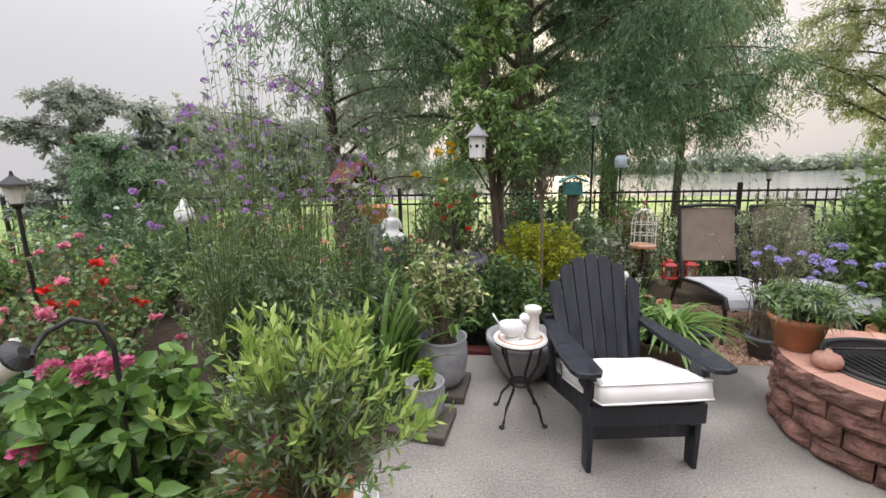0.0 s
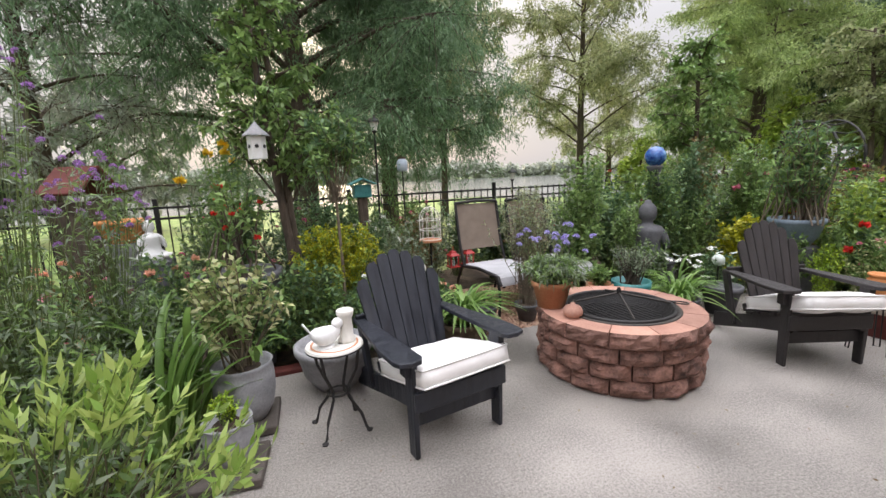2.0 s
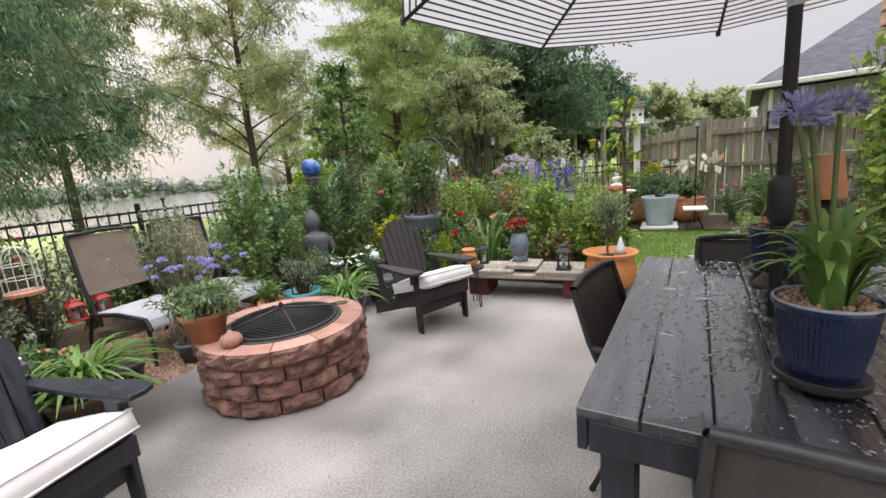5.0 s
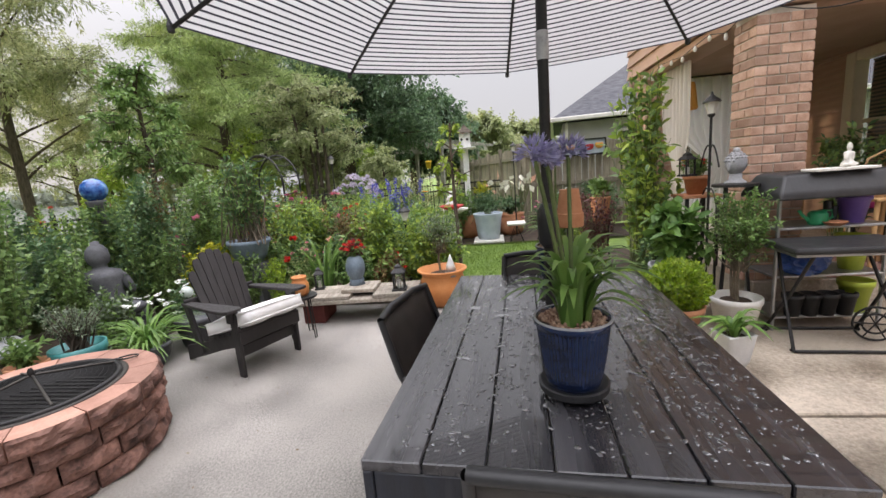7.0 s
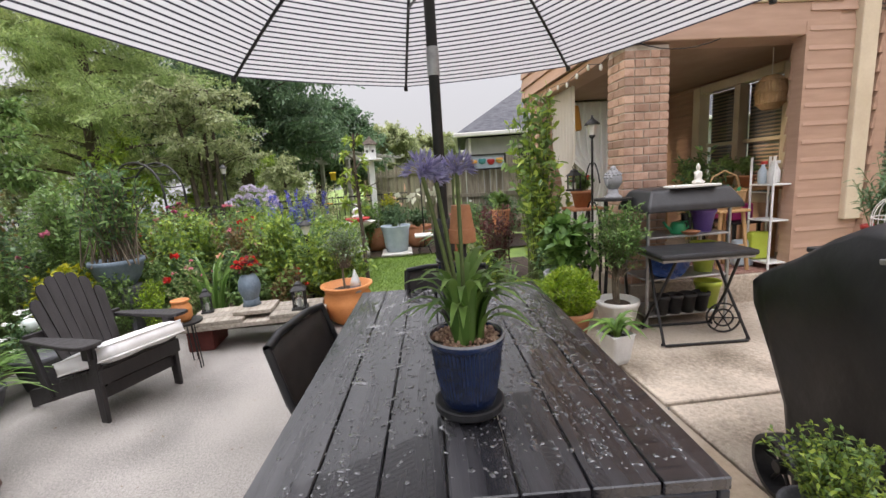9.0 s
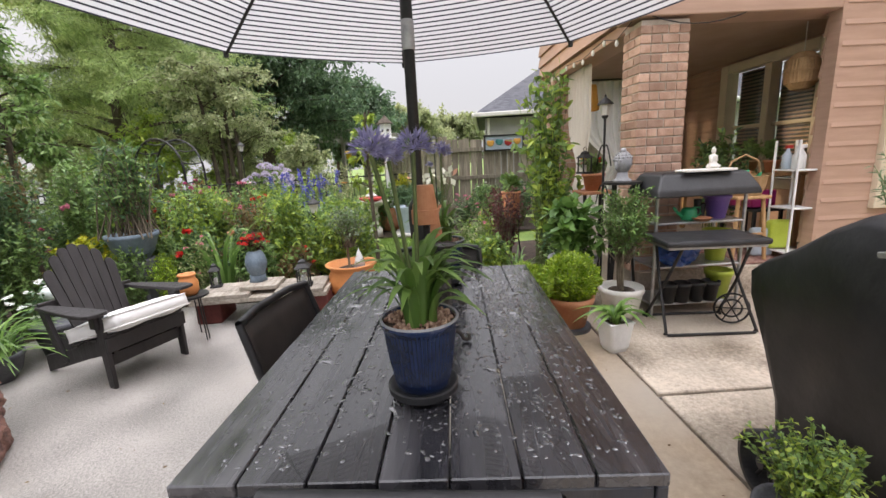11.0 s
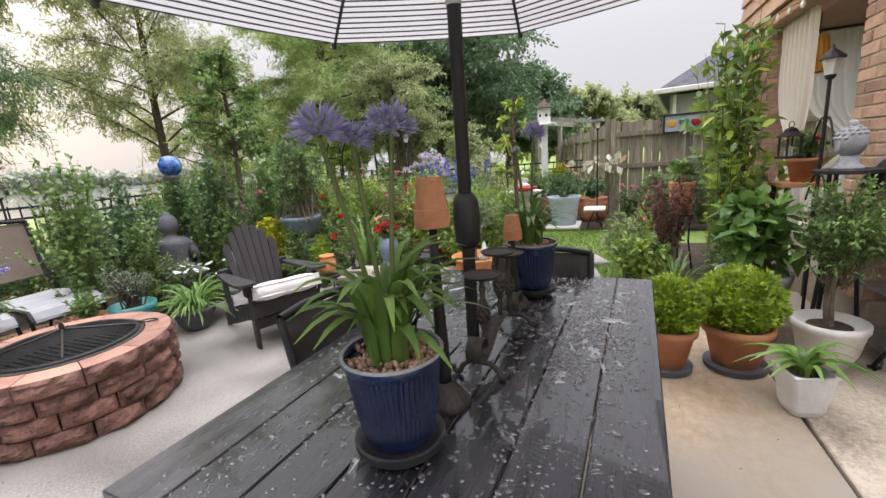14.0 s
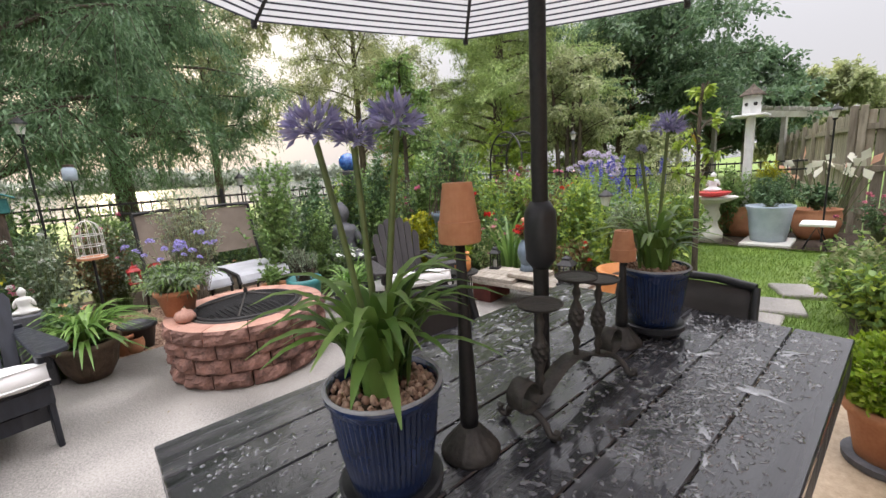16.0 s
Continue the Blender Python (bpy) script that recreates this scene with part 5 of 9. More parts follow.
bmesh.ops.translate(b, verts=b.verts, vec=(0.068, 0, 0.118))
part("head", b, M["white"], bird, smooth=True)
part("beak", lathe([(0.008, 0), (0.001, 0.022)], 8), M["white"], bird, m=pose(0.095, 0, 0.118, 0, 90, 0))
part("tail", block(0.012, 0.05, 0.085, (-0.088, 0, 0.112), 0.005, turn(0, -32, 0), taper=0.6), M["white"], bird)
part("base", lathe([(0.045, 0), (0.045, 0.008), (0.03, 0.014)], 16), M["white"], bird)
col = thing("candle_column", "cream ceramic column ornament", "ornament", (0.545, 2.06, 0.494))
part("body", lathe([(0.045, 0), (0.05, 0.01), (0.038, 0.03), (0.034, 0.13), (0.045, 0.15), (0.048, 0.175), (0.04, 0.18), (0.001, 0.178)], 22), M["off_white"], col, smooth=True)
bowl = thing("planter_bowl", "wide grey ribbed planter bowl on the concrete", "planter", (0.52, 2.58, 0))
pot_parts(bowl, "bowl", 0.24, 0.30, M["stone_grey"])
# grey pots at the bed's edge
pv = thing("paver", "dark square paver lying under a pot", "paver", (-0.075, 1.885, 0, 0, 0, -7))
part("stone", block(0.33, 0.30, 0.05, (0, 0, 0.027), 0.006), M["paver"], pv)
pv = thing("paver", "dark square paver lying under a pot", "paver", (-0.02, 2.31, 0, 0, 0, -4))
part("stone", block(0.34, 0.34, 0.05, (0, 0, 0.027), 0.006), M["paver"], pv)


# ---- plank bench of blocks and boards, with its lanterns and pots ----
bench = thing("plank_bench", "low bench of weathered grey boards on dark red blocks", "bench", (4.63, 0.92, 0, 0, 0, 94))
for x in (-0.50, 0.48):
    for z in (0.1,):
        part("block", block(0.22, 0.36, 0.20, (x, -0.02, 0.10), 0.008), M["oxblood"], bench, "dark red concrete block")
for i, (y, dz) in enumerate(((-0.15, 0), (0.0, 0.0), (0.15, 0))):
    part("board", block(1.22, 0.14, 0.04, (0.0, y, 0.222), 0.005, turn(0, 0, 0.5 * (i - 1))), M["plank_grey"], bench)
for i, (x, ln, y) in enumerate(((-0.36, 0.44, -0.155), (0.34, 0.50, -0.155), (-0.36, 0.44, 0.0), (0.34, 0.50, 0.0), (-0.36, 0.44, 0.15), (0.34, 0.5, 0.15))):
    part("board", block(ln, 0.14, 0.038, (x, y, 0.262), 0.005, turn(0, 0, 0.8)), M["plank_grey"], bench)
for y in (-0.1, 0.06):
    part("board", block(0.34, 0.15, 0.04, (0.02, y, 0.302), 0.005, turn(0, 0, -3)), M["plank_grey"], bench)


def lantern(label, at, h, w, mat, yaw=0, solid=False):
    ob = thing("lantern", label, "lantern", (*at, 0, 0, yaw), "lanterns")
    part("base", block(w * 1.25, w * 1.25, h * 0.07, (0, 0, h * 0.035), 0.004), mat, ob)
    for sx in (-1, 1):
        for sy in (-1, 1):
            part("post", block(w * 0.13, w * 0.13, h * 0.52, (sx * w * 0.44, sy * w * 0.44, h * 0.33), 0.002), mat, ob)
    for k in range(4):
        part("pane", block(w * 0.76, 0.004, h * 0.50, (0, 0, 0), 0), M["glass"], ob, m=pose(0, 0, 0, 0, 0, 90 * k) @ pose(0, -w * 0.44, h * 0.33))
    part("candle", lathe([(w * 0.2, 0), (w * 0.2, h * 0.26), (0.001, h * 0.26)], 14, at=(0, 0, h * 0.07)), M["off_white"], ob)
    part("roof", lathe([(w * 0.86, h * 0.59), (w * 0.84, h * 0.62), (w * 0.42, h * 0.74), (w * 0.40, h * 0.80), (w * 0.12, h * 0.86), (0.001, h * 0.87)], 4), mat, ob, m=pose(0, 0, 0, 0, 0, 45))
    wire("ring", [(0, w * 0.2 * math.cos(a), h * 0.93 + w * 0.2 * math.sin(a)) for a in np.linspace(0, 6.3, 14)], w * 0.03, mat, ob, sides=5)
    return ob


lantern("slim black metal lantern with a white candle on the bench", (4.72, 1.42, 0.28), 0.27, 0.085, M["iron"], 20)
lantern("black square lantern standing on the bench end", (4.57, 0.52, 0.28), 0.30, 0.115, M["iron"], 8)
jar = thing("clay_jar", "small orange terracotta jar on a wire stand", "jar", (4.12, 1.33, 0))
for k in range(3):
    a = 2.1 * k
    wire("hairpin_leg", [(0.10 * math.cos(a), 0.10 * math.sin(a), 0.38), (0.13 * math.cos(a), 0.13 * math.sin(a), 0.005), (0.12 * math.cos(a + 0.25), 0.12 * math.sin(a + 0.25), 0.005), (0.09 * math.cos(a + 0.3), 0.09 * math.sin(a + 0.3), 0.38)], 0.005, M["iron"], jar)
part("shelf", lathe([(0.001, 0.375), (0.14, 0.375), (0.14, 0.392), (0.001, 0.392)], 24), M["iron"], jar)
part("jar", lathe([(0.055, 0.392), (0.075, 0.42), (0.078, 0.50), (0.06, 0.535), (0.055, 0.545), (0.068, 0.555), (0.066, 0.57), (0.05, 0.57), (0.045, 0.53), (0.001, 0.5)], 24), M["orange_clay"], jar, smooth=True)
head = thing("head_planter", "pale blue-grey head-shaped planter with red begonias", "planter", (4.70, 1.00, 0.322, 0, 0, 200))
b = bmesh.new()
bmesh.ops.create_uvsphere(b, u_segments=22, v_segments=16, radius=1)
for v in b.verts:
    x, y, z = v.co
    f = 1 - 0.30 * max(0, -z)
    nose = 0.022 * math.exp(-((y / 0.16) ** 2) - ((z + 0.05) / 0.30) ** 2) if x > 0.5 else 0
    brow = 0.010 * math.exp(-((z - 0.28) / 0.1) ** 2) if x > 0.4 else 0
    v.co = Vector((x * 0.115 * f + nose + brow, y * 0.10 * f, 0.165 + min(z, 0.82) * 0.165))
part("pot", b, M["blue_grey"], head, smooth=True)
part("neck", lathe([(0.085, 0), (0.07, 0.03), (0.075, 0.06)], 18), M["blue_grey"], head, smooth=True)
e_ = shrub_parts(head, 91, (0.14, 0.14), (0.03, 0.16), 26, 12, (0.05, 0.035), [L["maple"], L["green"]], rootz=0.29)
blooms(head, e_, "pom", "red", 0.05, 4)

ob = thing("clay_pot", "big rounded orange clay pot with a small standard tree", "pot", (4.92, 0.13, -0.005))
zt = pot_parts(ob, "urn", 0.24, 0.40, M["orange_clay"], 36)
wire("trunk", [(0, 0.02, zt), (0.02, 0.03, zt + 0.16), (0.0, 0.02, zt + 0.30)], [0.014, 0.011, 0.008], M["twig"], ob)
shrub_parts(ob, 92, (0.30, 0.30), (0.05, 0.42), 60, 30, (0.038, 0.016), [L["olive"], L["sage"]], M["twig"], rootz=zt + 0.22, start=0.4)
gn = thing("gnome_ornament", "small pale gnome-like cone ornament in the clay pot", "ornament", (4.78, 0.02, 0.335))
part("body", lathe([(0.05, 0), (0.058, 0.04), (0.05, 0.08), (0.045, 0.085)], 16), M["stone_grey"], gn, smooth=True)
part("hat", lathe([(0.055, 0.075), (0.04, 0.13), (0.015, 0.20), (0.002, 0.235)], 16), M["white"], gn, smooth=True)


# ---- dining table and what stands on it ----
TABLE = pose(2.275, -0.69, 0, 0, 0, -3.6)
TW, TL, TH = 1.01, 1.64, 0.76
table = thing("dining_table", "long black-stained plank table wet with rain", "table", TABLE)
nb_ = 7
for i in range(nb_):
    y = -TW / 2 + (i + 0.5) * TW / nb_
    part("plank", block(TL, TW / nb_ - 0.0035, 0.03, (0, y, TH - 0.015), 0.003), M["table"], table)
for y in (-TW / 2 + 0.014, TW / 2 - 0.014):
    part("apron", block(TL - 0.004, 0.024, 0.085, (0, y, TH - 0.074), 0.003), M["black_wood"], table)
for x in (-TL / 2 + 0.014, TL / 2 - 0.014):
    part("apron", block(0.024, TW - 0.06, 0.085, (x, 0, TH - 0.074), 0.003), M["black_wood"], table)
for x in (-TL / 2 + 0.09, TL / 2 - 0.09):
    for y in (-TW / 2 + 0.09, TW / 2 - 0.09):
        part("leg", block(0.085, 0.085, TH - 0.033, (x, y, (TH - 0.033) / 2), 0.005), M["black_wood"], table)
# rain beads and puddles on the planks
rng = np.random.default_rng(21)
g = Geo()


def puddle(x, y, r, n_=9, stretch_=1.0):
    a_ = np.arange(n_) * 2 * math.pi / n_
    rr = r * rng.uniform(0.45, 1.25, n_)
    ang = rng.uniform(0, 3.14)
    px = rr * np.cos(a_) * stretch_
    py = rr * np.sin(a_)
    ex = np.stack([x + px * math.cos(ang) - py * math.sin(ang), y + px * math.sin(ang) + py * math.cos(ang), np.full(n_, TH + 0.0002)], 1)
    inn = ex.copy()
    c = np.array([x, y, 0])
    inn[:, :2] = c[:2] + (ex[:, :2] - c[:2]) * 0.62
    inn[:, 2] = TH + min(0.0024, r * 0.42)
    V_ = np.concatenate([ex, inn, [[x, y, TH + min(0.0028, r * 0.50)]]])
    k_ = np.arange(n_)
    k2 = (k_ + 1) % n_
    g.add(V_, np.concatenate([np.stack([k_, k2, k2 + n_, k_ + n_], 1), np.stack([k_ + n_, k2 + n_, np.full(n_, 2 * n_), np.full(n_, 2 * n_)], 1)[:, [0, 1, 2, 2]]]))


def wet(x, y, r):
    """A thin flat sheet of water with a ragged outline."""
    n_ = 16
    a_ = np.arange(n_) * 2 * math.pi / n_
    rr = r * (0.75 + 0.45 * np.sin(2 * a_ + rng.uniform(0, 6)) * rng.uniform(0.4, 1) + 0.30 * np.sin(5 * a_ + rng.uniform(0, 6)) + rng.uniform(-0.12, 0.12, n_))
    rr = np.maximum(rr, r * 0.18)
    tw = rng.normal(0, 0.6)
    ct, st = math.cos(tw), math.sin(tw)
    qx, qy = 1.6 * rr * np.cos(a_), 0.75 * rr * np.sin(a_)
    ex = np.stack([x + qx * ct - qy * st, y + qx * st + qy * ct, np.full(n_, TH + 0.0002)], 1)
    inn = ex.copy()
    inn[:, :2] = (x, y) + (ex[:, :2] - (x, y)) * 0.86
    inn[:, 2] = TH + 0.0011
    k_ = np.arange(n_)
    k2 = (k_ + 1) % n_
    c_ = np.full(n_, 2 * n_)
    g.add(np.concatenate([ex, inn, [[x, y, TH + 0.0012]]]), np.concatenate([np.stack([k_, k2, k2 + n_, k_ + n_], 1), np.stack([k_ + n_, k2 + n_, c_, c_], 1)]))


for i in range(8500):
    x, y = rng.uniform(-0.78, 0.78), rng.uniform(-0.48, 0.48)
    if abs((y + TW / 2) % (TW / nb_)) < 0.008:
        continue
    d = noise.noise(Vector((x * 3, y * 5, 3))) + 0.35
    if rng.uniform() < max(d, 0.12):
        puddle(x, y, abs(rng.normal(0, 0.0028)) + 0.0016, 7, rng.uniform(1, 1.6))
for i in range(1150):
    x, y = rng.uniform(-0.15, 0.80), rng.choice([-0.42, -0.30, -0.27, -0.24]) + rng.normal(0, 0.03)
    if x < 0.79 and abs(y) < 0.485 and abs((y + TW / 2) % (TW / nb_)) > 0.012:
        wet(x, y, 0.0028 + abs(rng.normal(0, 0.0035)) + 0.010 * (rng.uniform() < 0.025))
for i in range(620):
    x = rng.normal(0.18, 0.36)
    y = rng.choice([-0.36, -0.21, -0.10, 0.10, 0.21, 0.36]) + rng.normal(0, 0.035)
    if abs(x) < 0.76 and abs(y) < 0.47:
        puddle(x, y, rng.uniform(0.004, 0.011), 10, rng.uniform(1.0, 1.7))
for x, y, r in ((-0.58, 0.06, 0.022), (-0.40, -0.20, 0.016), (0.05, -0.33, 0.020), (0.30, -0.37, 0.026), (0.45, -0.22, 0.020), (0.52, 0.30, 0.018), (0.12, 0.22, 0.014), (-0.30, 0.34, 0.015), (0.60, -0.40, 0.022), (0.22, 0.36, 0.016)):
    puddle(x, y, r, 14, 2.2)
V_ = np.concatenate(g.v)
F_ = np.concatenate(g.f)
tri_ = F_[:, 2] == F_[:, 3]
me = arrays_mesh("rain_drops", V_, [F_[~tri_], F_[tri_][:, :3]])
me.polygons.foreach_set("use_smooth", [True] * len(me.polygons))
me.materials.append(M["drop"])
drops = new("rain_drops", me)
drops.matrix_basis = TABLE
tagged(drops, "rain beads and small puddles lying on the planks", "water drops", kind="stuff")


def glazed_pot(label, at, r, h, seed, blades, length, flowers):
    ob = thing("potted_agapanthus", label, "potted plant", (*at, 0, 0, 0), "agapanthus on the table")
    part("pot_foot", lathe([(r * 0.62, 0), (r * 0.66, 0.004), (r * 0.66, 0.010), (r * 0.55, 0.013)], 26), M["plastic_black"], ob, "black plastic trolley stand")
    for k in range(4):
        part("caster", block(0.03, 0.03, 0.014, (r * 0.5 * math.cos(k * 1.57 + 0.6), r * 0.5 * math.sin(k * 1.57 + 0.6), 0.002), 0.004), M["plastic_black"], ob)
    part("saucer", lathe([(r * 0.55, 0.012), (r * 0.84, 0.014), (r * 0.90, 0.020), (r * 0.91, 0.036), (r * 0.86, 0.038), (r * 0.70, 0.032)], 36), M["plastic_black"], ob)
    prof = [(r * 0.55, 0.024), (r * 0.66, 0.030), (r * 0.72, 0.050), (r * 0.83, h * 0.5), (r * 0.92, h * 0.86), (r * 0.93, h * 0.89), (r * 0.99, h * 0.93), (r * 1.0, h * 0.97), (r * 0.97, h), (r * 0.91, h * 0.985), (r * 0.88, h * 0.90)]
    pot_ob = part("pot", lathe(prof, 216, flutes=54, depth=0.0045, flute_z=(0.075, h * 0.87), caps=False), M["blue_glaze"], ob, "ribbed cobalt glazed pot", smooth=True)
    part("rim", lathe([(r * 0.985, h * 0.955), (r * 1.0, h * 0.985), (r * 0.97, h * 1.004), (r * 0.93, h * 0.99)], 60, caps=False), M["stone_grey"], pot_ob, "pale glazed rim", smooth=True)
    part("soil", lathe([(r * 0.89, h * 0.90), (r * 0.4, h * 0.93), (0.001, h * 0.935)], 24), M["soil"], ob)
    gg = Geo()
    rr = np.random.default_rng(seed)
    for k in range(330):
        q, a_ = r * 0.86 * math.sqrt(rr.uniform()), rr.uniform(0, 6.28)
        s_ = rr.uniform(0.005, 0.0095)
        ring_ = np.array([[1, 0, 0], [0.1, 0.8, 0], [-0.9, 0.1, 0], [0, -0.8, 0]]) * s_ * rr.uniform(0.7, 1.2, (4, 1))
        al = rr.uniform(0, 3)
        ring_ = ring_ @ np.array([[math.cos(al), -math.sin(al), 0], [math.sin(al), math.cos(al), 0], [0, 0, 1]]).T
        c_ = np.array([q * math.cos(a_), q * math.sin(a_), h * 0.925 + rr.uniform(0, 0.008)])
        gg.add(np.concatenate([ring_ * 0.7 + c_ - [0, 0, s_ * 0.6], ring_ + c_, ring_ * 0.5 + c_ + [0, 0, s_ * 0.7]]),
               [[0, 1, 5, 4], [1, 2, 6, 5], [2, 3, 7, 6], [3, 0, 4, 7], [4, 5, 9, 8], [5, 6, 10, 9], [6, 7, 11, 10], [7, 4, 8, 11], [8, 9, 10, 11]])
    child("pebble_mulch", gg.mesh("pebble_mulch", False), m_peb, ob, "brown pebble mulch")
    strap_parts(ob, seed, blades, length, 0.0235, L["strap"], (0, 0, h * 0.92), 0.6, 0.84, r * 0.5)
    for k, (x, y, z, s_) in enumerate(flowers):
        st = np.array([x * 0.08, y * 0.08, h * 0.9])
        wire("stalk", bend(st, (x * 0.35, y * 0.35, z * 0.6), (x, y, z), 10), 0.0055, M["stem"], ob, sides=6)
        blooms(ob, [(x, y, z + 0.01)], "umbel", "agapanthus", s_, k, 0.9)
    return ob


glazed_pot("ribbed cobalt glazed pot of agapanthus with tall lilac heads, pebble mulch", (1.765, -0.66, TH + 0.006), 0.103, 0.222, 31, 62, 0.33, [(-0.03, 0.085, 0.63, 0.105), (0.02, 0.05, 0.615, 0.10), (0.065, -0.01, 0.635, 0.095)])
glazed_pot("dark glazed pot of agapanthus with one lilac head", (2.78, -0.765, TH + 0.006), 0.105, 0.225, 32, 54, 0.30, [(0.04, -0.01, 0.64, 0.10), (-0.01, 0.05, 0.58, 0.05)])


def candle_lamp(label, at, h, shade_r, shade_h):
    ob = thing("candle_holder", label, "candle holder", (*at,), "candle holders")
    part("foot", lathe([(0.060, 0), (0.062, 0.006), (0.055, 0.018), (0.045, 0.03), (0.028, 0.05), (0.018, 0.06)], 30, flutes=15, depth=0.004, flute_z=(0.012, 0.04)), M["aged_iron"], ob, smooth=True)
    part("stem", lathe([(0.018, 0.055), (0.019, 0.08), (0.011, h * 0.7), (0.009, h)], 16), M["iron"], ob, smooth=True)
    part("shade", lathe([(shade_r, h - 0.02), (shade_r * 1.02, h - 0.018), (shade_r * 1.02, h + shade_h * 0.22), (shade_r * 0.94, h + shade_h * 0.24), (shade_r * 0.70, h + shade_h), (0.01, h + shade_h), (0.01, h + shade_h * 0.94), (shade_r * 0.64, h + shade_h * 0.94), (shade_r * 0.9, h)], 30, caps=False), M["terracotta"], ob, "upturned terracotta pot as a shade", smooth=False)
    return ob


candle_lamp("iron candle holder topped with an upturned terracotta pot", (1.945, -0.69, TH), 0.46, 0.039, 0.09)
candle_lamp("shorter candle holder topped with a small terracotta pot", (2.635, -0.72, TH), 0.29, 0.036, 0.072)

cd = thing("candelabra", "black iron scrolled candelabra with three plates", "candelabra", (2.262, -0.748, TH, 0, 0, -3))
curl = [(-0.192 + 0.034 * (1 - 0.10 * max(0.0, 1.2 - t)) * math.cos(t), 0.082 + 0.034 * math.sin(t)) for t in np.linspace(-0.7, 4.5, 14)]
rise = [(-0.165, 0.050), (-0.135, 0.058), (-0.10, 0.074), (-0.05, 0.094), (0.0, 0.102)]
half = curl + rise
strip = np.array([(x, 0, z) for x, z in half + [(-x, z) for x, z in half[-2::-1]]])
V_ = np.concatenate([strip + [0, -0.021, 0], strip + [0, 0.021, 0], strip + [0, 0.021, 0.004], strip + [0, -0.021, 0.004]])
n_ = len(strip)
k_ = np.arange(n_ - 1)
F_ = np.concatenate([np.stack([k_ + a_ * n_, k_ + 1 + a_ * n_, k_ + 1 + ((a_ + 1) % 4) * n_, k_ + ((a_ + 1) % 4) * n_], 1) for a_ in range(4)])
me = arrays_mesh("scroll", V_, [F_])
me.polygons.foreach_set("use_smooth", [True] * len(me.polygons))
child("scroll", me, M["aged_iron"], cd)
for x in (-0.182, 0.182):
    for s_ in (-1, 1):
        wire("foot", [(x, 0, 0.046), (x, s_ * 0.03, 0.044), (x, s_ * 0.05, 0.028), (x, s_ * 0.057, 0.011), (x, s_ * 0.070, 0.008), (x, s_ * 0.080, 0.014), (x, s_ * 0.079, 0.024), (x, s_ * 0.072, 0.022)], 0.0075, M["aged_iron"], cd)
for x, z0, h_ in ((-0.130, 0.060, 0.270), (0.022, 0.102, 0.298), (0.130, 0.060, 0.268)):
    m_ = (z0 + h_) / 2
    stem_ob = part("stem", lathe([(0.008, z0), (0.006, z0 + 0.02), (0.011, z0 + 0.035), (0.006, z0 + 0.05), (0.012, m_ - 0.03), (0.016, m_), (0.012, m_ + 0.03), (0.006, m_ + 0.045), (0.011, h_ - 0.035), (0.006, h_ - 0.02), (0.010, h_)], 12, at=(x, 0, 0)), M["aged_iron"], cd, smooth=True)
    b_ = bmesh.new()
    bmesh.ops.create_icosphere(b_, subdivisions=4, radius=1)
    for v in b_.verts:
        a_, q = math.atan2(v.co.y, v.co.x), v.co.z
        lump = 0.0045 * abs(math.sin(3.5 * a_ + 5 * q)) * abs(math.cos(7 * q))
        k = 0.017 + lump
        v.co = Vector((x + v.co.x * k, v.co.y * k, m_ + q * 0.036))
    part("berry_knot", b_, M["aged_iron"], stem_ob, "knot of cast iron berries")
    part("plate", lathe([(0.001, h_), (0.046, h_), (0.052, h_ + 0.007), (0.049, h_ + 0.008), (0.045, h_ + 0.004), (0.001, h_ + 0.004)], 32, at=(x, 0, 0)), M["aged_iron"], stem_ob)

# ---- umbrella ----
UC = (2.262, -0.665)
um = thing("patio_umbrella", "open patio umbrella, grey and white striped canvas on a black pole", "umbrella", (*UC, 0))
part("base", lathe([(0.22, 0), (0.22, 0.03), (0.10, 0.06), (0.04, 0.08), (0.035, 0.3), (0.03, 0.3)], 30), M["iron"], um)
wire("pole", [(0, 0, 0.06), (0, 0, 1.0), (0, 0, 2.5)], 0.0195, M["iron"], um, sides=14)
part("crank_housing", lathe([(0.022, -0.09), (0.036, -0.07), (0.040, 0.0), (0.038, 0.05), (0.024, 0.075)], 18), M["plastic_black"], um, m=pose(0.0, 0.0, 1.17), smooth=True)
wire("crank_handle", [(0.03, 0, 1.16), (0.055, 0, 1.16), (0.06, 0.02, 1.13), (0.06, 0.03, 1.10)], 0.008, M["plastic_black"], um)
part("pole_collar", lathe([(0.0215, -0.045), (0.022, -0.04), (0.022, 0.045), (0.0205, 0.05)], 16, caps=False), M["steel"], um, m=pose(0, 0, 1.79))
part("hub", lathe([(0.03, 2.36), (0.045, 2.38), (0.045, 2.42), (0.03, 2.45)], 16), M["plastic_black"], um)
part("runner", lathe([(0.03, 2.02), (0.04, 2.03), (0.04, 2.08), (0.03, 2.1)], 16), M["plastic_black"], um)
UR, UZ, UTOP = 1.335, 1.995, 2.48
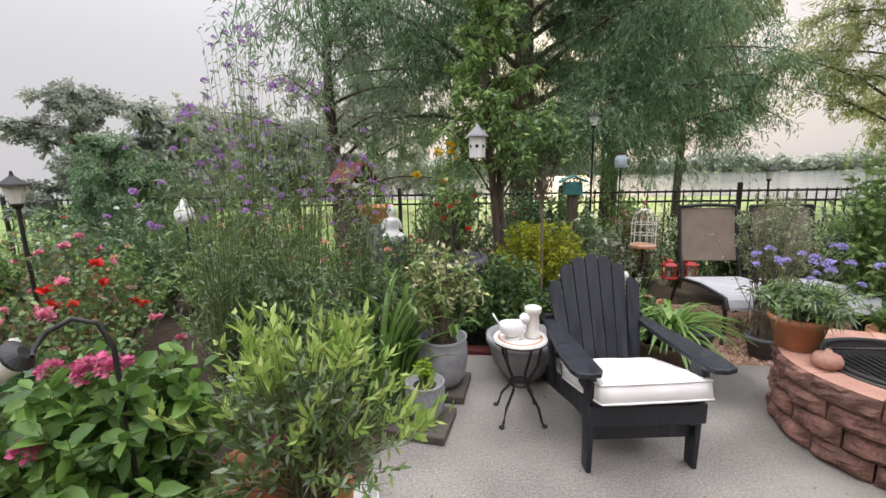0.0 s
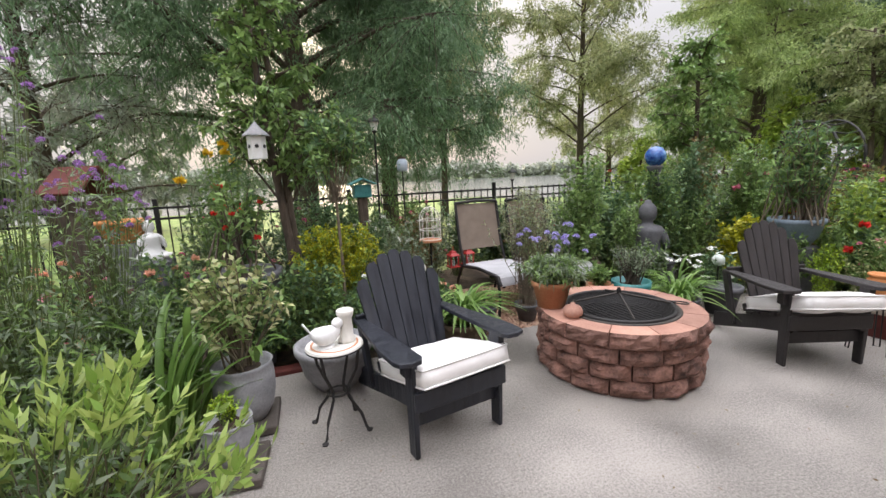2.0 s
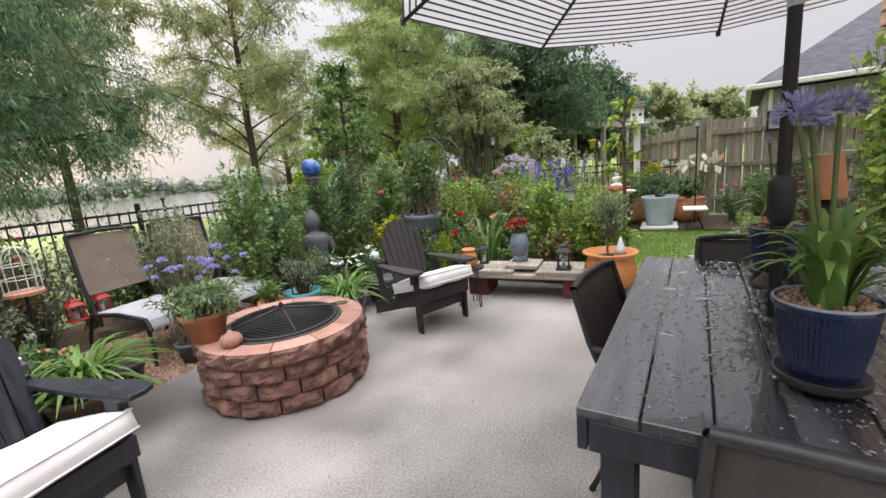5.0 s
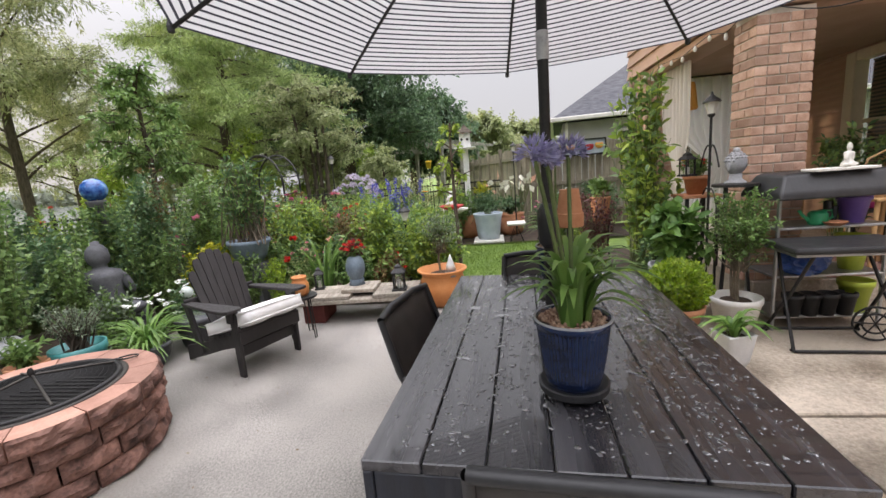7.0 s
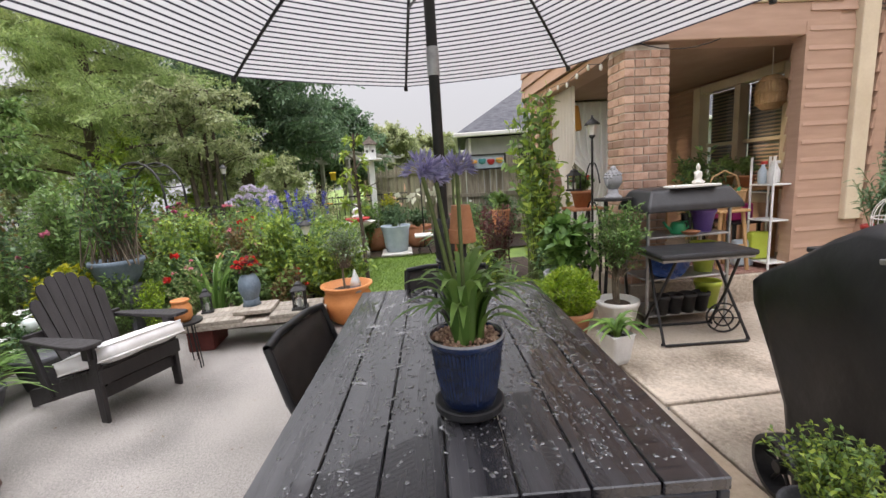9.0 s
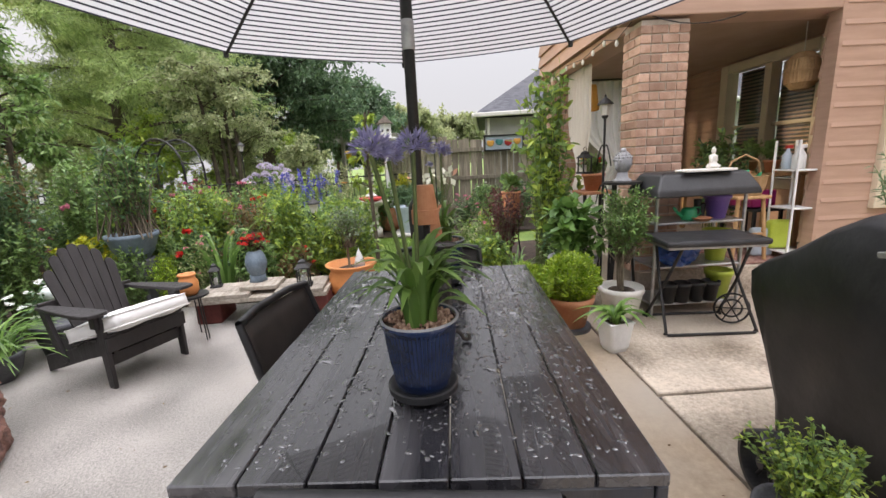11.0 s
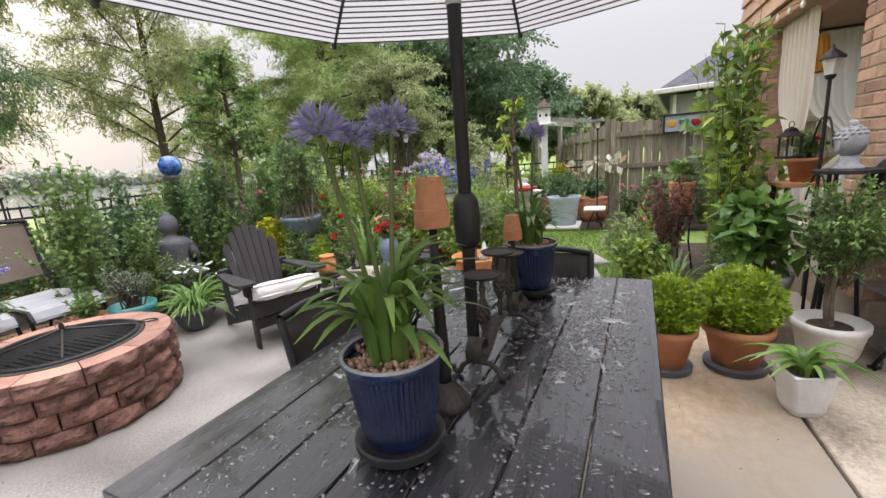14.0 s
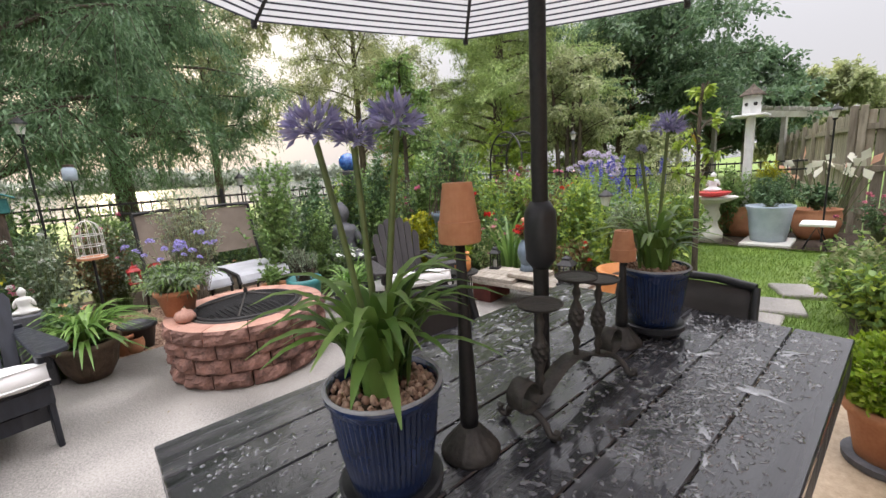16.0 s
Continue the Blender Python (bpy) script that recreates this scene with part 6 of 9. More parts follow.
for i in range(8):
    a0, a1 = radians(3 + 45 * i), radians(48 + 45 * i)
    A_, B_ = np.array([UR * math.cos(a0), UR * math.sin(a0)]), np.array([UR * math.cos(a1), UR * math.sin(a1)])
    nr_, nc_ = 14, 10
    V_, UV_ = [], []
    for j in range(nr_ + 1):
        t = j / nr_
        for k in range(nc_ + 1):
            s_ = k / nc_
            q = (A_ * (1 - s_) + B_ * s_) * t
            sag = 0.045 * t * math.sin(math.pi * s_)
            q = q * (1 - 0.03 * t * math.sin(math.pi * s_))
            z = UTOP - (UTOP - UZ) * (t ** 1.25) - sag * 0.4 + 0.025 * math.sin(math.pi * t)
            V_.append((q[0], q[1], z))
            UV_.append((s_, t * UR * math.cos(radians(22.5)) / 0.0285))
    i_ = np.arange(nc_)[None] + (nc_ + 1) * np.arange(nr_)[:, None]
    F_ = np.stack([i_, i_ + 1, i_ + nc_ + 2, i_ + nc_ + 1], -1).reshape(-1, 4)
    me = arrays_mesh("canvas_panel", V_, [F_])
    lay = me.uv_layers.new(name="UVMap")
    vi = np.zeros(len(me.loops), dtype=np.int32)
    me.loops.foreach_get("vertex_index", vi)
    lay.data.foreach_set("uv", np.array(UV_, dtype=np.float32)[vi].ravel())
    me.polygons.foreach_set("use_smooth", [True] * len(me.polygons))
    child("canvas_panel", me, M["canvas"], um)
    rib = [(t * A_[0], t * A_[1], UTOP - (UTOP - UZ) * t ** 1.25 + 0.025 * math.sin(math.pi * t) - 0.014) for t in np.linspace(0.03, 1.0, 10)]
    rib_ob = wire("rib", rib, 0.008, M["iron"], um, sides=6)
    mid = rib[5]
    wire("strut", [(0.03 * math.cos(a0), 0.03 * math.sin(a0), 2.06), tuple((np.array(mid) + [0.03 * math.cos(a0), 0.03 * math.sin(a0), 2.06]) / 2), mid], 0.006, M["iron"], rib_ob, sides=6)
    part("rib_tip", lathe([(0.012, -0.02), (0.014, 0), (0.008, 0.02)], 10), M["plastic_black"], rib_ob, m=pose(A_[0], A_[1], UZ - 0.006))


# ---- sling dining chairs ----
def sling_chair(label, m, mat):
    ob = thing("dining_chair", label, "chair", m, "sling dining chairs")
    for x in (-0.25, 0.25):
        wire("side_frame", [(x, -0.26, 0.0), (x, -0.25, 0.40), (x, 0.0, 0.42), (x, 0.20, 0.40), (x, 0.30, 0.66), (x * 0.96, 0.36, 0.855)], 0.014, M["plastic_black"], ob)
        wire("rear_leg", [(x, 0.10, 0.40), (x, 0.22, 0.20), (x, 0.30, 0.0)], 0.013, M["plastic_black"], ob)
        wire("arm_rest", [(x, -0.24, 0.40), (x * 1.08, -0.22, 0.60), (x * 1.1, 0.0, 0.63), (x, 0.29, 0.63)], 0.014, M["plastic_black"], ob)
    wire("top_rail", [(-0.24, 0.36, 0.855), (-0.12, 0.375, 0.868), (0.12, 0.375, 0.868), (0.24, 0.36, 0.855)], 0.016, M["plastic_black"], ob)
    n_, k_ = 8, 14
    prof = [(-0.24, 0.405), (0.0, 0.405), (0.18, 0.41), (0.24, 0.48), (0.30, 0.64), (0.355, 0.85)]
    V_ = []
    for j in range(k_ + 1):
        t = j / k_ * 5
        q = min(int(t), 4)
        y = prof[q][0] * (1 - t + q) + prof[q + 1][0] * (t - q)
        z = prof[q][1] * (1 - t + q) + prof[q + 1][1] * (t - q)
        for i in range(n_ + 1):
            u = i / n_ * 2 - 1
            dip = 0.018 * (1 - u * u)
            V_.append((u * 0.245, y + (dip if z > 0.5 else 0), z - (dip if z <= 0.5 else 0)))
    i_ = np.arange(n_)[None] + (n_ + 1) * np.arange(k_)[:, None]
    me_ = arrays_mesh("sling", V_, [np.stack([i_, i_ + 1, i_ + n_ + 2, i_ + n_ + 1], -1).reshape(-1, 4)])
    me_.polygons.foreach_set("use_smooth", [True] * len(me_.polygons))
    s_ = child("sling", me_, mat, ob)
    so = s_.modifiers.new("thick", "SOLIDIFY")
    so.thickness = 0.004
    return ob


sling_chair("dark sling patio chair drawn in at the table side", pose(2.29, -0.42, 0, 0, 0, -11), M["sling_dark"])
sling_chair("dark sling patio chair at the table's far end", pose(2.81, -0.72, 0, 0, 0, -94), M["sling_dark"])
sling_chair("dark sling patio chair at the table's near end", pose(1.665, -0.675, 0, 0, 0, 84), M["sling_dark"])


# ---- loungers on the gravel ----
def lounger(label, m):
    ob = thing("lounge_chair", label, "chair", m, "sling loungers")
    for x in (-0.27, 0.27):
        wire("back_post", [(x, 0.10, 0.36), (x, 0.20, 0.62), (x, 0.28, 1.06)], 0.017, M["iron"], ob)
        wire("side_rail", [(x, -0.62, 0.30), (x, -0.58, 0.38), (x, -0.2, 0.40), (x, 0.12, 0.37), (x, 0.3, 0.34)], 0.018, M["iron"], ob)
        wire("leg", [(x, -0.56, 0.38), (x, -0.60, 0.20), (x, -0.58, -0.02)], 0.015, M["iron"], ob)
        wire("leg", [(x, 0.16, 0.37), (x, 0.26, 0.2), (x, 0.34, -0.02)], 0.015, M["iron"], ob)
    wire("top_bar", [(-0.27, 0.28, 1.06), (0, 0.29, 1.075), (0.27, 0.28, 1.06)], 0.017, M["iron"], ob)
    part("back_sling", block(0.53, 0.012, 0.52, (0, 0.24, 0.79), 0.005, turn(-12)), M["sling"], ob, "taupe mesh sling")
    b_ = bmesh.new()
    ys = [(-0.63, 0.31), (-0.60, 0.37), (-0.54, 0.395), (-0.2, 0.41), (0.12, 0.385)]
    lo = [[b_.verts.new((x, y, z - 0.012)) for x in (-0.26, 0.26)] for y, z in ys]
    hi = [[b_.verts.new((x, y, z + 0.006)) for x in (-0.26, 0.26)] for y, z in ys]
    for q in range(len(ys) - 1):
        b_.faces.new((hi[q][0], hi[q][1], hi[q + 1][1], hi[q + 1][0]))
        b_.faces.new((lo[q][1], lo[q][0], lo[q + 1][0], lo[q + 1][1]))
        for s_ in (0, 1):
            b_.faces.new((lo[q][s_], hi[q][s_], hi[q + 1][s_], lo[q + 1][s_]))
    part("seat_sling", b_, M["sling_grey"], ob, "grey wet seat sling")
    return ob


lounger("sling lounger with taupe back and wet grey seat on gravel", pose(2.40, 3.86, 0, 0, 0, 4))
lounger("lounge chair with taupe mesh back, beside its twin", pose(3.02, 3.82, 0, 0, 0, 2))


# ---- things by the porch ----
def covered_grill():
    ob = thing("covered_grill", "barbecue grill under a fitted black fabric cover", "grill", (1.93, -2.36, 0, 0, 0, -10))
    b_ = bmesh.new()
    prof = [(-0.50, 0.88), (-0.40, 0.97), (-0.25, 1.08), (-0.10, 1.145), (0.02, 1.15), (0.14, 1.09), (0.32, 0.98), (0.48, 0.89), (0.54, 0.85)]
    rings = []
    for y, f in ((-0.30, 0.955), (-0.27, 0.985), (-0.18, 1.0), (0.0, 1.012), (0.18, 1.0), (0.27, 0.985), (0.30, 0.955)):
        rings.append([b_.verts.new((x + 0.006 * math.sin(9 * x + y * 20), y + 0.008 * math.sin(14 * x), z * f + 0.004 * math.sin(23 * x + 9 * y))) for x, z in prof])
    for r0, r1 in zip(rings, rings[1:]):
        for q in range(len(prof) - 1):
            b_.faces.new((r0[q], r0[q + 1], r1[q + 1], r1[q]))
    outline = [r[0] for r in rings] + rings[-1][1:-1] + [r[-1] for r in rings[::-1]] + rings[0][1:-1][::-1]
    prev = outline
    for z, sc in ((0.7, 0.95), (0.5, 0.78), (0.3, 0.57), (0.15, 0.49)):
        cur = []
        for q, v in enumerate(outline):
            w_ = 1 + 0.018 * math.sin(q * 2.3 + z * 9)
            cur.append(b_.verts.new((v.co.x * sc * w_, v.co.y * (0.9 + 0.1 * sc) * w_, z + 0.01 * math.sin(q))))
        for q in range(len(outline)):
            b_.faces.new((prev[q], prev[(q + 1) % len(outline)], cur[(q + 1) % len(outline)], cur[q]))
        prev = cur
    bmesh.ops.recalc_face_normals(b_, faces=b_.faces)
    c_ = part("cover", b_, M["cover"], ob, smooth=True)
    part("handle_strap", block(0.10, 0.012, 0.02, (-0.12, 0.305, 1.04), 0.004, turn(0, 12, 0)), M["steel"], ob)
    for y in (-0.2, 0.2):
        part("leg", block(0.05, 0.05, 0.3, (0.20, y, 0.15), 0.006), M["iron"], ob)
    for y in (-0.30, 0.40):
        wheel = part("wheel", lathe([(0.108, -0.045), (0.126, -0.045), (0.13, -0.03), (0.13, 0.03), (0.126, 0.045), (0.108, 0.045), (0.106, 0), (0.108, -0.045)], 36, caps=False), M["plastic_black"], ob, m=pose(0.13, y, 0.13, 90, 0, 0))
        for k in range(6):
            a_ = 2 * math.pi * k / 6
            wire("spoke", [(0, 0, 0), (0.05 * math.cos(a_), 0.05 * math.sin(a_), 0), (0.108 * math.cos(a_), 0.108 * math.sin(a_), 0)], 0.008, M["plastic_black"], wheel)
        part("hub_cap", lathe([(0.025, -0.03), (0.03, 0), (0.025, 0.03), (0.001, 0.032)], 14), M["plastic_black"], wheel)
    return ob


covered_grill()

rack = thing("metal_rack", "low steel shelf rack under the porch column, half full", "rack", (4.14, -2.88, 0, 0, 0, 90))
for x in (-0.36, 0.36):
    for y in (-0.17, 0.17):
        wire("post", [(x, y, 0.0), (x, y, 0.5), (x, y, 1.02)], 0.014, M["steel"], rack)
for z in (0.10, 0.42, 0.78):
    part("shelf", block(0.74, 0.36, 0.018, (0, 0, z), 0.004), M["steel"], rack)
tr = thing("planter_tray", "upturned long black plastic tray on top of the rack", "tray", (4.12, -2.88, 1.0, 0, 0, 90))
b = bmesh.new()
rings = [[b.verts.new((sx * a, sy * d, z)) for sx, sy in ((-1, -1), (1, -1), (1, 1), (-1, 1))] for a, d, z in ((0.42, 0.25, 0.0), (0.41, 0.24, 0.05), (0.35, 0.17, 0.17), (0.32, 0.14, 0.185))]
for r0, r1 in zip(rings, rings[1:]):
    for q in range(4):
        b.faces.new((r0[q], r0[(q + 1) % 4], r1[(q + 1) % 4], r1[q]))
b.faces.new(rings[-1]), b.faces.new(rings[0][::-1])
bmesh.ops.bevel(b, geom=list(b.edges), offset=0.014, segments=2, affect="EDGES", profile=0.5)
part("body", b, M["plastic_black"], tr, smooth=False)
tile = thing("stone_tile", "pale flat tile on the tray", "tile", (3.98, -2.90, 1.186, 0, 0, 90))
part("slab", block(0.40, 0.16, 0.018, (0, 0, 0.009), 0.003), M["off_white"], tile)


def small_statue(label, at, h, mat, yaw=0, seated=True, name="statue"):
    """A seated figure as one plain mesh."""
    b_ = bmesh.new()
    lathe([(h * 0.30, 0), (h * 0.34, h * 0.06), (h * 0.31, h * 0.16), (h * 0.20, h * 0.24), (h * 0.19, h * 0.36), (h * 0.235, h * 0.52), (h * 0.20, h * 0.60), (h * 0.085, h * 0.64), (h * 0.075, h * 0.68), (h * 0.115, h * 0.72), (h * 0.13, h * 0.80), (h * 0.115, h * 0.88), (h * 0.075, h * 0.935), (h * 0.05, h * 0.95), (h * 0.045, h * 0.985), (h * 0.002, h)], 20, b_, squash=0.72)
    for s_ in (-1, 1):
        g_ = bmesh.ops.create_uvsphere(b_, u_segments=10, v_segments=8, radius=1)
        bmesh.ops.transform(b_, matrix=Matrix.Translation((s_ * h * 0.24, -h * 0.02, h * 0.42)) @ turn(0, s_ * -18, 0).to_4x4() @ Matrix.Diagonal((h * 0.06, h * 0.07, h * 0.17, 1)), verts=g_["verts"])
        g_ = bmesh.ops.create_uvsphere(b_, u_segments=10, v_segments=8, radius=1)
        bmesh.ops.transform(b_, matrix=Matrix.Translation((s_ * h * 0.20, -h * 0.12, h * 0.09)) @ Matrix.Diagonal((h * 0.20, h * 0.12, h * 0.08, 1)), verts=g_["verts"])
    me_ = bpy.data.meshes.new(name)
    b_.to_mesh(me_)
    b_.free()
    me_.polygons.foreach_set("use_smooth", [True] * len(me_.polygons))
    me_.materials.append(mat)
    ob = new(name, me_)
    ob.matrix_basis = pose(*at, 0, 0, yaw)
    return tagged(ob, label, "statue")


small_statue("small white seated stone figure on the tile", (4.02, -2.98, 1.204), 0.17, M["off_white"], -60)
small_statue("grey seated stone statue among the flowers", (4.06, 3.26, 0.28), 0.74, M["stone_dark"], -40)
small_statue("white seated figure in the red birdbath dish", (8.92, 0.41, 0.74), 0.30, M["white"], -80)
small_statue("small pale stone figure beside the daylilies", (1.24, 2.76, 0.53), 0.19, M["off_white"], -10)
small_statue("white kneeling garden figure with bowed head", (-0.70, 3.72, 0.80), 0.34, M["white"], 30)


def bust(label, at, h, mat, yaw):
    """A stone head on a short neck, with brow, nose, chin, ears and a curled cap of hair, as one plain mesh."""
    b_ = bmesh.new()
    lathe([(h * 0.26, 0), (h * 0.27, h * 0.05), (h * 0.17, h * 0.12), (h * 0.15, h * 0.28)], 20, b_)
    g_ = bmesh.ops.create_uvsphere(b_, u_segments=28, v_segments=20, radius=1)
    for v in g_["verts"]:
        x, y, z = v.co
        w = 1 - 0.32 * max(0, -z) ** 1.5
        front = max(0.0, -y)
        nose = 0.09 * math.exp(-(x / 0.14) ** 2 - ((z + 0.12) / 0.22) ** 2) * (front > 0.5)
        eye = 0.05 * (math.exp(-((abs(x) - 0.36) / 0.16) ** 2 - ((z - 0.05) / 0.09) ** 2)) * (front > 0.4)
        lip = 0.04 * math.exp(-(x / 0.22) ** 2 - ((z + 0.50) / 0.07) ** 2) * (front > 0.4)
        v.co = Vector((x * w * h * 0.25, (y * w - nose + eye - lip) * h * 0.28, h * 0.54 + z * h * 0.34))
    for s_ in (-1, 1):
        e_ = bmesh.ops.create_uvsphere(b_, u_segments=8, v_segments=6, radius=1)
        bmesh.ops.transform(b_, matrix=Matrix.Translation((s_ * h * 0.25, 0, h * 0.48)) @ Matrix.Diagonal((h * 0.03, h * 0.05, h * 0.13, 1)), verts=e_["verts"])
    for ring_ in range(5):
        el = 0.30 + 0.27 * ring_
        n_ = max(4, int(15 * math.cos(el)))
        for k in range(n_):
            a_ = 2 * math.pi * (k + 0.5 * (ring_ % 2)) / n_
            if math.sin(a_) < -0.45 and ring_ < 1:
                continue
            e_ = bmesh.ops.create_icosphere(b_, subdivisions=1, radius=h * 0.045)
            bmesh.ops.translate(b_, verts=e_["verts"], vec=(h * 0.25 * math.cos(el) * math.cos(a_), h * 0.28 * math.cos(el) * math.sin(a_), h * 0.54 + h * 0.34 * math.sin(el)))
    e_ = bmesh.ops.create_uvsphere(b_, u_segments=12, v_segments=8, radius=h * 0.095)
    bmesh.ops.translate(b_, verts=e_["verts"], vec=(0, 0, h * 0.91))
    me_ = bpy.data.meshes.new("bust")
    b_.to_mesh(me_)
    b_.free()
    me_.polygons.foreach_set("use_smooth", [True] * len(me_.polygons))
    me_.materials.append(mat)
    ob = new("bust", me_)
    ob.matrix_basis = pose(*at, 0, 0, yaw)
    return tagged(ob, label, "statue")


ped = thing("plant_stool", "dark plant stool behind the potted shrubs", "stool", (4.25, -2.36, 0))
part("seat", lathe([(0.001, 1.10), (0.16, 1.10), (0.16, 1.12), (0.001, 1.12)], 20), M["iron"], ped)
for k in range(3):
    wire("leg", [(0.12 * math.cos(2.1 * k), 0.12 * math.sin(2.1 * k), 1.10), (0.10 * math.cos(2.1 * k), 0.10 * math.sin(2.1 * k), 0.5), (0.15 * math.cos(2.1 * k), 0.15 * math.sin(2.1 * k), 0.0)], 0.012, M["iron"], ped)
bust("grey stone head ornament with a topknot", (4.25, -2.36, 1.12), 0.28, M["stone_grey"], -70)


def tub(name, label, at, r, h, mat, category="bucket", kind_="plain"):
    ob = thing(name, label, category, at)
    pot_parts(ob, kind_, r, h, mat, 24, soil=False)
    return ob


tub("bucket", "purple plastic bucket on the rack shelf", (4.10, -3.10, 0.789), 0.095, 0.20, M["purple_plastic"])
tub("bucket", "lime-green plastic tub on the middle shelf", (4.10, -3.12, 0.43), 0.10, 0.26, M["lime_plastic"])
tub("bucket", "lime-green plastic tub on the lower shelf", (4.06, -3.14, 0.11), 0.10, 0.24, M["lime_plastic"])
wc = thing("watering_can", "small green plastic watering can on the rack", "watering can", (4.06, -2.84, 0.789))
part("body", lathe([(0.055, 0), (0.062, 0.02), (0.06, 0.08), (0.045, 0.10), (0.001, 0.10)], 20), M["green_plastic"], wc, smooth=True)
wire("handle", [(0.0, -0.05, 0.02), (0, -0.10, 0.05), (0, -0.09, 0.10), (0, -0.03, 0.10)], 0.008, M["green_plastic"], wc)
wire("spout", [(0, 0.05, 0.03), (0, 0.10, 0.07), (0, 0.13, 0.11)], [0.014, 0.011, 0.012], M["green_plastic"], wc)
for y, h_ in ((-2.96, 0.16), (-3.0, 0.12)):
    tub("bottle", "dark bottle standing on the rack", (4.14, y, 0.789), 0.03, h_, M["plastic_black"], "bottle", "tall")
tub("saucer", "stack of terracotta saucers on the rack", (3.98, -2.9, 0.789), 0.07, 0.03, M["terracotta"], "saucer", "bowl")
for k, y in enumerate((-2.66, -2.78, -2.90, -3.02)):
    tub("nursery_pot", "black plastic nursery pot stored under the rack", (3.98, y, 0.11), 0.065, 0.17, M["plastic_black"], "pot")
bag = thing("plastic_bag", "crumpled blue plastic bag stuffed on the shelf", "bag", (4.0, -2.72, 0.43))
b = bmesh.new()
bmesh.ops.create_icosphere(b, subdivisions=4, radius=1)
for v in b.verts:
    k = 1 + 0.18 * noise.noise(v.co * 2.3) + 0.10 * noise.noise(v.co * 6)
    v.co = Vector((v.co.x * 0.13 * k, v.co.y * 0.17 * k, 0.115 + v.co.z * 0.13 * k))
    v.co.z = max(v.co.z, 0.002)
part("body", b, M["blue_plastic"], bag)

ft = thing("folding_table", "black folding table with crossed wire legs", "table", (3.74, -2.76, 0, 0, 0, 86))
part("top", block(0.74, 0.42, 0.045, (0, 0, 0.70), 0.018, segs=2), M["plastic_black"], ft)
part("frame", block(0.70, 0.38, 0.02, (0, 0, 0.668), 0.004), M["steel"], ft)
for x in (-0.30, 0.30):
    wire("leg", [(x * 0.9, -0.17, 0.66), (x, 0.0, 0.34), (x * 1.1, 0.20, 0.012), (x * 1.1, 0.17, 0.010)], 0.011, M["iron"], ft)
    wire("leg", [(x * 0.8, 0.17, 0.66), (x * 0.9, 0.0, 0.34), (x, -0.22, 0.012), (x, -0.19, 0.010)], 0.011, M["iron"], ft)
for y in (-0.22, 0.20):
    wire("foot_bar", [(-0.32, y, 0.012), (0, y, 0.012), (0.32, y, 0.012)], 0.011, M["iron"], ft)
sw = thing("scroll_ornament", "black iron scroll wheel leaning under the table", "ornament", (3.72, -3.02, 0.0, 0, 0, 70))
for r_ in (0.12, 0.07):
    wire("ring", [(r_ * math.cos(a), 0, 0.13 + r_ * math.sin(a)) for a in np.linspace(0, 6.28, 24)], 0.008, M["iron"], sw)
for k in range(6):
    a = k * 1.047
    wire("spoke", [(0, 0, 0.13), (0.06 * math.cos(a), 0, 0.13 + 0.06 * math.sin(a)), (0.12 * math.cos(a), 0, 0.13 + 0.12 * math.sin(a))], 0.005, M["iron"], sw)

# inside the porch
rug = thing("rug", "red patterned rug on the porch floor", "rug", (4.85, -3.75, 0.27))
part("cloth", block(0.9, 1.1, 0.012, (0, 0, 0.008), 0.003), M["rug"], rug)
stl = thing("wooden_stool", "honey-coloured wooden stool carrying a basket", "stool", (4.66, -3.74, 0.284))
part("seat", block(0.34, 0.34, 0.03, (0, 0, 0.60), 0.008), M["wood"], stl)
for sx in (-1, 1):
    for sy in (-1, 1):
        wire("leg", [(sx * 0.12, sy * 0.12, 0.59), (sx * 0.14, sy * 0.14, 0.3), (sx * 0.16, sy * 0.16, 0.0)], 0.018, M["wood"], stl)
    wire("stretcher", [(sx * 0.14, -0.14, 0.25), (sx * 0.14, 0, 0.25), (sx * 0.14, 0.14, 0.25)], 0.012, M["wood"], stl)
bk = thing("basket", "round wicker basket heaped with garden odds and ends", "basket", (4.66, -3.74, 0.90))
part("body", lathe([(0.15, 0), (0.18, 0.08), (0.19, 0.17), (0.20, 0.18), (0.185, 0.185), (0.17, 0.12), (0.001, 0.11)], 28, flutes=28, depth=0.006, flute_z=(0.02, 0.16)), M["wicker"], bk)
wire("handle", [(0, -0.18, 0.16), (0, -0.13, 0.32), (0, 0, 0.38), (0, 0.13, 0.32), (0, 0.18, 0.16)], 0.01, M["wicker"], bk)
r_ = random.Random(8)
for k in range(9):
    a, q = r_.uniform(0, 6.28), r_.uniform(0.02, 0.13)
    part("tool", lathe([(0.018, 0), (0.022, 0.05), (0.014, 0.13), (0.004, 0.15)], 10), r_.choice([M["green_plastic"], M["red"], M["off_white"], M["blue_plastic"], M["terracotta"]]), bk, m=pose(q * math.cos(a), q * math.sin(a), 0.10, r_.uniform(-40, 40), r_.uniform(-40, 40), 0))
ws = thing("wire_shelf", "slim white metal shelf with spray bottles and bags", "shelf", (4.54, -4.14, 0.27))
for sx in (-0.13, 0.13):
    for sy in (-0.10, 0.10):
        wire("post", [(sx, sy, 0), (sx, sy, 0.5), (sx, sy, 1.12)], 0.011, M["white"], ws)
for z in (0.08, 0.50, 0.85):
    part("shelf", block(0.28, 0.22, 0.015, (0, 0, z), 0.003), M["white"], ws)
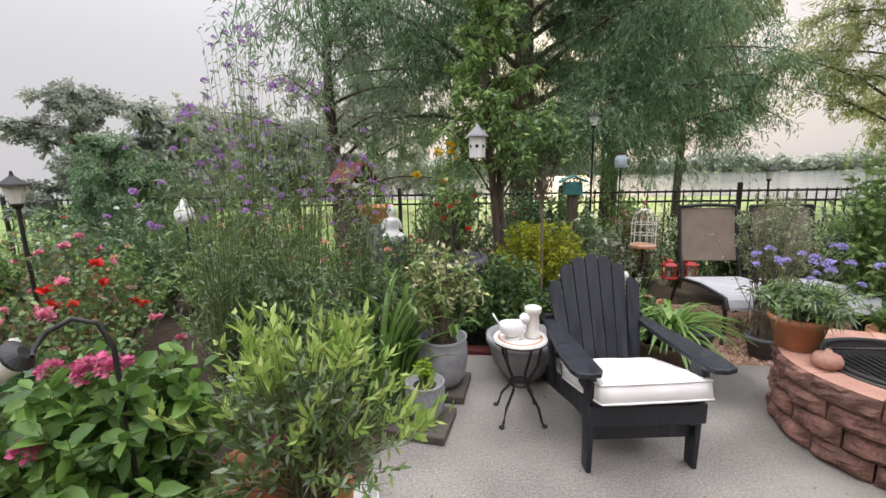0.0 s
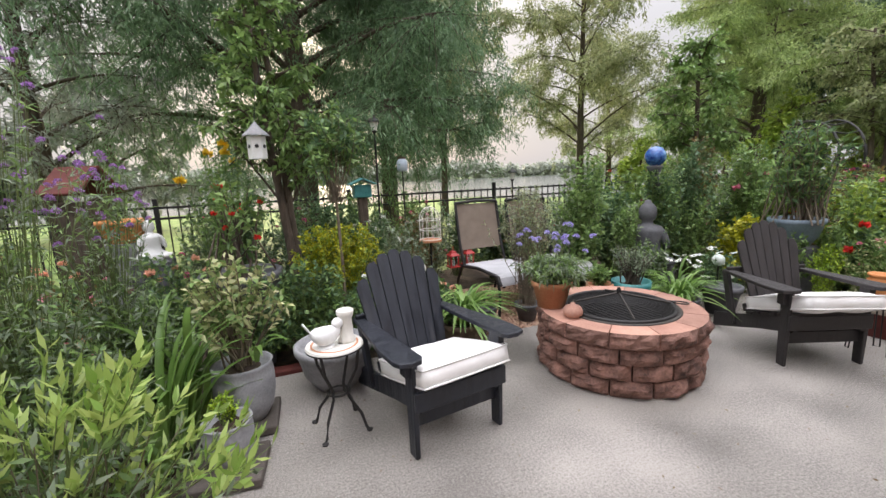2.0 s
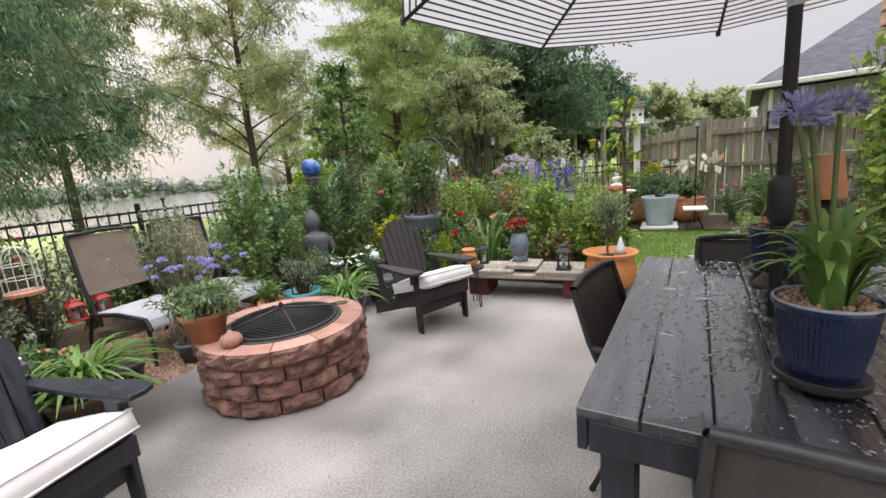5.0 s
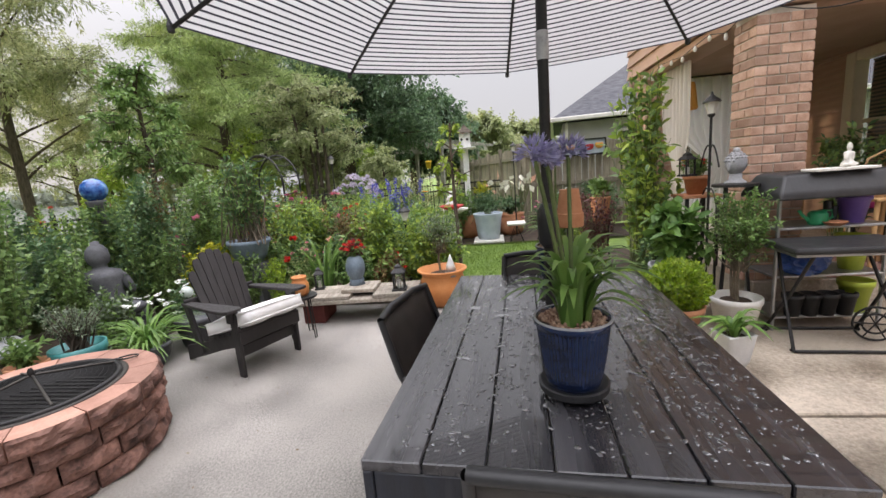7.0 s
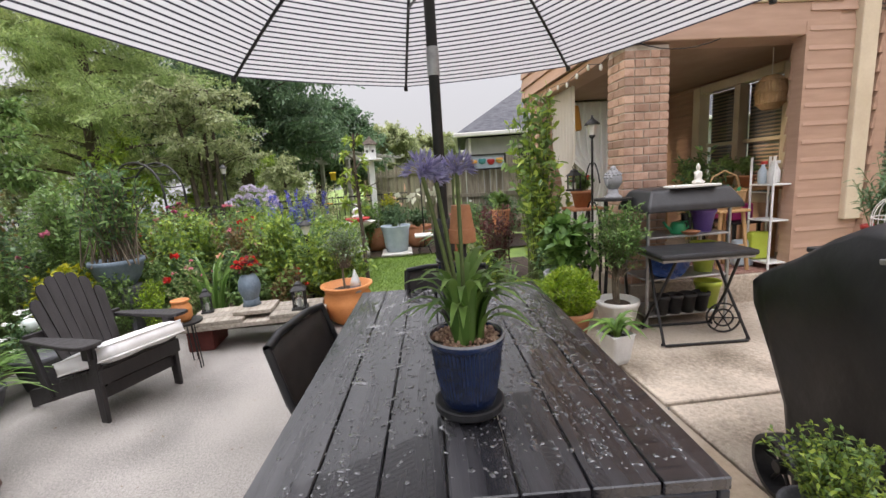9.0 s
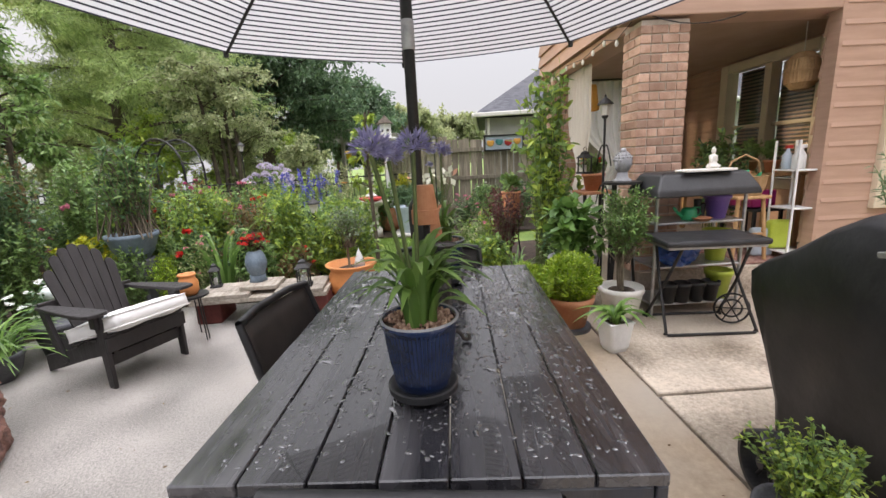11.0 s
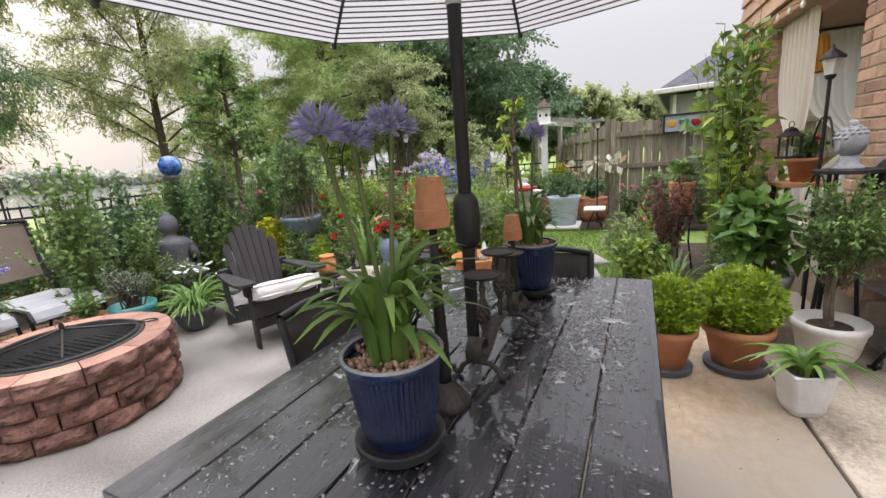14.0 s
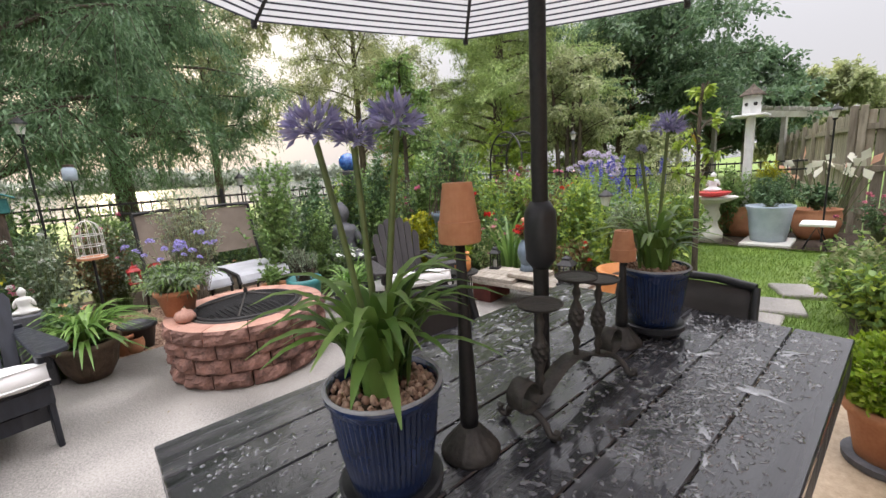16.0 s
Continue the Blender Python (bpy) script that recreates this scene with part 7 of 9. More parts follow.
for k, (x, y, m_) in enumerate(((-0.06, 0.05, "white"), (0.05, 0.05, "pale_blue"), (0.0, -0.04, "white"))):
    sb = thing("spray_bottle", "white plastic spray bottle on the shelf", "bottle", (4.54 + x, -4.14 + y, 1.128))
    part("body", lathe([(0.035, 0), (0.04, 0.02), (0.04, 0.12), (0.014, 0.17), (0.014, 0.19)], 16), M[m_], sb, smooth=True)
    part("trigger", block(0.03, 0.06, 0.03, (0, -0.01, 0.205), 0.005), M["red"] if k == 1 else M["white"], sb)
for k, (x, y, z, m_, lab) in enumerate(((4.60, -4.10, 0.365, "lime_plastic", "green and white bag of plant food"), (4.66, -3.98, 0.284, "pale_blue", "upright patterned bag on the porch floor"))):
    bg = thing("feed_bag", lab, "bag", (x, y, z, 0, 0, 80))
    part("body", block(0.20, 0.10, 0.28, (0, 0, 0.14), 0.03, segs=3), M[m_], bg)
    part("label_panel", block(0.14, 0.006, 0.12, (0, -0.051, 0.15), 0.001), M["white"], bg)
cr = thing("storage_box", "magenta storage box on a dark low shelf", "box", (5.1, -4.2, 0.72))
part("body", block(0.34, 0.26, 0.18, (0, 0, 0.09), 0.012), M["purple_cloth"], cr)
ds = thing("low_shelf", "dark low shelf against the porch wall", "shelf", (5.1, -4.2, 0.27))
for z in (0.10, 0.43):
    part("board", block(0.5, 0.34, 0.025, (0, 0, z), 0.004), M["plastic_black"], ds)
for sx in (-0.23, 0.23):
    for sy in (-0.14, 0.14):
        part("post", block(0.03, 0.03, 0.44, (sx, sy, 0.22), 0.003), M["plastic_black"], ds)
wt = thing("potting_bench", "wooden potting bench below the porch windows", "bench", (5.7, -4.45, 0.27))
part("top", block(1.5, 0.45, 0.035, (0, 0, 0.78), 0.006), M["wood"], wt)
for sx in (-0.7, 0.7):
    for sy in (-0.18, 0.18):
        part("leg", block(0.05, 0.05, 0.76, (sx, sy, 0.38), 0.004), M["wood"], wt)
for k, (x, m_) in enumerate(((5.15, "terracotta"), (5.45, "wicker"), (5.95, "off_white"), (6.2, "terracotta"))):
    ob = thing("potted_plant", "small potted plant on the potting bench", "potted plant", (x, -4.42, 1.068), "porch pots")
    zt = pot_parts(ob, "plain", 0.075, 0.13, M[m_], 18)
    shrub_parts(ob, 400 + k, (0.13, 0.13), (0.03, 0.24), 24, 16, (0.05, 0.03), L["green"], rootz=zt)
bl = thing("pendant_lantern", "woven bamboo pendant lantern under the porch ceiling", "pendant lamp", (4.78, -4.3, 1.86))
part("shade", lathe([(0.07, 0), (0.125, 0.06), (0.14, 0.16), (0.125, 0.27), (0.07, 0.33), (0.065, 0.33), (0.118, 0.26), (0.132, 0.16), (0.118, 0.07), (0.066, 0.01)], 30, flutes=30, depth=0.006, flute_z=(0.03, 0.30), caps=False), M["wicker"], bl)
for z in (0.06, 0.16, 0.27):
    wire("hoop", circle(0.142 if z == 0.16 else 0.128, z, 24), 0.006, M["wicker"], bl, close=True)
wire("cord", [(0, 0, 0.32), (0, 0, 0.45), (0, 0, 0.6)], 0.004, M["off_white"], bl)
ol = thing("hanging_lantern", "orange woven hanging lantern at the porch corner", "lantern", (6.5, -2.95, 1.92))
part("shade", lathe([(0.10, 0), (0.115, 0.02), (0.08, 0.30), (0.07, 0.33), (0.066, 0.33), (0.10, 0.03)], 26, flutes=13, depth=0.008, flute_z=(0.01, 0.31), caps=False), M["lemon_wood"], ol)
wire("cord", [(0, 0, 0.32), (0, 0, 0.4), (0, 0, 0.55)], 0.004, M["iron"], ol)
sp = thing("floodlight", "dark double floodlight on the porch beam", "light", (SX + 0.55, -3.1, 2.44))
for s_ in (-1, 1):
    part("head", lathe([(0.02, 0), (0.05, -0.03), (0.06, -0.10), (0.05, -0.10), (0.001, -0.06)], 18), M["iron"], sp, m=pose(0, s_ * 0.08, -0.02, s_ * 35, -30, 0))
sl = thing("string_lights", "string of small bulbs along the porch beam", "string lights", (0, 0, 0))
pts = [(SX + 0.1 + 0.28 * k, COL_Y + 0.03, 2.44 - 0.05 * (k % 3 == 1) - 0.02 * (k % 2)) for k in range(10)]
wire("wire", pts, 0.004, M["iron"], sl, sides=5)
for p_ in pts[1:]:
    part("bulb", lathe([(0.008, 0), (0.018, -0.03), (0.012, -0.055), (0.001, -0.06)], 10), M["off_white"], sl, m=pose(*p_))
cable = thing("cable", "thin cable slung from the umbrella to the column", "cable", (0, 0, 0))
wire("wire", bend((SX - 0.02, -4.2, 3.0), (SX - 0.02, -3.4, 2.15), (SX - 0.02, -2.6, 2.45), 14), 0.005, M["iron"], cable, sides=5)


def street_style_lamp(label, at, h, name="garden_lamp", scroll=False):
    ob = thing(name, label, "lamp", at, "solar garden lamps")
    wire("post", [(0, 0, -0.05), (0, 0, h * 0.5), (0, 0, h)], 0.012, M["iron"], ob)
    part("cage", lathe([(0.03, h), (0.055, h + 0.10), (0.052, h + 0.10), (0.027, h)], 6), M["off_white"], ob)
    part("cap", lathe([(0.075, h + 0.10), (0.07, h + 0.115), (0.03, h + 0.15), (0.012, h + 0.165), (0.006, h + 0.19), (0.001, h + 0.195)], 12), M["iron"], ob)
    part("collar", lathe([(0.02, h - 0.03), (0.032, h - 0.01), (0.03, h)], 10), M["iron"], ob)
    if scroll:
        for s_ in (-1, 1):
            for z in (h * 0.55, h * 0.78):
                wire("scroll", [(s_ * 0.14 * (1 - math.cos(t)) * 0.6, 0, z + 0.10 * math.sin(t * 1.5)) for t in np.linspace(0, 4.4, 18)], 0.007, M["iron"], ob)
    return ob


street_style_lamp("tall black scrolled iron lamp post by the porch", (4.87, -2.46, 0), 1.72, scroll=True)
street_style_lamp("black solar lamp on a slim post by the fence", (9.38, -0.88, 0), 1.70)
street_style_lamp("black solar lamp on a slim post", (3.75, 5.60, 0), 1.28)
street_style_lamp("black solar lamp on a slim post among trees", (1.45, 5.0, 0), 1.95)
street_style_lamp("small solar path lamp", (5.55, 0.62, 0), 0.86)
street_style_lamp("small solar path lamp", (9.2, 2.9, 0), 1.75)
pl = thing("path_light", "black ribbed solar path light beside the lawn", "lamp", (5.35, -1.45, 0))
part("stake", lathe([(0.012, -0.05), (0.012, 0.34)], 10), M["plastic_black"], pl)
part("head", lathe([(0.035, 0.30), (0.055, 0.33), (0.06, 0.40), (0.085, 0.42), (0.08, 0.44), (0.03, 0.46), (0.001, 0.465)], 24, flutes=12, depth=0.006, flute_z=(0.32, 0.41)), M["plastic_black"], pl)

# ---- garden ornaments ----
gp = thing("gazing_ball", "blue mosaic gazing ball on a dark carved pedestal", "ornament", (4.34, 3.44, 0))
part("pedestal", lathe([(0.15, 0), (0.15, 0.08), (0.07, 0.13), (0.045, 0.5), (0.06, 0.62), (0.045, 0.66), (0.04, 1.10), (0.065, 1.16), (0.065, 1.20), (0.045, 1.24), (0.05, 1.30), (0.085, 1.36), (0.088, 1.385), (0.05, 1.39)], 24), M["stone_dark"], gp, smooth=True)
b = bmesh.new()
bmesh.ops.create_uvsphere(b, u_segments=32, v_segments=20, radius=0.115)
bmesh.ops.translate(b, verts=b.verts, vec=(0, 0, 1.49))
part("ball", b, M["blue_ball"], gp, smooth=True)
bb = thing("birdbath", "pale stone birdbath with a scalloped bowl", "birdbath", (8.92, 0.41, 0))
part("pedestal", lathe([(0.17, -0.05), (0.17, 0.10), (0.12, 0.16), (0.09, 0.26), (0.13, 0.36), (0.10, 0.46), (0.12, 0.56)], 20), M["off_white"], bb, smooth=True)
part("bowl", lathe([(0.10, 0.54), (0.20, 0.58), (0.34, 0.64), (0.345, 0.66), (0.30, 0.655), (0.15, 0.62), (0.001, 0.61)], 32, flutes=12, depth=0.02, flute_z=(0.62, 0.67)), M["off_white"], bb)
dsh = thing("dish", "red glazed dish in the birdbath", "dish", (8.92, 0.41, 0.655))
part("body", lathe([(0.10, 0), (0.20, 0.03), (0.25, 0.075), (0.24, 0.08), (0.18, 0.045), (0.001, 0.04)], 26), M["red"], dsh, smooth=True)


def bird_house(label, at, mat, roof_mat, w, h, post=None, post_mat=None, tiers=1, sides=6):
    ob = thing("birdhouse", label, "birdhouse", at)
    if post:
        part("post", block(post, post, at[2] + 0.05, (0, 0, -at[2] / 2 + 0.0), 0.006), post_mat, ob)
        part("platform", block(w * 1.7, w * 1.7, 0.03, (0, 0, 0.0), 0.006), mat, ob)
    part("body", lathe([(w * 0.5, 0.01), (w * 0.5, h * 0.62), (w * 0.001, h * 0.62)], sides), mat, ob)
    part("roof", lathe([(w * 0.72, h * 0.60), (w * 0.70, h * 0.63), (w * 0.22, h * 0.84), (w * 0.10, h * 0.92), (w * 0.03, h * 0.95), (0.002, h)], sides), roof_mat, ob)
    for k in range(sides):
        a_ = 2 * math.pi * (k + 0.5) / sides
        q = w * 0.5 * math.cos(math.pi / sides) + 0.001
        part("opening", lathe([(w * 0.11, 0), (w * 0.11, 0.004), (0.001, 0.004)], 12), M["plastic_black"], ob, m=pose(q * math.cos(a_), q * math.sin(a_), h * 0.34, 0, 90, math.degrees(a_)))
    return ob


bird_house("white hanging bird lantern with a pointed metal roof", (0.160, 3.50, 1.55), M["white"], M["stone_grey"], 0.14, 0.31, sides=6)
wire("hanger", [(0, 0, 0.30), (0.03, 0.10, 0.55), (0.10, 0.30, 0.85)], 0.003, M["iron"], bpy.data.objects["birdhouse"])
bird_house("white birdhouse on a tall white post with a brown roof", (9.6, 0.10, 1.86), M["white"], M["bark"], 0.26, 0.50, 0.11, M["white"])
fd = thing("bird_feeder", "green box bird feeder with a teal roof on a dark post", "bird feeder", (1.15, 4.51, 0))
part("post", block(0.10, 0.10, 1.2, (0, 0, 0.58), 0.01), M["bark"], fd)
part("box", block(0.19, 0.16, 0.14, (0, 0, 1.24), 0.008), M["teal"], fd)
for s_ in (-1, 1):
    part("roof_board", block(0.17, 0.24, 0.016, (s_ * 0.07, 0, 1.345), 0.004, turn(0, s_ * 24, 0)), M["teal"], fd)
rr = thing("red_shed_roof", "small shed with a dull red roof behind the beds", "shed", (-1.38, 4.60, 0, 0, 0, 70))
part("wall", block(0.30, 0.30, 1.3, (0, 0, 0.62), 0.01), M["bark"], rr)
for s_ in (-1, 1):
    part("roof", block(0.36, 0.38, 0.03, (s_ * 0.135, 0, 1.46), 0.006, turn(0, s_ * 42, 0)), M["oxblood"], rr)
yb = tub("glass_bell", "yellow glass bell ornament hung in the shrubs", (10.2, 1.0, 1.50), 0.07, 0.18, M["yellow"], "ornament", "plain")
wire("hook", [(0, 0, -1.56), (0, 0, -0.8), (0, 0, 0.01)], 0.008, M["iron"], yb)
jb = thing("blue_lantern", "pale blue glass lantern hanging in the hedge", "lantern", (1.75, 4.9, 1.45))
part("jar", lathe([(0.05, 0), (0.065, 0.02), (0.065, 0.12), (0.04, 0.15), (0.001, 0.15)], 18), M["pale_blue"], jb, smooth=True)
part("lid", lathe([(0.05, 0.15), (0.05, 0.175), (0.001, 0.18)], 16), M["bark"], jb)
wire("hook", [(0, 0, -1.5), (0, 0, -0.7), (0, 0, 0.0)], 0.008, M["iron"], jb)
for k, (x, y) in enumerate(((2.02, 4.02), (2.22, 4.06))):
    lantern("small red metal lantern on the gravel", (x, y, 0.36), 0.22, 0.10, M["red"], 10 * k)
pb = thing("pale_ball", "pale green glass ball among the daisies", "ornament", (4.16, 2.50, 0.46))
b = bmesh.new()
bmesh.ops.create_uvsphere(b, u_segments=20, v_segments=14, radius=0.055)
part("ball", b, M["pale_ball"], pb, smooth=True)
wire("stake", [(0, 0, -0.5), (0, 0, -0.2), (0, 0, -0.04)], 0.006, M["iron"], pb)
# hook lamp at the west bed and lanterns beyond
hk = thing("shepherd_hook", "black hook with a white drum lamp tilted on it", "lamp", (-0.86, 0.86, 0))
wire("pole", [(0, 0, -0.05), (0, 0, 0.6), (0.0, 0, 0.9), (-0.02, -0.02, 0.985), (-0.07, -0.05, 1.01), (-0.12, -0.09, 0.98), (-0.135, -0.12, 0.94), (-0.12, -0.14, 0.925)], 0.008, M["iron"], hk)
part("lamp_cap", lathe([(0.045, 0), (0.05, 0.012), (0.02, 0.03)], 18), M["plastic_black"], hk, m=pose(-0.15, -0.16, 0.93, -20, 60, 0))
part("lamp_drum", lathe([(0.04, -0.10), (0.045, -0.09), (0.042, 0.0), (0.001, 0.0)], 18), M["off_white"], hk, m=pose(-0.15, -0.16, 0.93, -20, 60, 0))
street_style_lamp("black lantern with frosted panes on a post among the roses", (-2.52, 1.90, 0), 1.30)
ob = tub("bowl_planter", "amber and white bowl planter in the west bed", (-0.88, 3.8, 0.95), 0.17, 0.18, M["orange_clay"], "planter", "bowl")
ped2 = thing("stone_plinth", "grey stone plinth in the bed", "plinth", (-0.88, 3.8, 0))
part("body", lathe([(0.16, -0.04), (0.12, 0.1), (0.10, 0.8), (0.15, 0.95), (0.001, 0.95)], 16), M["stone_grey"], ped2)
ped3 = thing("stone_plinth", "grey stone plinth under the kneeling figure", "plinth", (-0.70, 3.72, 0))
part("body", block(0.26, 0.26, 0.85, (0, 0, 0.375), 0.01), M["stone_dark"], ped3)
ped4 = thing("stone_plinth", "dark stone plinth under the seated statue", "plinth", (4.06, 3.26, 0))
part("body", block(0.48, 0.40, 0.34, (0, 0, 0.11), 0.02), M["stone_dark"], ped4)
ped5 = thing("stone_plinth", "small stone plinth by the daylilies", "plinth", (1.24, 2.76, 0))
part("body", block(0.16, 0.16, 0.57, (0, 0, 0.245), 0.01), M["stone_dark"], ped5)
wb = thing("bird_ornament", "white bird-shaped garden ornament on a stake", "ornament", (-2.5, 3.2, 1.02))
part("body", lathe([(0.06, 0), (0.09, 0.05), (0.085, 0.12), (0.03, 0.19), (0.02, 0.22), (0.002, 0.24)], 16), M["white"], wb, smooth=True)
wire("stake", [(0, 0, -1.05), (0, 0, -0.5), (0, 0, 0.01)], 0.012, M["iron"], wb)


def bird_cage(label, at, r, h):
    ob = thing("bird_cage", label, "bird cage", at)
    for k in range(12):
        a_ = 2 * math.pi * k / 12
        wire("bar", [(r * math.cos(a_), r * math.sin(a_), 0), (r * math.cos(a_), r * math.sin(a_), h * 0.6)] + [(r * math.cos(t) * math.cos(a_), r * math.cos(t) * math.sin(a_), h * 0.6 + h * 0.4 * math.sin(t)) for t in np.linspace(0.2, 1.55, 6)], 0.0028, M["off_white"], ob, sides=4)
    for z in (0.0, h * 0.3, h * 0.6):
        wire("hoop", circle(r, z, 24), 0.0035, M["off_white"], ob, close=True)
    return ob


bird_cage("white wire bird cage on an iron stand in the bed", (1.72, 3.9, 0.72), 0.11, 0.34)
cst = thing("cage_stand", "thin iron stand under the bird cage", "stand", (1.72, 3.9, 0))
wire("pole", [(0, 0, -0.05), (0, 0, 0.35), (0, 0, 0.70)], 0.012, M["iron"], cst)
part("plate", lathe([(0.001, 0.695), (0.12, 0.695), (0.12, 0.715), (0.001, 0.715)], 18), M["terracotta"], cst)
bird_cage("white wire bird cage behind the covered grill", (2.55, -3.0, 0.855), 0.13, 0.32)
pstd = thing("plant_table", "small dark table behind the grill", "table", (2.62, -3.05, 0))
part("top", block(0.6, 0.4, 0.03, (0, 0, 0.84), 0.006), M["plastic_black"], pstd)
for sx in (-0.27, 0.27):
    for sy in (-0.17, 0.17):
        part("leg", block(0.035, 0.035, 0.825, (sx, sy, 0.4125), 0.003), M["plastic_black"], pstd)
lb = thing("garden_stool", "small stone-topped iron stool on the lawn edge", "stool", (8.9, -0.85, 0))
part("top", block(0.42, 0.36, 0.04, (0, 0, 0.30), 0.01), M["off_white"], lb)
for sx in (-0.15, 0.15):
    wire("leg", [(sx, -0.14, -0.08), (sx, 0.0, 0.28), (sx, 0.14, -0.08)], 0.012, M["iron"], lb)


# ---- trees ----
tree("great dark cypress with drooping feathery boughs beyond the iron fence", (0.8, 8.6), 8.5, 0.26, (5.0, 2.3, 8.8), 501, (0.115, 0.020), L["pine"], limbs=44, twigs=32, per=150, fork=0.18, droop=0.5, clump=0.26, low=2.0)
tree("dark feathery tree beside the great cypress", (2.9, 10.0), 8.0, 0.20, (2.7, 2.4, 8.0), 502, (0.12, 0.020), L["pine"], limbs=30, twigs=26, per=130, fork=0.22, droop=0.4, clump=0.28, low=2.2)
tree("young tree with open branches on the lake bank", (6.0, 14.0), 7.0, 0.12, (3.1, 1.3, 9.4), 503, (0.15, 0.045), L["airy"], limbs=32, twigs=22, per=60, fork=0.25, clump=0.3)
tree("pale airy tree on the lake bank", (10.4, 12.0), 8.5, 0.13, (3.4, 1.2, 10.0), 504, (0.15, 0.040), L["airy"], limbs=34, twigs=22, per=62, fork=0.2, clump=0.3)
tree("pale airy tree by the water", (14.5, 15.0), 6.5, 0.13, (3.0, 1.4, 7.0), 514, (0.12, 0.04), L["airy"], limbs=28, twigs=18, per=50, fork=0.2, clump=0.3)
tree("light green bald cypress with level feathery layers", (13.6, 8.2), 10.5, 0.20, (4.6, 1.7, 11.0), 505, (0.15, 0.028), L["cypress"], limbs=48, twigs=28, per=105, fork=0.16, droop=0.12, layered=True, clump=0.24)
tree("light green bald cypress behind the first", (18.5, 10.5), 9.0, 0.20, (3.8, 2.0, 9.2), 506, (0.16, 0.042), L["cypress"], limbs=34, twigs=24, per=55, fork=0.18, droop=0.12, layered=True, clump=0.25)
tree("broad dark live oak with several trunks", (20.5, 6.6), 8.0, 0.24, (5.4, 2.6, 7.6), 507, (0.19, 0.09), L["oak"], limbs=22, twigs=26, per=46, fork=0.28, clump=0.26, trunks=3)
tree("dark oak further along the fence", (27.0, 4.6), 7.0, 0.22, (4.2, 1.8, 6.6), 508, (0.27, 0.14), L["oak"], limbs=20, twigs=22, per=45, fork=0.2, clump=0.28, trunks=2)
tree("rounded green tree beyond the board fence", (34.0, 0.5), 6.0, 0.2, (3.6, 0.8, 5.4), 509, (0.30, 0.15), L["airy"], limbs=16, twigs=20, per=60, fork=0.15, clump=0.3)
tree("rounded pale green tree over the fence", (40.0, -3.0), 5.5, 0.2, (4.2, 0.6, 5.2), 510, (0.34, 0.17), L["airy"], limbs=16, twigs=20, per=60, fork=0.15, clump=0.3)
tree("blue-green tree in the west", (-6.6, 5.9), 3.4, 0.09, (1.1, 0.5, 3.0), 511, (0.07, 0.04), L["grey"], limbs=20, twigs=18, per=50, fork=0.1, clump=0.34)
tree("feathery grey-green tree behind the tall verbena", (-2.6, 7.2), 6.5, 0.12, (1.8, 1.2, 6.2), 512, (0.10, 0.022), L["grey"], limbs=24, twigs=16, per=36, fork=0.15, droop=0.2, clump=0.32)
tree("dark conifer in the west bed", (-4.6, 4.6), 2.2, 0.08, (0.9, 0.2, 1.9), 513, (0.07, 0.02), L["pine"], limbs=22, twigs=18, per=50, fork=0.06, clump=0.34)
tree("sapling with bright leaves on thin upright stems", (0.35, 3.85), 3.1, 0.035, (0.46, 1.85, 3.2), 521, (0.075, 0.036), L["green"], limbs=22, twigs=8, per=13, fork=0.36, clump=0.35, trunks=2, name="fruit_tree")
tree("slender sapling with bronze and green leaves beyond the ball", (5.95, 4.15), 3.1, 0.04, (0.62, 1.7, 3.15), 522, (0.085, 0.042), L["green"], limbs=18, twigs=12, per=20, fork=0.5, clump=0.42, name="fruit_tree")
tree("young tree with new yellow-green leaves by the post", (6.9, 0.12), 2.2, 0.022, (0.32, 1.0, 2.25), 523, (0.10, 0.048), L["lime"], limbs=9, twigs=3, per=9, fork=0.4, clump=0.4, name="sapling")
tree("crepe myrtle with pale trunks near the arch", (11.8, 4.3), 3.6, 0.06, (1.4, 2.3, 4.2), 524, (0.10, 0.05), L["airy"], limbs=12, twigs=10, per=26, fork=0.35, clump=0.3, trunks=4)
for k, (x, y, h, w) in enumerate(((-10, 12, 3.6, 2.4), (-14, 20, 5, 3.4), (-7, 14, 3.4, 2.2), (24, 16, 8, 4), (-4.5, 16, 5.5, 2.6))):
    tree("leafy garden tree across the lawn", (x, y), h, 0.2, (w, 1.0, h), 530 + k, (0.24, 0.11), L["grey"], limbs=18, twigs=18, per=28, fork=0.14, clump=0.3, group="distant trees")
for k, (x, y, h, w) in enumerate(((11.5, 6.2, 2.6, 1.1), (13.0, 4.6, 2.4, 1.2), (15.0, 6.0, 2.6, 1.3), (15.5, 3.6, 2.3, 1.2), (17.5, 4.6, 2.6, 1.3), (11.6, 8.4, 2.2, 1.0), (9.0, 8.0, 2.0, 0.9), (18.5, 7.4, 2.4, 1.4), (23.0, 6.4, 2.6, 1.6), (12.2, 2.6, 2.0, 0.9))):
    tree("pale yellow-green young tree outside the iron fence", (x, y), h, 0.05, (w, 0.15, h), 560 + k, (0.12, 0.055), L["airy"] if k % 2 else L["lime"], limbs=14, twigs=12, per=26, fork=0.05, clump=0.34, group="young trees")
st_ = thing("standard_tree", "clipped standard tree with a round head on a bare stem", "tree", (0.69, 3.16, 0))
wire("trunk", [(0, 0, -0.05), (0.01, 0, 0.7), (0, 0.01, 1.35)], [0.014, 0.012, 0.010], M["twig"], st_)
shrub_parts(st_, 540, (0.34, 0.34), (0.1, 0.72), 46, 22, (0.075, 0.032), [L["dark"], L["green"]], M["twig"], rootz=1.2, start=0.4)

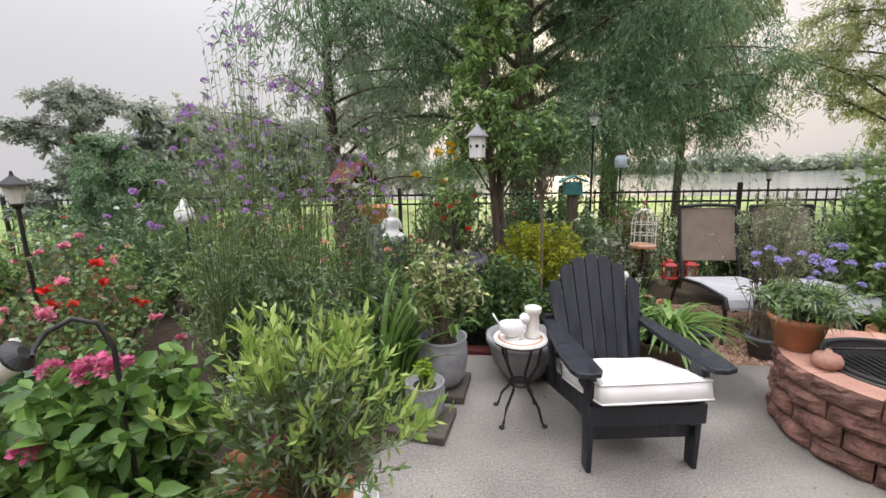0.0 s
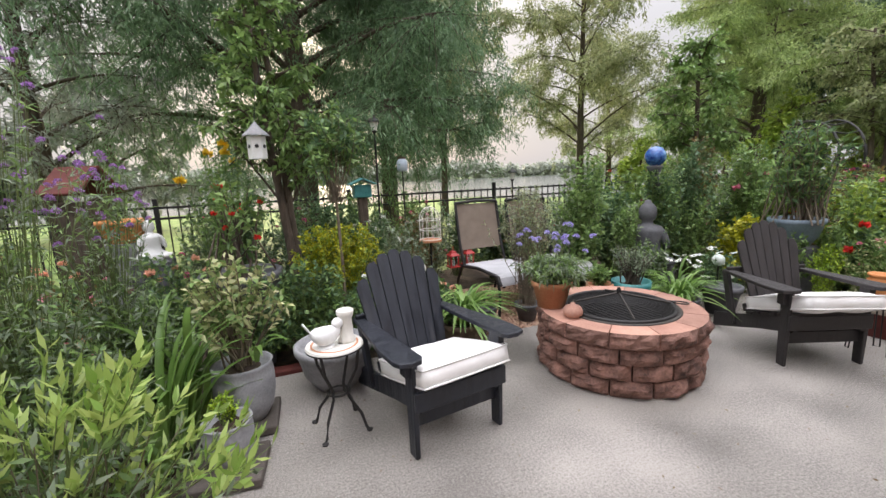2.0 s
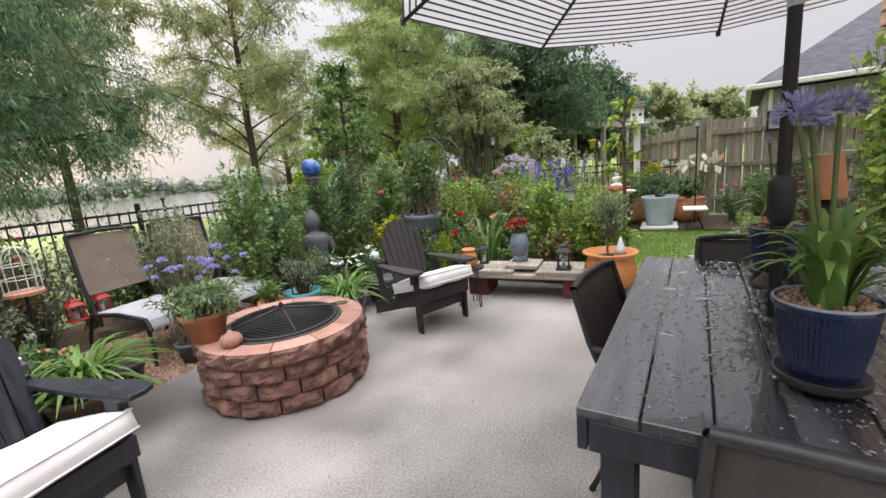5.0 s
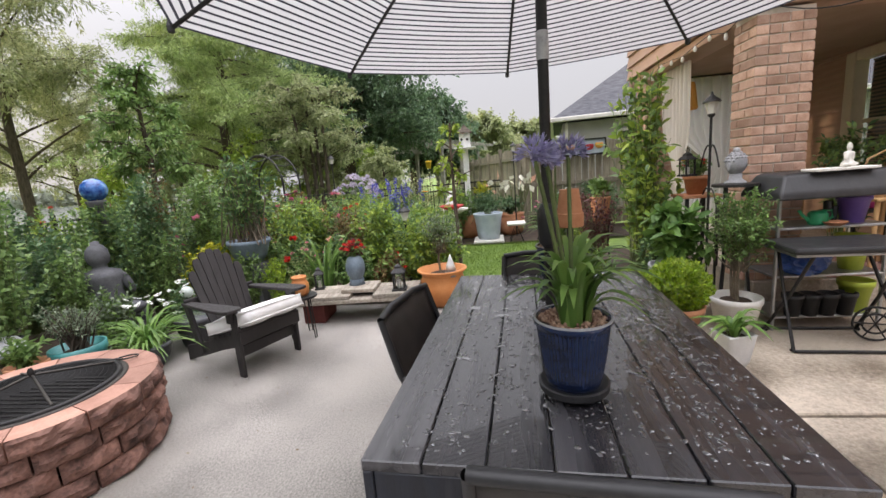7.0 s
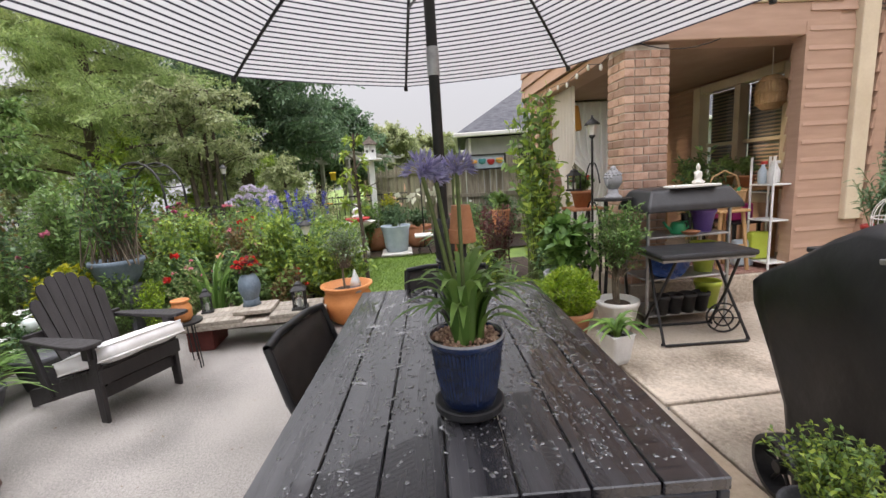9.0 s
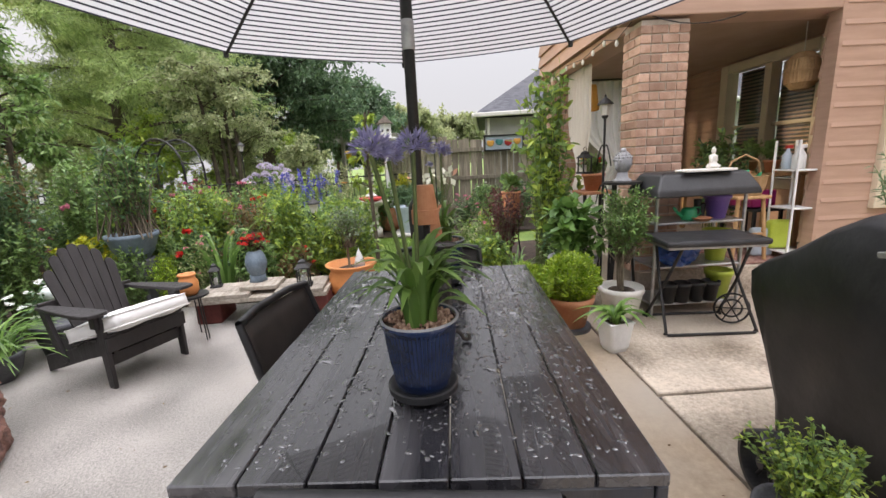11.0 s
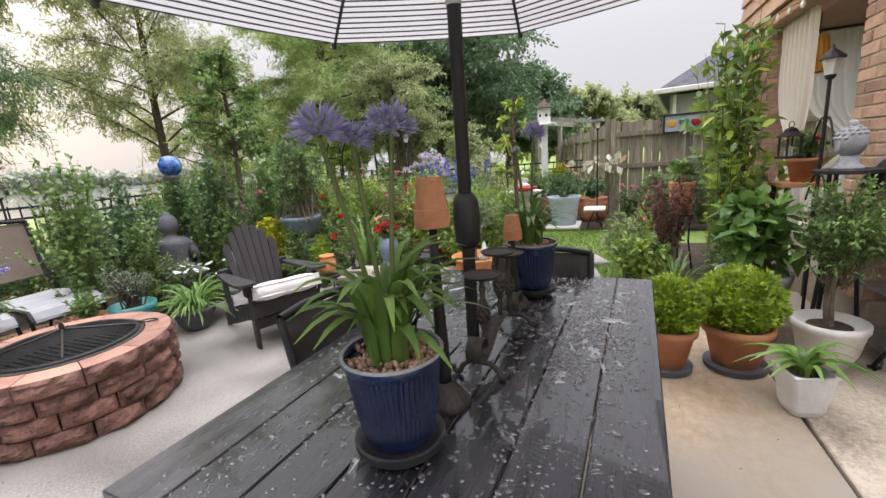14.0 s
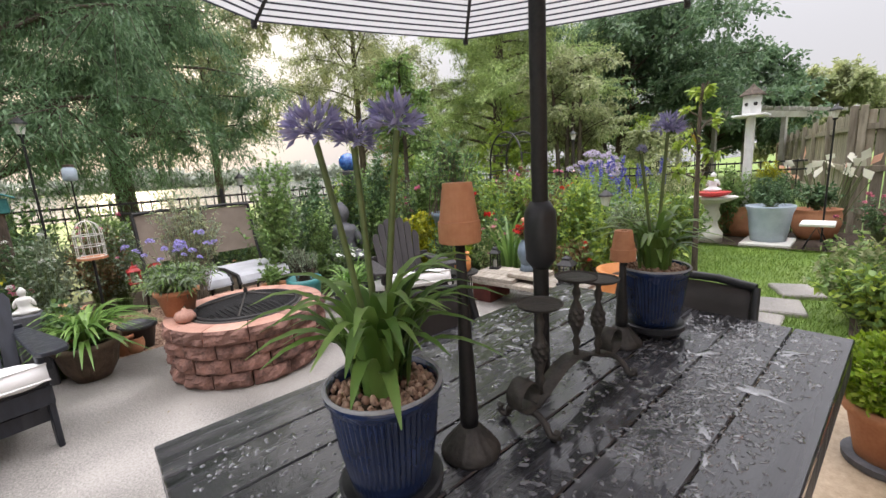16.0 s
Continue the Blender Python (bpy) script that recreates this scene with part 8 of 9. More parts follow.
# ---- west bed ----
shrub("broad-leaved hydrangea with fading crimson heads", "shrub", (-0.98, 0.95), 0.56, 0.80, 601, 110, 22, (0.095, 0.052), L["hydrangea"], flowers=(("pom", "magenta", 12, 0.105),), out=1.1, droop=0.3)
shrub("second broad-leaved hydrangea with crimson heads", "shrub", (-1.45, 0.55), 0.50, 0.72, 602, 90, 20, (0.095, 0.052), L["hydrangea"], flowers=(("pom", "magenta", 10, 0.10),), out=1.1, droop=0.3)
ol_ = thing("potted_olive", "bushy olive with pale new shoots in a terracotta pot", "potted plant", (-0.36, 1.08, 0))
zt = pot_parts(ol_, "plain", 0.15, 0.24, M["orange_clay"])
shrub_parts(ol_, 603, (0.58, 0.42), (0.02, 0.56), 96, 22, (0.055, 0.016), [L["olive"], L["olive"], L["sage"]], M["twig"], rootz=zt, start=0.3, out=0.8, droop=0.0)
shrub_parts(ol_, 604, (0.56, 0.40), (0.12, 0.74), 84, 12, (0.058, 0.020), L["shoot"], M["stem"], rootz=zt, start=0.72, out=0.5, droop=-0.2)
tub("pot", "chipped white pot at the bed's edge", (-0.22, 1.20, 0), 0.08, 0.12, M["white"], "pot")
tub("stone_pot", "rough brown clay pot beside the olive", (-0.62, 1.12, 0), 0.13, 0.30, M["terracotta"], "pot")
for k, (x, y, s_, t_) in enumerate(((-0.80, 2.05, 0.42, 1.95), (-1.15, 1.75, 0.40, 1.75), (-0.62, 2.5, 0.34, 1.55), (-1.25, 2.25, 0.4, 2.35))):
    shrub("tall airy verbena on wiry stems with purple heads", "flowers", (x, y), s_, t_, 610 + k, 62, 22, (0.065, 0.011), [L["sage"], L["green"]], name="verbena", flowers=(("pom", "purple", 40, 0.042),), low=0.8, stem_r=0.0032, start=0.05, out=0.7, group="verbena")
for k, (x, y, s_, t_) in enumerate(((-0.75, 1.95, 0.46, 0.95), (-1.1, 2.0, 0.45, 1.05), (-0.5, 2.45, 0.36, 0.85), (-1.4, 2.5, 0.5, 1.15))):
    shrub("grey-green leafy plants under the verbena", "shrub", (x, y), s_, t_, 620 + k, 110, 40, (0.055, 0.015), [L["sage"], L["green"]], out=0.9, name="perennial")
for k, (x, y, s_, t_, c) in enumerate(((-1.75, 1.45, 0.5, 0.95, "pink"), (-2.25, 1.9, 0.55, 1.05, "red"), (-2.9, 2.4, 0.6, 1.1, "pink"), (-1.7, 3.2, 0.6, 1.1, "peach"), (-3.4, 1.4, 0.7, 1.0, "red"), (-2.2, 0.9, 0.5, 0.75, "magenta"), (-1.0, 3.1, 0.4, 0.9, "peach"))):
    shrub("rose bush in bloom in the west bed", "rose bush", (x, y), s_, t_, 630 + k, 56, 26, (0.045, 0.030), [L["dark"], L["green"], L["bronze"]], flowers=(("rose", c, 9, 0.075),), name="rose_bush", group="rose bushes")
for k, (x, y, t_) in enumerate(((-0.36, 2.06, 0.90), (-0.30, 2.42, 0.95), (-0.52, 2.28, 0.85))):
    ob = thing("iris_clump", "clump of tall green sword leaves", "plant", (x, y, 0))
    strap_parts(ob, 640 + k, 46, t_ * 1.15, 0.036, L["strap"], (0, 0, 0), 0.35, 0.86, 0.12)
for k, (x, y, s_, t_, m_) in enumerate(((-3.2, 3.6, 0.8, 1.2, "dark"), (-4.2, 2.8, 0.8, 1.2, "green"), (-2.4, 4.3, 0.8, 1.3, "dark"), (-3.6, 0.4, 0.7, 0.8, "green"), (-5.2, 1.6, 0.9, 1.2, "dark"), (-0.2, 5.0, 0.7, 1.5, "dark"), (0.9, 5.1, 0.6, 1.2, "dark"), (-1.9, -0.3, 0.6, 0.6, "green"))):
    shrub("leafy evergreen shrub in the mulched bed", "shrub", (x, y), s_, t_, 650 + k, 80, 30, (0.07, 0.032), L[m_], group="background shrubs")
potted("small grey woven-pattern pot with a young boxwood on a paver", "potted plant", (-0.06, 1.90, 0.053), ("round", 0.115, 0.22, M["stone_grey"], 40), dict(spread=0.075, top=0.17, stems=26, per=26, leaf=(0.020, 0.011), mat=L["box"], base=0.03), 661, pot_kw=dict(flutes=20, depth=0.004, flute_z=(0.03, 0.20)))
ob = potted("large grey pot with a cream-variegated shrub", "potted plant", (-0.01, 2.30, 0.053), ("round", 0.165, 0.33, M["stone_grey"]), dict(spread=0.30, top=0.66, stems=52, per=20, leaf=(0.062, 0.026), mat=[L["cream"], L["cream"], L["green"]], start=0.5, out=1.0, stem_r=0.007, twig=M["twig"], base=0.05), 662)
strap_parts(ob, 663, 5, 0.45, 0.03, L["strap"], (0.08, -0.05, 0.34), 0.6, 0.6, 0.03)
ob = potted("dark planter of spiny euphorbia stems with red flowers", "potted plant", (-0.05, 3.35, 0.32), ("bowl", 0.28, 0.38, M["stone_dark"]), dict(spread=0.34, top=0.80, stems=18, per=16, leaf=(0.085, 0.035), mat=L["green"], start=0.6, stem_r=0.011, base=0.2, twig=M["bark"]), 664, flowers=(("rose", "red", 12, 0.05),))
pl_ = thing("stone_plinth", "block under the dark planter", "plinth", (-0.05, 3.35, 0))
part("body", block(0.36, 0.36, 0.36, (0, 0, 0.14), 0.02), M["stone_dark"], pl_)
shrub("rose bush with yellow blooms", "rose bush", (-0.2, 3.98), 0.36, 1.70, 665, 40, 24, (0.05, 0.032), L["green"], flowers=(("rose", "yellow", 5, 0.10),), name="rose_bush", low=0.6)
shrub("bright golden-leaved shrub in the north bed", "shrub", (0.72, 3.46), (0.46, 0.34), 1.0, 666, 190, 40, (0.042, 0.020), [L["gold"], L["gold"], L["lime"]], low=0.5, start=0.5)
shrub("low glossy dark green shrub beside the stand", "shrub", (0.42, 2.98), (0.46, 0.22), 0.80, 667, 90, 28, (0.055, 0.028), [L["dark"], L["green"]])
shrub("low leafy shrub with white flowers", "shrub", (0.95, 3.02), (0.36, 0.22), 0.62, 668, 60, 26, (0.05, 0.028), L["dark"], flowers=(("pom", "white", 7, 0.045),))
ob = thing("daylily_clump", "arching green daylily clump in a woven dark pot", "plant", (1.50, 2.62, 0))
pot_parts(ob, "bowl", 0.19, 0.28, M["wicker_dark"], flutes=18, depth=0.008, flute_z=(0.02, 0.26))
strap_parts(ob, 670, 110, 0.60, 0.028, L["strap"], (0, 0, 0.26), 0.8, 0.62, 0.10)
for k, (x, y, s_, t_, m_, fl) in enumerate(((1.35, 3.6, 0.32, 0.95, "sage", "white"), (1.75, 4.5, 0.4, 1.05, "bronze", "pink"), (1.2, 4.2, 0.35, 1.0, "dark", "white"), (2.5, 5.0, 0.6, 1.15, "dark", None), (3.6, 5.1, 0.6, 1.0, "green", None), (1.9, 5.3, 0.5, 1.3, "green", None), (0.5, 4.6, 0.4, 1.2, "dark", None))):
    shrub("mixed perennial shrub near the loungers", "shrub", (x, y), s_, t_, 680 + k, 60, 24, (0.05, 0.022), L[m_], flowers=((("pom", fl, 6, 0.05),) if fl else ()), group="mixed perennials")

shrub("low rose bush with coral blooms before the kneeling figure", "rose bush", (-0.52, 3.22), 0.34, 0.92, 675, 70, 26, (0.05, 0.028), [L["dark"], L["green"]], flowers=(("rose", "peach", 6, 0.07), ("pom", "magenta", 5, 0.06)), name="rose_bush", group="rose bushes")

# ---- by the fire pit ----
sc = potted("terracotta pot of lilac scabious on the fire pit", "potted plant", (2.03, 2.24, 0.412), ("plain", 0.135, 0.19, M["terracotta"], 32), dict(spread=0.30, top=0.20, stems=170, per=26, leaf=(0.06, 0.013), mat=[L["sage"], L["green"]], base=0.1, start=0.1, droop=0.3), 701)
rng = np.random.default_rng(702)
for k in range(20):
    a, q, z = rng.uniform(0, 6.28), 0.30 * math.sqrt(rng.uniform(0.05, 1)), rng.uniform(0.40, 0.56)
    tip = (q * math.cos(a), q * math.sin(a), z)
    wire("stalk", bend((tip[0] * 0.3, tip[1] * 0.3, 0.2), (tip[0] * 0.6, tip[1] * 0.6, z * 0.8), tip, 6), 0.002, M["stem"], sc, sides=4)
    blooms(sc, [tip], "pom", "lilac", 0.055, k)
wp = thing("weeping_tree", "wispy grey-green small tree in a pot behind the scabious", "tree", (2.35, 3.05, 0))
zt = pot_parts(wp, "plain", 0.11, 0.16, M["stone_dark"])
shrub_parts(wp, 702, (0.40, 0.34), (0.45, 1.12), 95, 34, (0.045, 0.010), [L["sage"], L["airy"]], M["twig"], rootz=zt, start=0.45)
ob = tub("pot", "dark plastic pot on the gravel", (1.85, 3.02, -0.01), 0.13, 0.22, M["plastic_black"], "pot")
tub("clay_pot", "small upturned clay pot on the gravel", (1.80, 2.93, -0.01), 0.07, 0.13, M["terracotta"], "pot", "round")
tub("clay_pot", "clay pot beside the daylilies", (1.72, 2.96, -0.01), 0.09, 0.17, M["terracotta"], "pot")
potted("terracotta pot with a young leafy plant", "potted plant", (2.93, 2.74, 0), ("plain", 0.11, 0.34, M["terracotta"]), dict(spread=0.15, top=0.22, stems=24, per=14, leaf=(0.07, 0.024), mat=L["green"]), 703)
ob = potted("teal glazed bowl with a gnarled silvery shrub", "potted plant", (3.18, 2.62, 0), ("bowl", 0.16, 0.36, M["teal"]), dict(spread=0.24, top=0.42, stems=44, per=24, leaf=(0.038, 0.010), mat=L["sage"], start=0.5, stem_r=0.008, twig=M["bark"]), 704)
for k, (x, y) in enumerate(((3.55, 2.42), (3.75, 2.62))):
    ob = thing("lily_clump", "thick clump of arching lily leaves with a few white flowers", "plant", (x, y, 0.16))
    pot_parts(ob, "bowl", 0.16, 0.20, M["stone_dark"], z=-0.16)
    strap_parts(ob, 710 + k, 70, 0.55, 0.022, L["strap"], (0, 0, 0.0), 0.85, 0.55, 0.12)
    blooms(ob, [(0.05 * q, 0.12 - 0.06 * q, 0.36) for q in range(4)], "daisy", "white", 0.07, k)
shrub("white daisies around the pale ball", "flowers", (4.28, 2.55), 0.30, 0.56, 712, 50, 20, (0.05, 0.02), L["dark"], flowers=(("daisy", "white", 16, 0.075),), name="daisies")
tub("pot", "grey pot behind the slatted chair", (4.02, 2.36, 0), 0.16, 0.26, M["stone_dark"], "pot")
for k, (x, y, s_, t_, m_) in enumerate(((3.30, 3.40, 0.42, 1.70, "green"), (4.0, 3.7, 0.4, 1.1, "dark"), (4.65, 3.25, 0.30, 1.62, "dark"), (4.8, 2.7, 0.35, 0.85, "gold"), (4.75, 3.7, 0.5, 1.5, "green"), (3.7, 4.1, 0.5, 1.2, "sage"), (4.4, 4.6, 0.6, 1.4, "dark"), (5.4, 4.9, 0.7, 1.3, "green"), (2.9, 4.6, 0.5, 1.0, "dark"))):
    shrub("leafy shrub behind the fire pit", "shrub", (x, y), s_, t_, 720 + k, 80, 30, (0.065, 0.034), L[m_], group="shrubs behind the pit")
shrub("bronze-leaved rose by the gazing ball", "rose bush", (4.85, 3.25), 0.30, 1.75, 731, 40, 24, (0.05, 0.028), [L["bronze"], L["dark"]], name="rose_bush", low=0.7)
# ---- east beds ----
for k, (x, y, s_, t_, c, m_) in enumerate(((5.4, 3.2, 0.55, 1.35, "pink", "dark"), (6.1, 3.5, 0.6, 1.45, "white", "dark"), (6.55, 2.5, 0.5, 1.30, "pink", "bronze"), (6.7, 1.95, 0.42, 1.15, "red", "dark"), (7.3, 2.9, 0.6, 1.4, "magenta", "bronze"), (7.4, 2.2, 0.45, 1.2, "pink", "green"), (5.9, 2.6, 0.45, 1.1, "red", "dark"), (8.2, 3.2, 0.5, 1.05, "white", "green"), (7.0, 3.9, 0.6, 1.3, "red", "green"), (5.55, 1.45, 0.3, 0.75, "peach", "dark"), (5.35, 1.9, 0.3, 0.8, "red", "dark"))):
    shrub("rose bush in bloom in the east bed", "rose bush", (x, y), s_, t_, 740 + k, 60, 26, (0.055, 0.034), [L[m_], L["green"]], flowers=(("rose", c, 5, 0.085),), name="rose_bush", group="rose bushes")
ob = potted("oleander thicket in a wide blue-grey planter", "potted plant", (5.05, 2.36, 0.54), ("bowl", 0.22, 0.27, M["blue_grey"], 32), dict(spread=0.42, top=0.98, stems=50, per=26, leaf=(0.10, 0.026), mat=[L["dark"], L["green"]], stem_r=0.009, twig=M["twig"], base=0.25), 752)
pl_ = thing("stone_plinth", "dark block under the wide planter", "plinth", (5.05, 2.36, 0))
part("body", block(0.32, 0.32, 0.58, (0, 0, 0.25), 0.02), M["stone_dark"], pl_)
shrub("bronze-green climber round the ball's pedestal", "shrub", (4.28, 3.36), 0.20, 1.40, 7590, 46, 26, (0.055, 0.03), [L["dark"], L["green"]], low=0.85, start=0.45)
for k, (x, y, s_, t_, m_) in enumerate(((4.86, 2.30, 0.26, 0.72, "green"), (4.36, 3.20, 0.24, 1.36, "dark"), (3.78, 3.30, 0.24, 0.98, "green"), (3.86, 3.02, 0.26, 0.62, "sage"), (3.95, 3.42, 0.22, 1.02, "sage"), (4.52, 3.05, 0.24, 1.05, "green"), (5.2, 2.1, 0.24, 0.76, "green"))):
    shrub("bushy plant filling the bed behind the chair", "shrub", (x, y), s_, t_, 7600 + k, 60, 30, (0.05, 0.024), [L[m_], L["green"]], group="bushy fillers")
shrub("small rounded lime-green shrub", "shrub", (4.84, 1.98), 0.18, 0.62, 753, 60, 26, (0.03, 0.016), L["box"], low=0.25)
shrub("cream-variegated low shrub with pink sprays", "shrub", (5.05, 1.75), 0.24, 0.72, 754, 44, 22, (0.05, 0.024), [L["cream"], L["green"]], flowers=(("pom", "pink", 8, 0.06),))
ob = thing("iris_clump", "tall sword-leaved iris clump behind the bench", "plant", (5.2, 1.58, 0))
strap_parts(ob, 755, 40, 1.05, 0.034, L["strap"], (0, 0, 0), 0.25, 0.9, 0.14)
for k, (x, y, s_, t_, m_) in enumerate(((5.85, 1.2, 0.40, 1.0, "lime"), (5.6, 0.92, 0.26, 1.15, "lime"), (5.35, 0.45, 0.36, 0.88, "lime"), (5.65, 0.25, 0.34, 0.92, "lime"), (6.2, 0.8, 0.45, 0.95, "green"), (6.5, 1.3, 0.5, 1.05, "green"), (5.1, 1.1, 0.24, 0.62, "green"), (5.1, 0.72, 0.22, 0.55, "bronze"))):
    shrub("leafy green shrub behind the bench", "shrub", (x, y), s_, t_, 760 + k, 90, 26, (0.07, 0.034), [L[m_], L[m_], L["green"]], group="shrubs behind the bench", flowers=((("pom", "red", 7, 0.05),) if k in (6, 7) else ()))
shrub("blue salvia with upright spikes", "flowers", (7.0, 1.25), 0.55, 1.15, 771, 70, 26, (0.065, 0.034), L["green"], flowers=(("spike", "salvia", 30, 0.24),), name="salvia")
shrub("blue salvia with upright spikes", "flowers", (7.8, 0.95), 0.45, 1.05, 772, 60, 26, (0.065, 0.034), L["green"], flowers=(("spike", "salvia", 18, 0.24),), name="salvia")
shrub("pale mauve phlox in full bloom", "flowers", (9.0, 2.3), 0.55, 1.42, 773, 60, 20, (0.07, 0.02), L["green"], flowers=(("pom", "mauve", 40, 0.15),), name="phlox", low=0.7)
shrub("loose cream-variegated shrub by the fence", "shrub", (9.2, 1.2), 0.75, 1.55, 774, 90, 30, (0.06, 0.022), [L["cream"], L["airy"]])
for k, (x, y, s_, t_, m_) in enumerate(((8.0, 1.9, 0.6, 1.1, "green"), (9.5, 0.3, 0.5, 1.1, "green"), (9.9, -0.2, 0.5, 1.0, "dark"), (7.8, 4.8, 0.8, 1.6, "sage"), (6.6, 4.8, 0.8, 1.6, "green"), (9.8, 1.9, 0.6, 1.3, "lime"), (10.1, 2.6, 0.7, 1.5, "green"), (10.2, -2.6, 0.5, 1.0, "dark"), (10.1, -3.6, 0.6, 1.2, "green"), (9.9, -1.9, 0.45, 0.8, "dark"))):
    shrub("leafy green shrub before the board fence", "shrub", (x, y), s_, t_, 780 + k, 70, 26, (0.08, 0.036), L[m_], group="far bed shrubs")
shrub("orange lily in bloom among shrubs", "flowers", (8.9, 0.9), 0.2, 1.05, 795, 14, 10, (0.09, 0.015), L["green"], flowers=(("daisy", "orange", 3, 0.16),), name="lily")
for k, (x, y, s_, t_, m_) in enumerate(((5.3, 3.0, 0.38, 1.62, "green"), (5.75, 2.75, 0.40, 1.5, "lime"), (6.25, 3.15, 0.45, 1.55, "green"), (5.6, 2.15, 0.32, 1.15, "lime"), (6.35, 2.2, 0.40, 1.2, "lime"), (7.3, 1.65, 0.5, 1.2, "lime"), (6.7, 0.65, 0.45, 0.95, "lime"), (7.6, 0.45, 0.45, 0.85, "lime"))):
    shrub("tall lush green shrub in the rose bed", "shrub", (x, y), s_, t_, 900 + k, 110, 30, (0.075, 0.030), [L[m_], L["green"]], start=0.08, group="lush shrubs")
# dense filling of the beds
fill = random.Random(77)


def fill_bed(x0, y0, x1, y1, step, heights, mats, label, seed, avoid=()):
    k = 0
    y = y0
    while y < y1:
        x = x0
        while x < x1:
            px, py = x + fill.uniform(-0.2, 0.2), y + fill.uniform(-0.2, 0.2)
            x += step
            if any((px - ax) ** 2 + (py - ay) ** 2 < ar * ar for ax, ay, ar in avoid):
                continue
            k += 1
            c = fill.choice(["pink", "red", "white", "magenta", "peach", None, None, None, None])
            lf = fill.choice([(0.06, 0.03), (0.05, 0.022), (0.075, 0.03), (0.045, 0.026)])
            shrub(label, "shrub", (px, py), step * 0.62, fill.uniform(*heights), seed + k, 70, 28, lf, [L[fill.choice(mats)], L[fill.choice(mats)]], group=label, flowers=((("pom", c, 6, 0.055),) if c else ()))
        y += step


fill_bed(5.5, 3.6, 9.0, 5.4, 0.85, (1.0, 1.4), ["green", "dark", "sage", "lime"], "leafy flowering shrub in the east bed", 3000, ((9.1, 4.3, 0.8),))
fill_bed(6.0, 1.6, 8.8, 3.4, 0.85, (0.8, 1.15), ["green", "lime", "lime", "bronze"], "bushy perennial in the rose bed", 3100)
fill_bed(-0.4, 4.5, 2.6, 5.5, 0.8, (0.9, 1.35), ["green", "dark", "sage"], "leafy shrub along the iron fence", 3200)
fill_bed(2.9, 4.7, 4.9, 5.5, 0.75, (0.6, 0.95), ["green", "dark", "sage"], "low shrub along the iron fence", 3300)
fill_bed(-4.6, 2.9, -0.9, 5.4, 0.9, (0.8, 1.25), ["green", "dark", "sage", "green"], "leafy shrub in the mulched bed", 3400, ((-0.6, 3.66, 0.5), (-0.88, 3.8, 0.5), (-1.42, 4.75, 0.5)))
fill_bed(-3.2, -0.6, -1.5, 1.2, 0.75, (0.5, 0.9), ["green", "hydrangea", "dark"], "leafy low shrub beside the hydrangeas", 3500)
fill_bed(8.8, -4.2, 10.1, -1.8, 0.8, (0.6, 1.1), ["green", "dark"], "leafy shrub below the board fence", 3600)
fill_bed(0.05, 2.98, 1.2, 4.2, 0.55, (0.40, 0.66), ["dark", "green"], "low glossy shrub in the north bed", 3700)
# pots along the lawn
potted("pale blue fluted pot with a clipped dark shrub", "potted plant", (9.1, -0.30, 0.0), ("tall", 0.30, 0.52, M["pale_blue"], 32), dict(spread=0.42, top=0.46, stems=70, per=26, leaf=(0.06, 0.02), mat=L["dark"]), 801)
pv = thing("paver", "pale stone slab under the blue pot", "paver", (9.1, -0.30, -0.075))
part("stone", block(0.72, 0.60, 0.07, (0, 0, 0.035), 0.01), M["off_white"], pv)
potted("brown clay pot with dark foliage", "potted plant", (9.75, 0.15, -0.05), ("round", 0.34, 0.50, M["terracotta"]), dict(spread=0.4, top=0.4, stems=50, per=22, leaf=(0.07, 0.03), mat=L["green"]), 802)
potted("brown clay pot with caladiums", "potted plant", (9.75, -0.78, -0.05), ("round", 0.30, 0.46, M["terracotta"]), dict(spread=0.36, top=0.42, stems=40, per=20, leaf=(0.08, 0.04), mat=L["dark"]), 803)
ob = thing("caladium", "white and pink spear-shaped caladium leaves", "plant", (10.15, -0.86, 0))
rng = np.random.default_rng(44)
g = Geo()
tips = np.stack([rng.uniform(-0.2, 0.2, 22), rng.uniform(-0.55, 0.55, 22), rng.uniform(0.72, 1.12, 22)], 1)
for q in tips:
    g.tube(bend((q[0] * 0.3, q[1] * 0.3, 0), (q[0] * 0.6, q[1] * 0.6, q[2] * 0.6), q, 6), 0.006, 4)
child("branch_frame", g.mesh("branch_frame"), M["stem"], ob)
for cols, nm in ((slice(0, 17), "pale"), (slice(17, 22), "peach")):
    V, F = leaf_quads(tips[cols], np.stack([rng.normal(0, 0.5, len(tips[cols])), rng.normal(0, 0.5, len(tips[cols])), np.full(len(tips[cols]), 0.7)], 1), 0.26, 0.15, rng, droop=0.1)
    child("leaves", arrays_mesh("leaves", V, [F]), P[nm], ob)
shrub("golden-yellow tufted shrub by the white post", "shrub", (9.55, -0.2, 0.70), 0.22, 0.45, 804, 40, 26, (0.04, 0.02), L["gold"], low=0.1)
shrub("pink shrub rose by the board fence", "rose bush", (9.35, -1.45), 0.40, 0.65, 805, 50, 22, (0.045, 0.026), L["dark"], flowers=(("rose", "pink", 16, 0.07),), name="rose_bush")
shrub("pink shrub rose by the board fence", "rose bush", (9.3, -2.2), 0.40, 0.65, 806, 50, 22, (0.045, 0.026), L["dark"], flowers=(("rose", "magenta", 12, 0.07),), name="rose_bush")
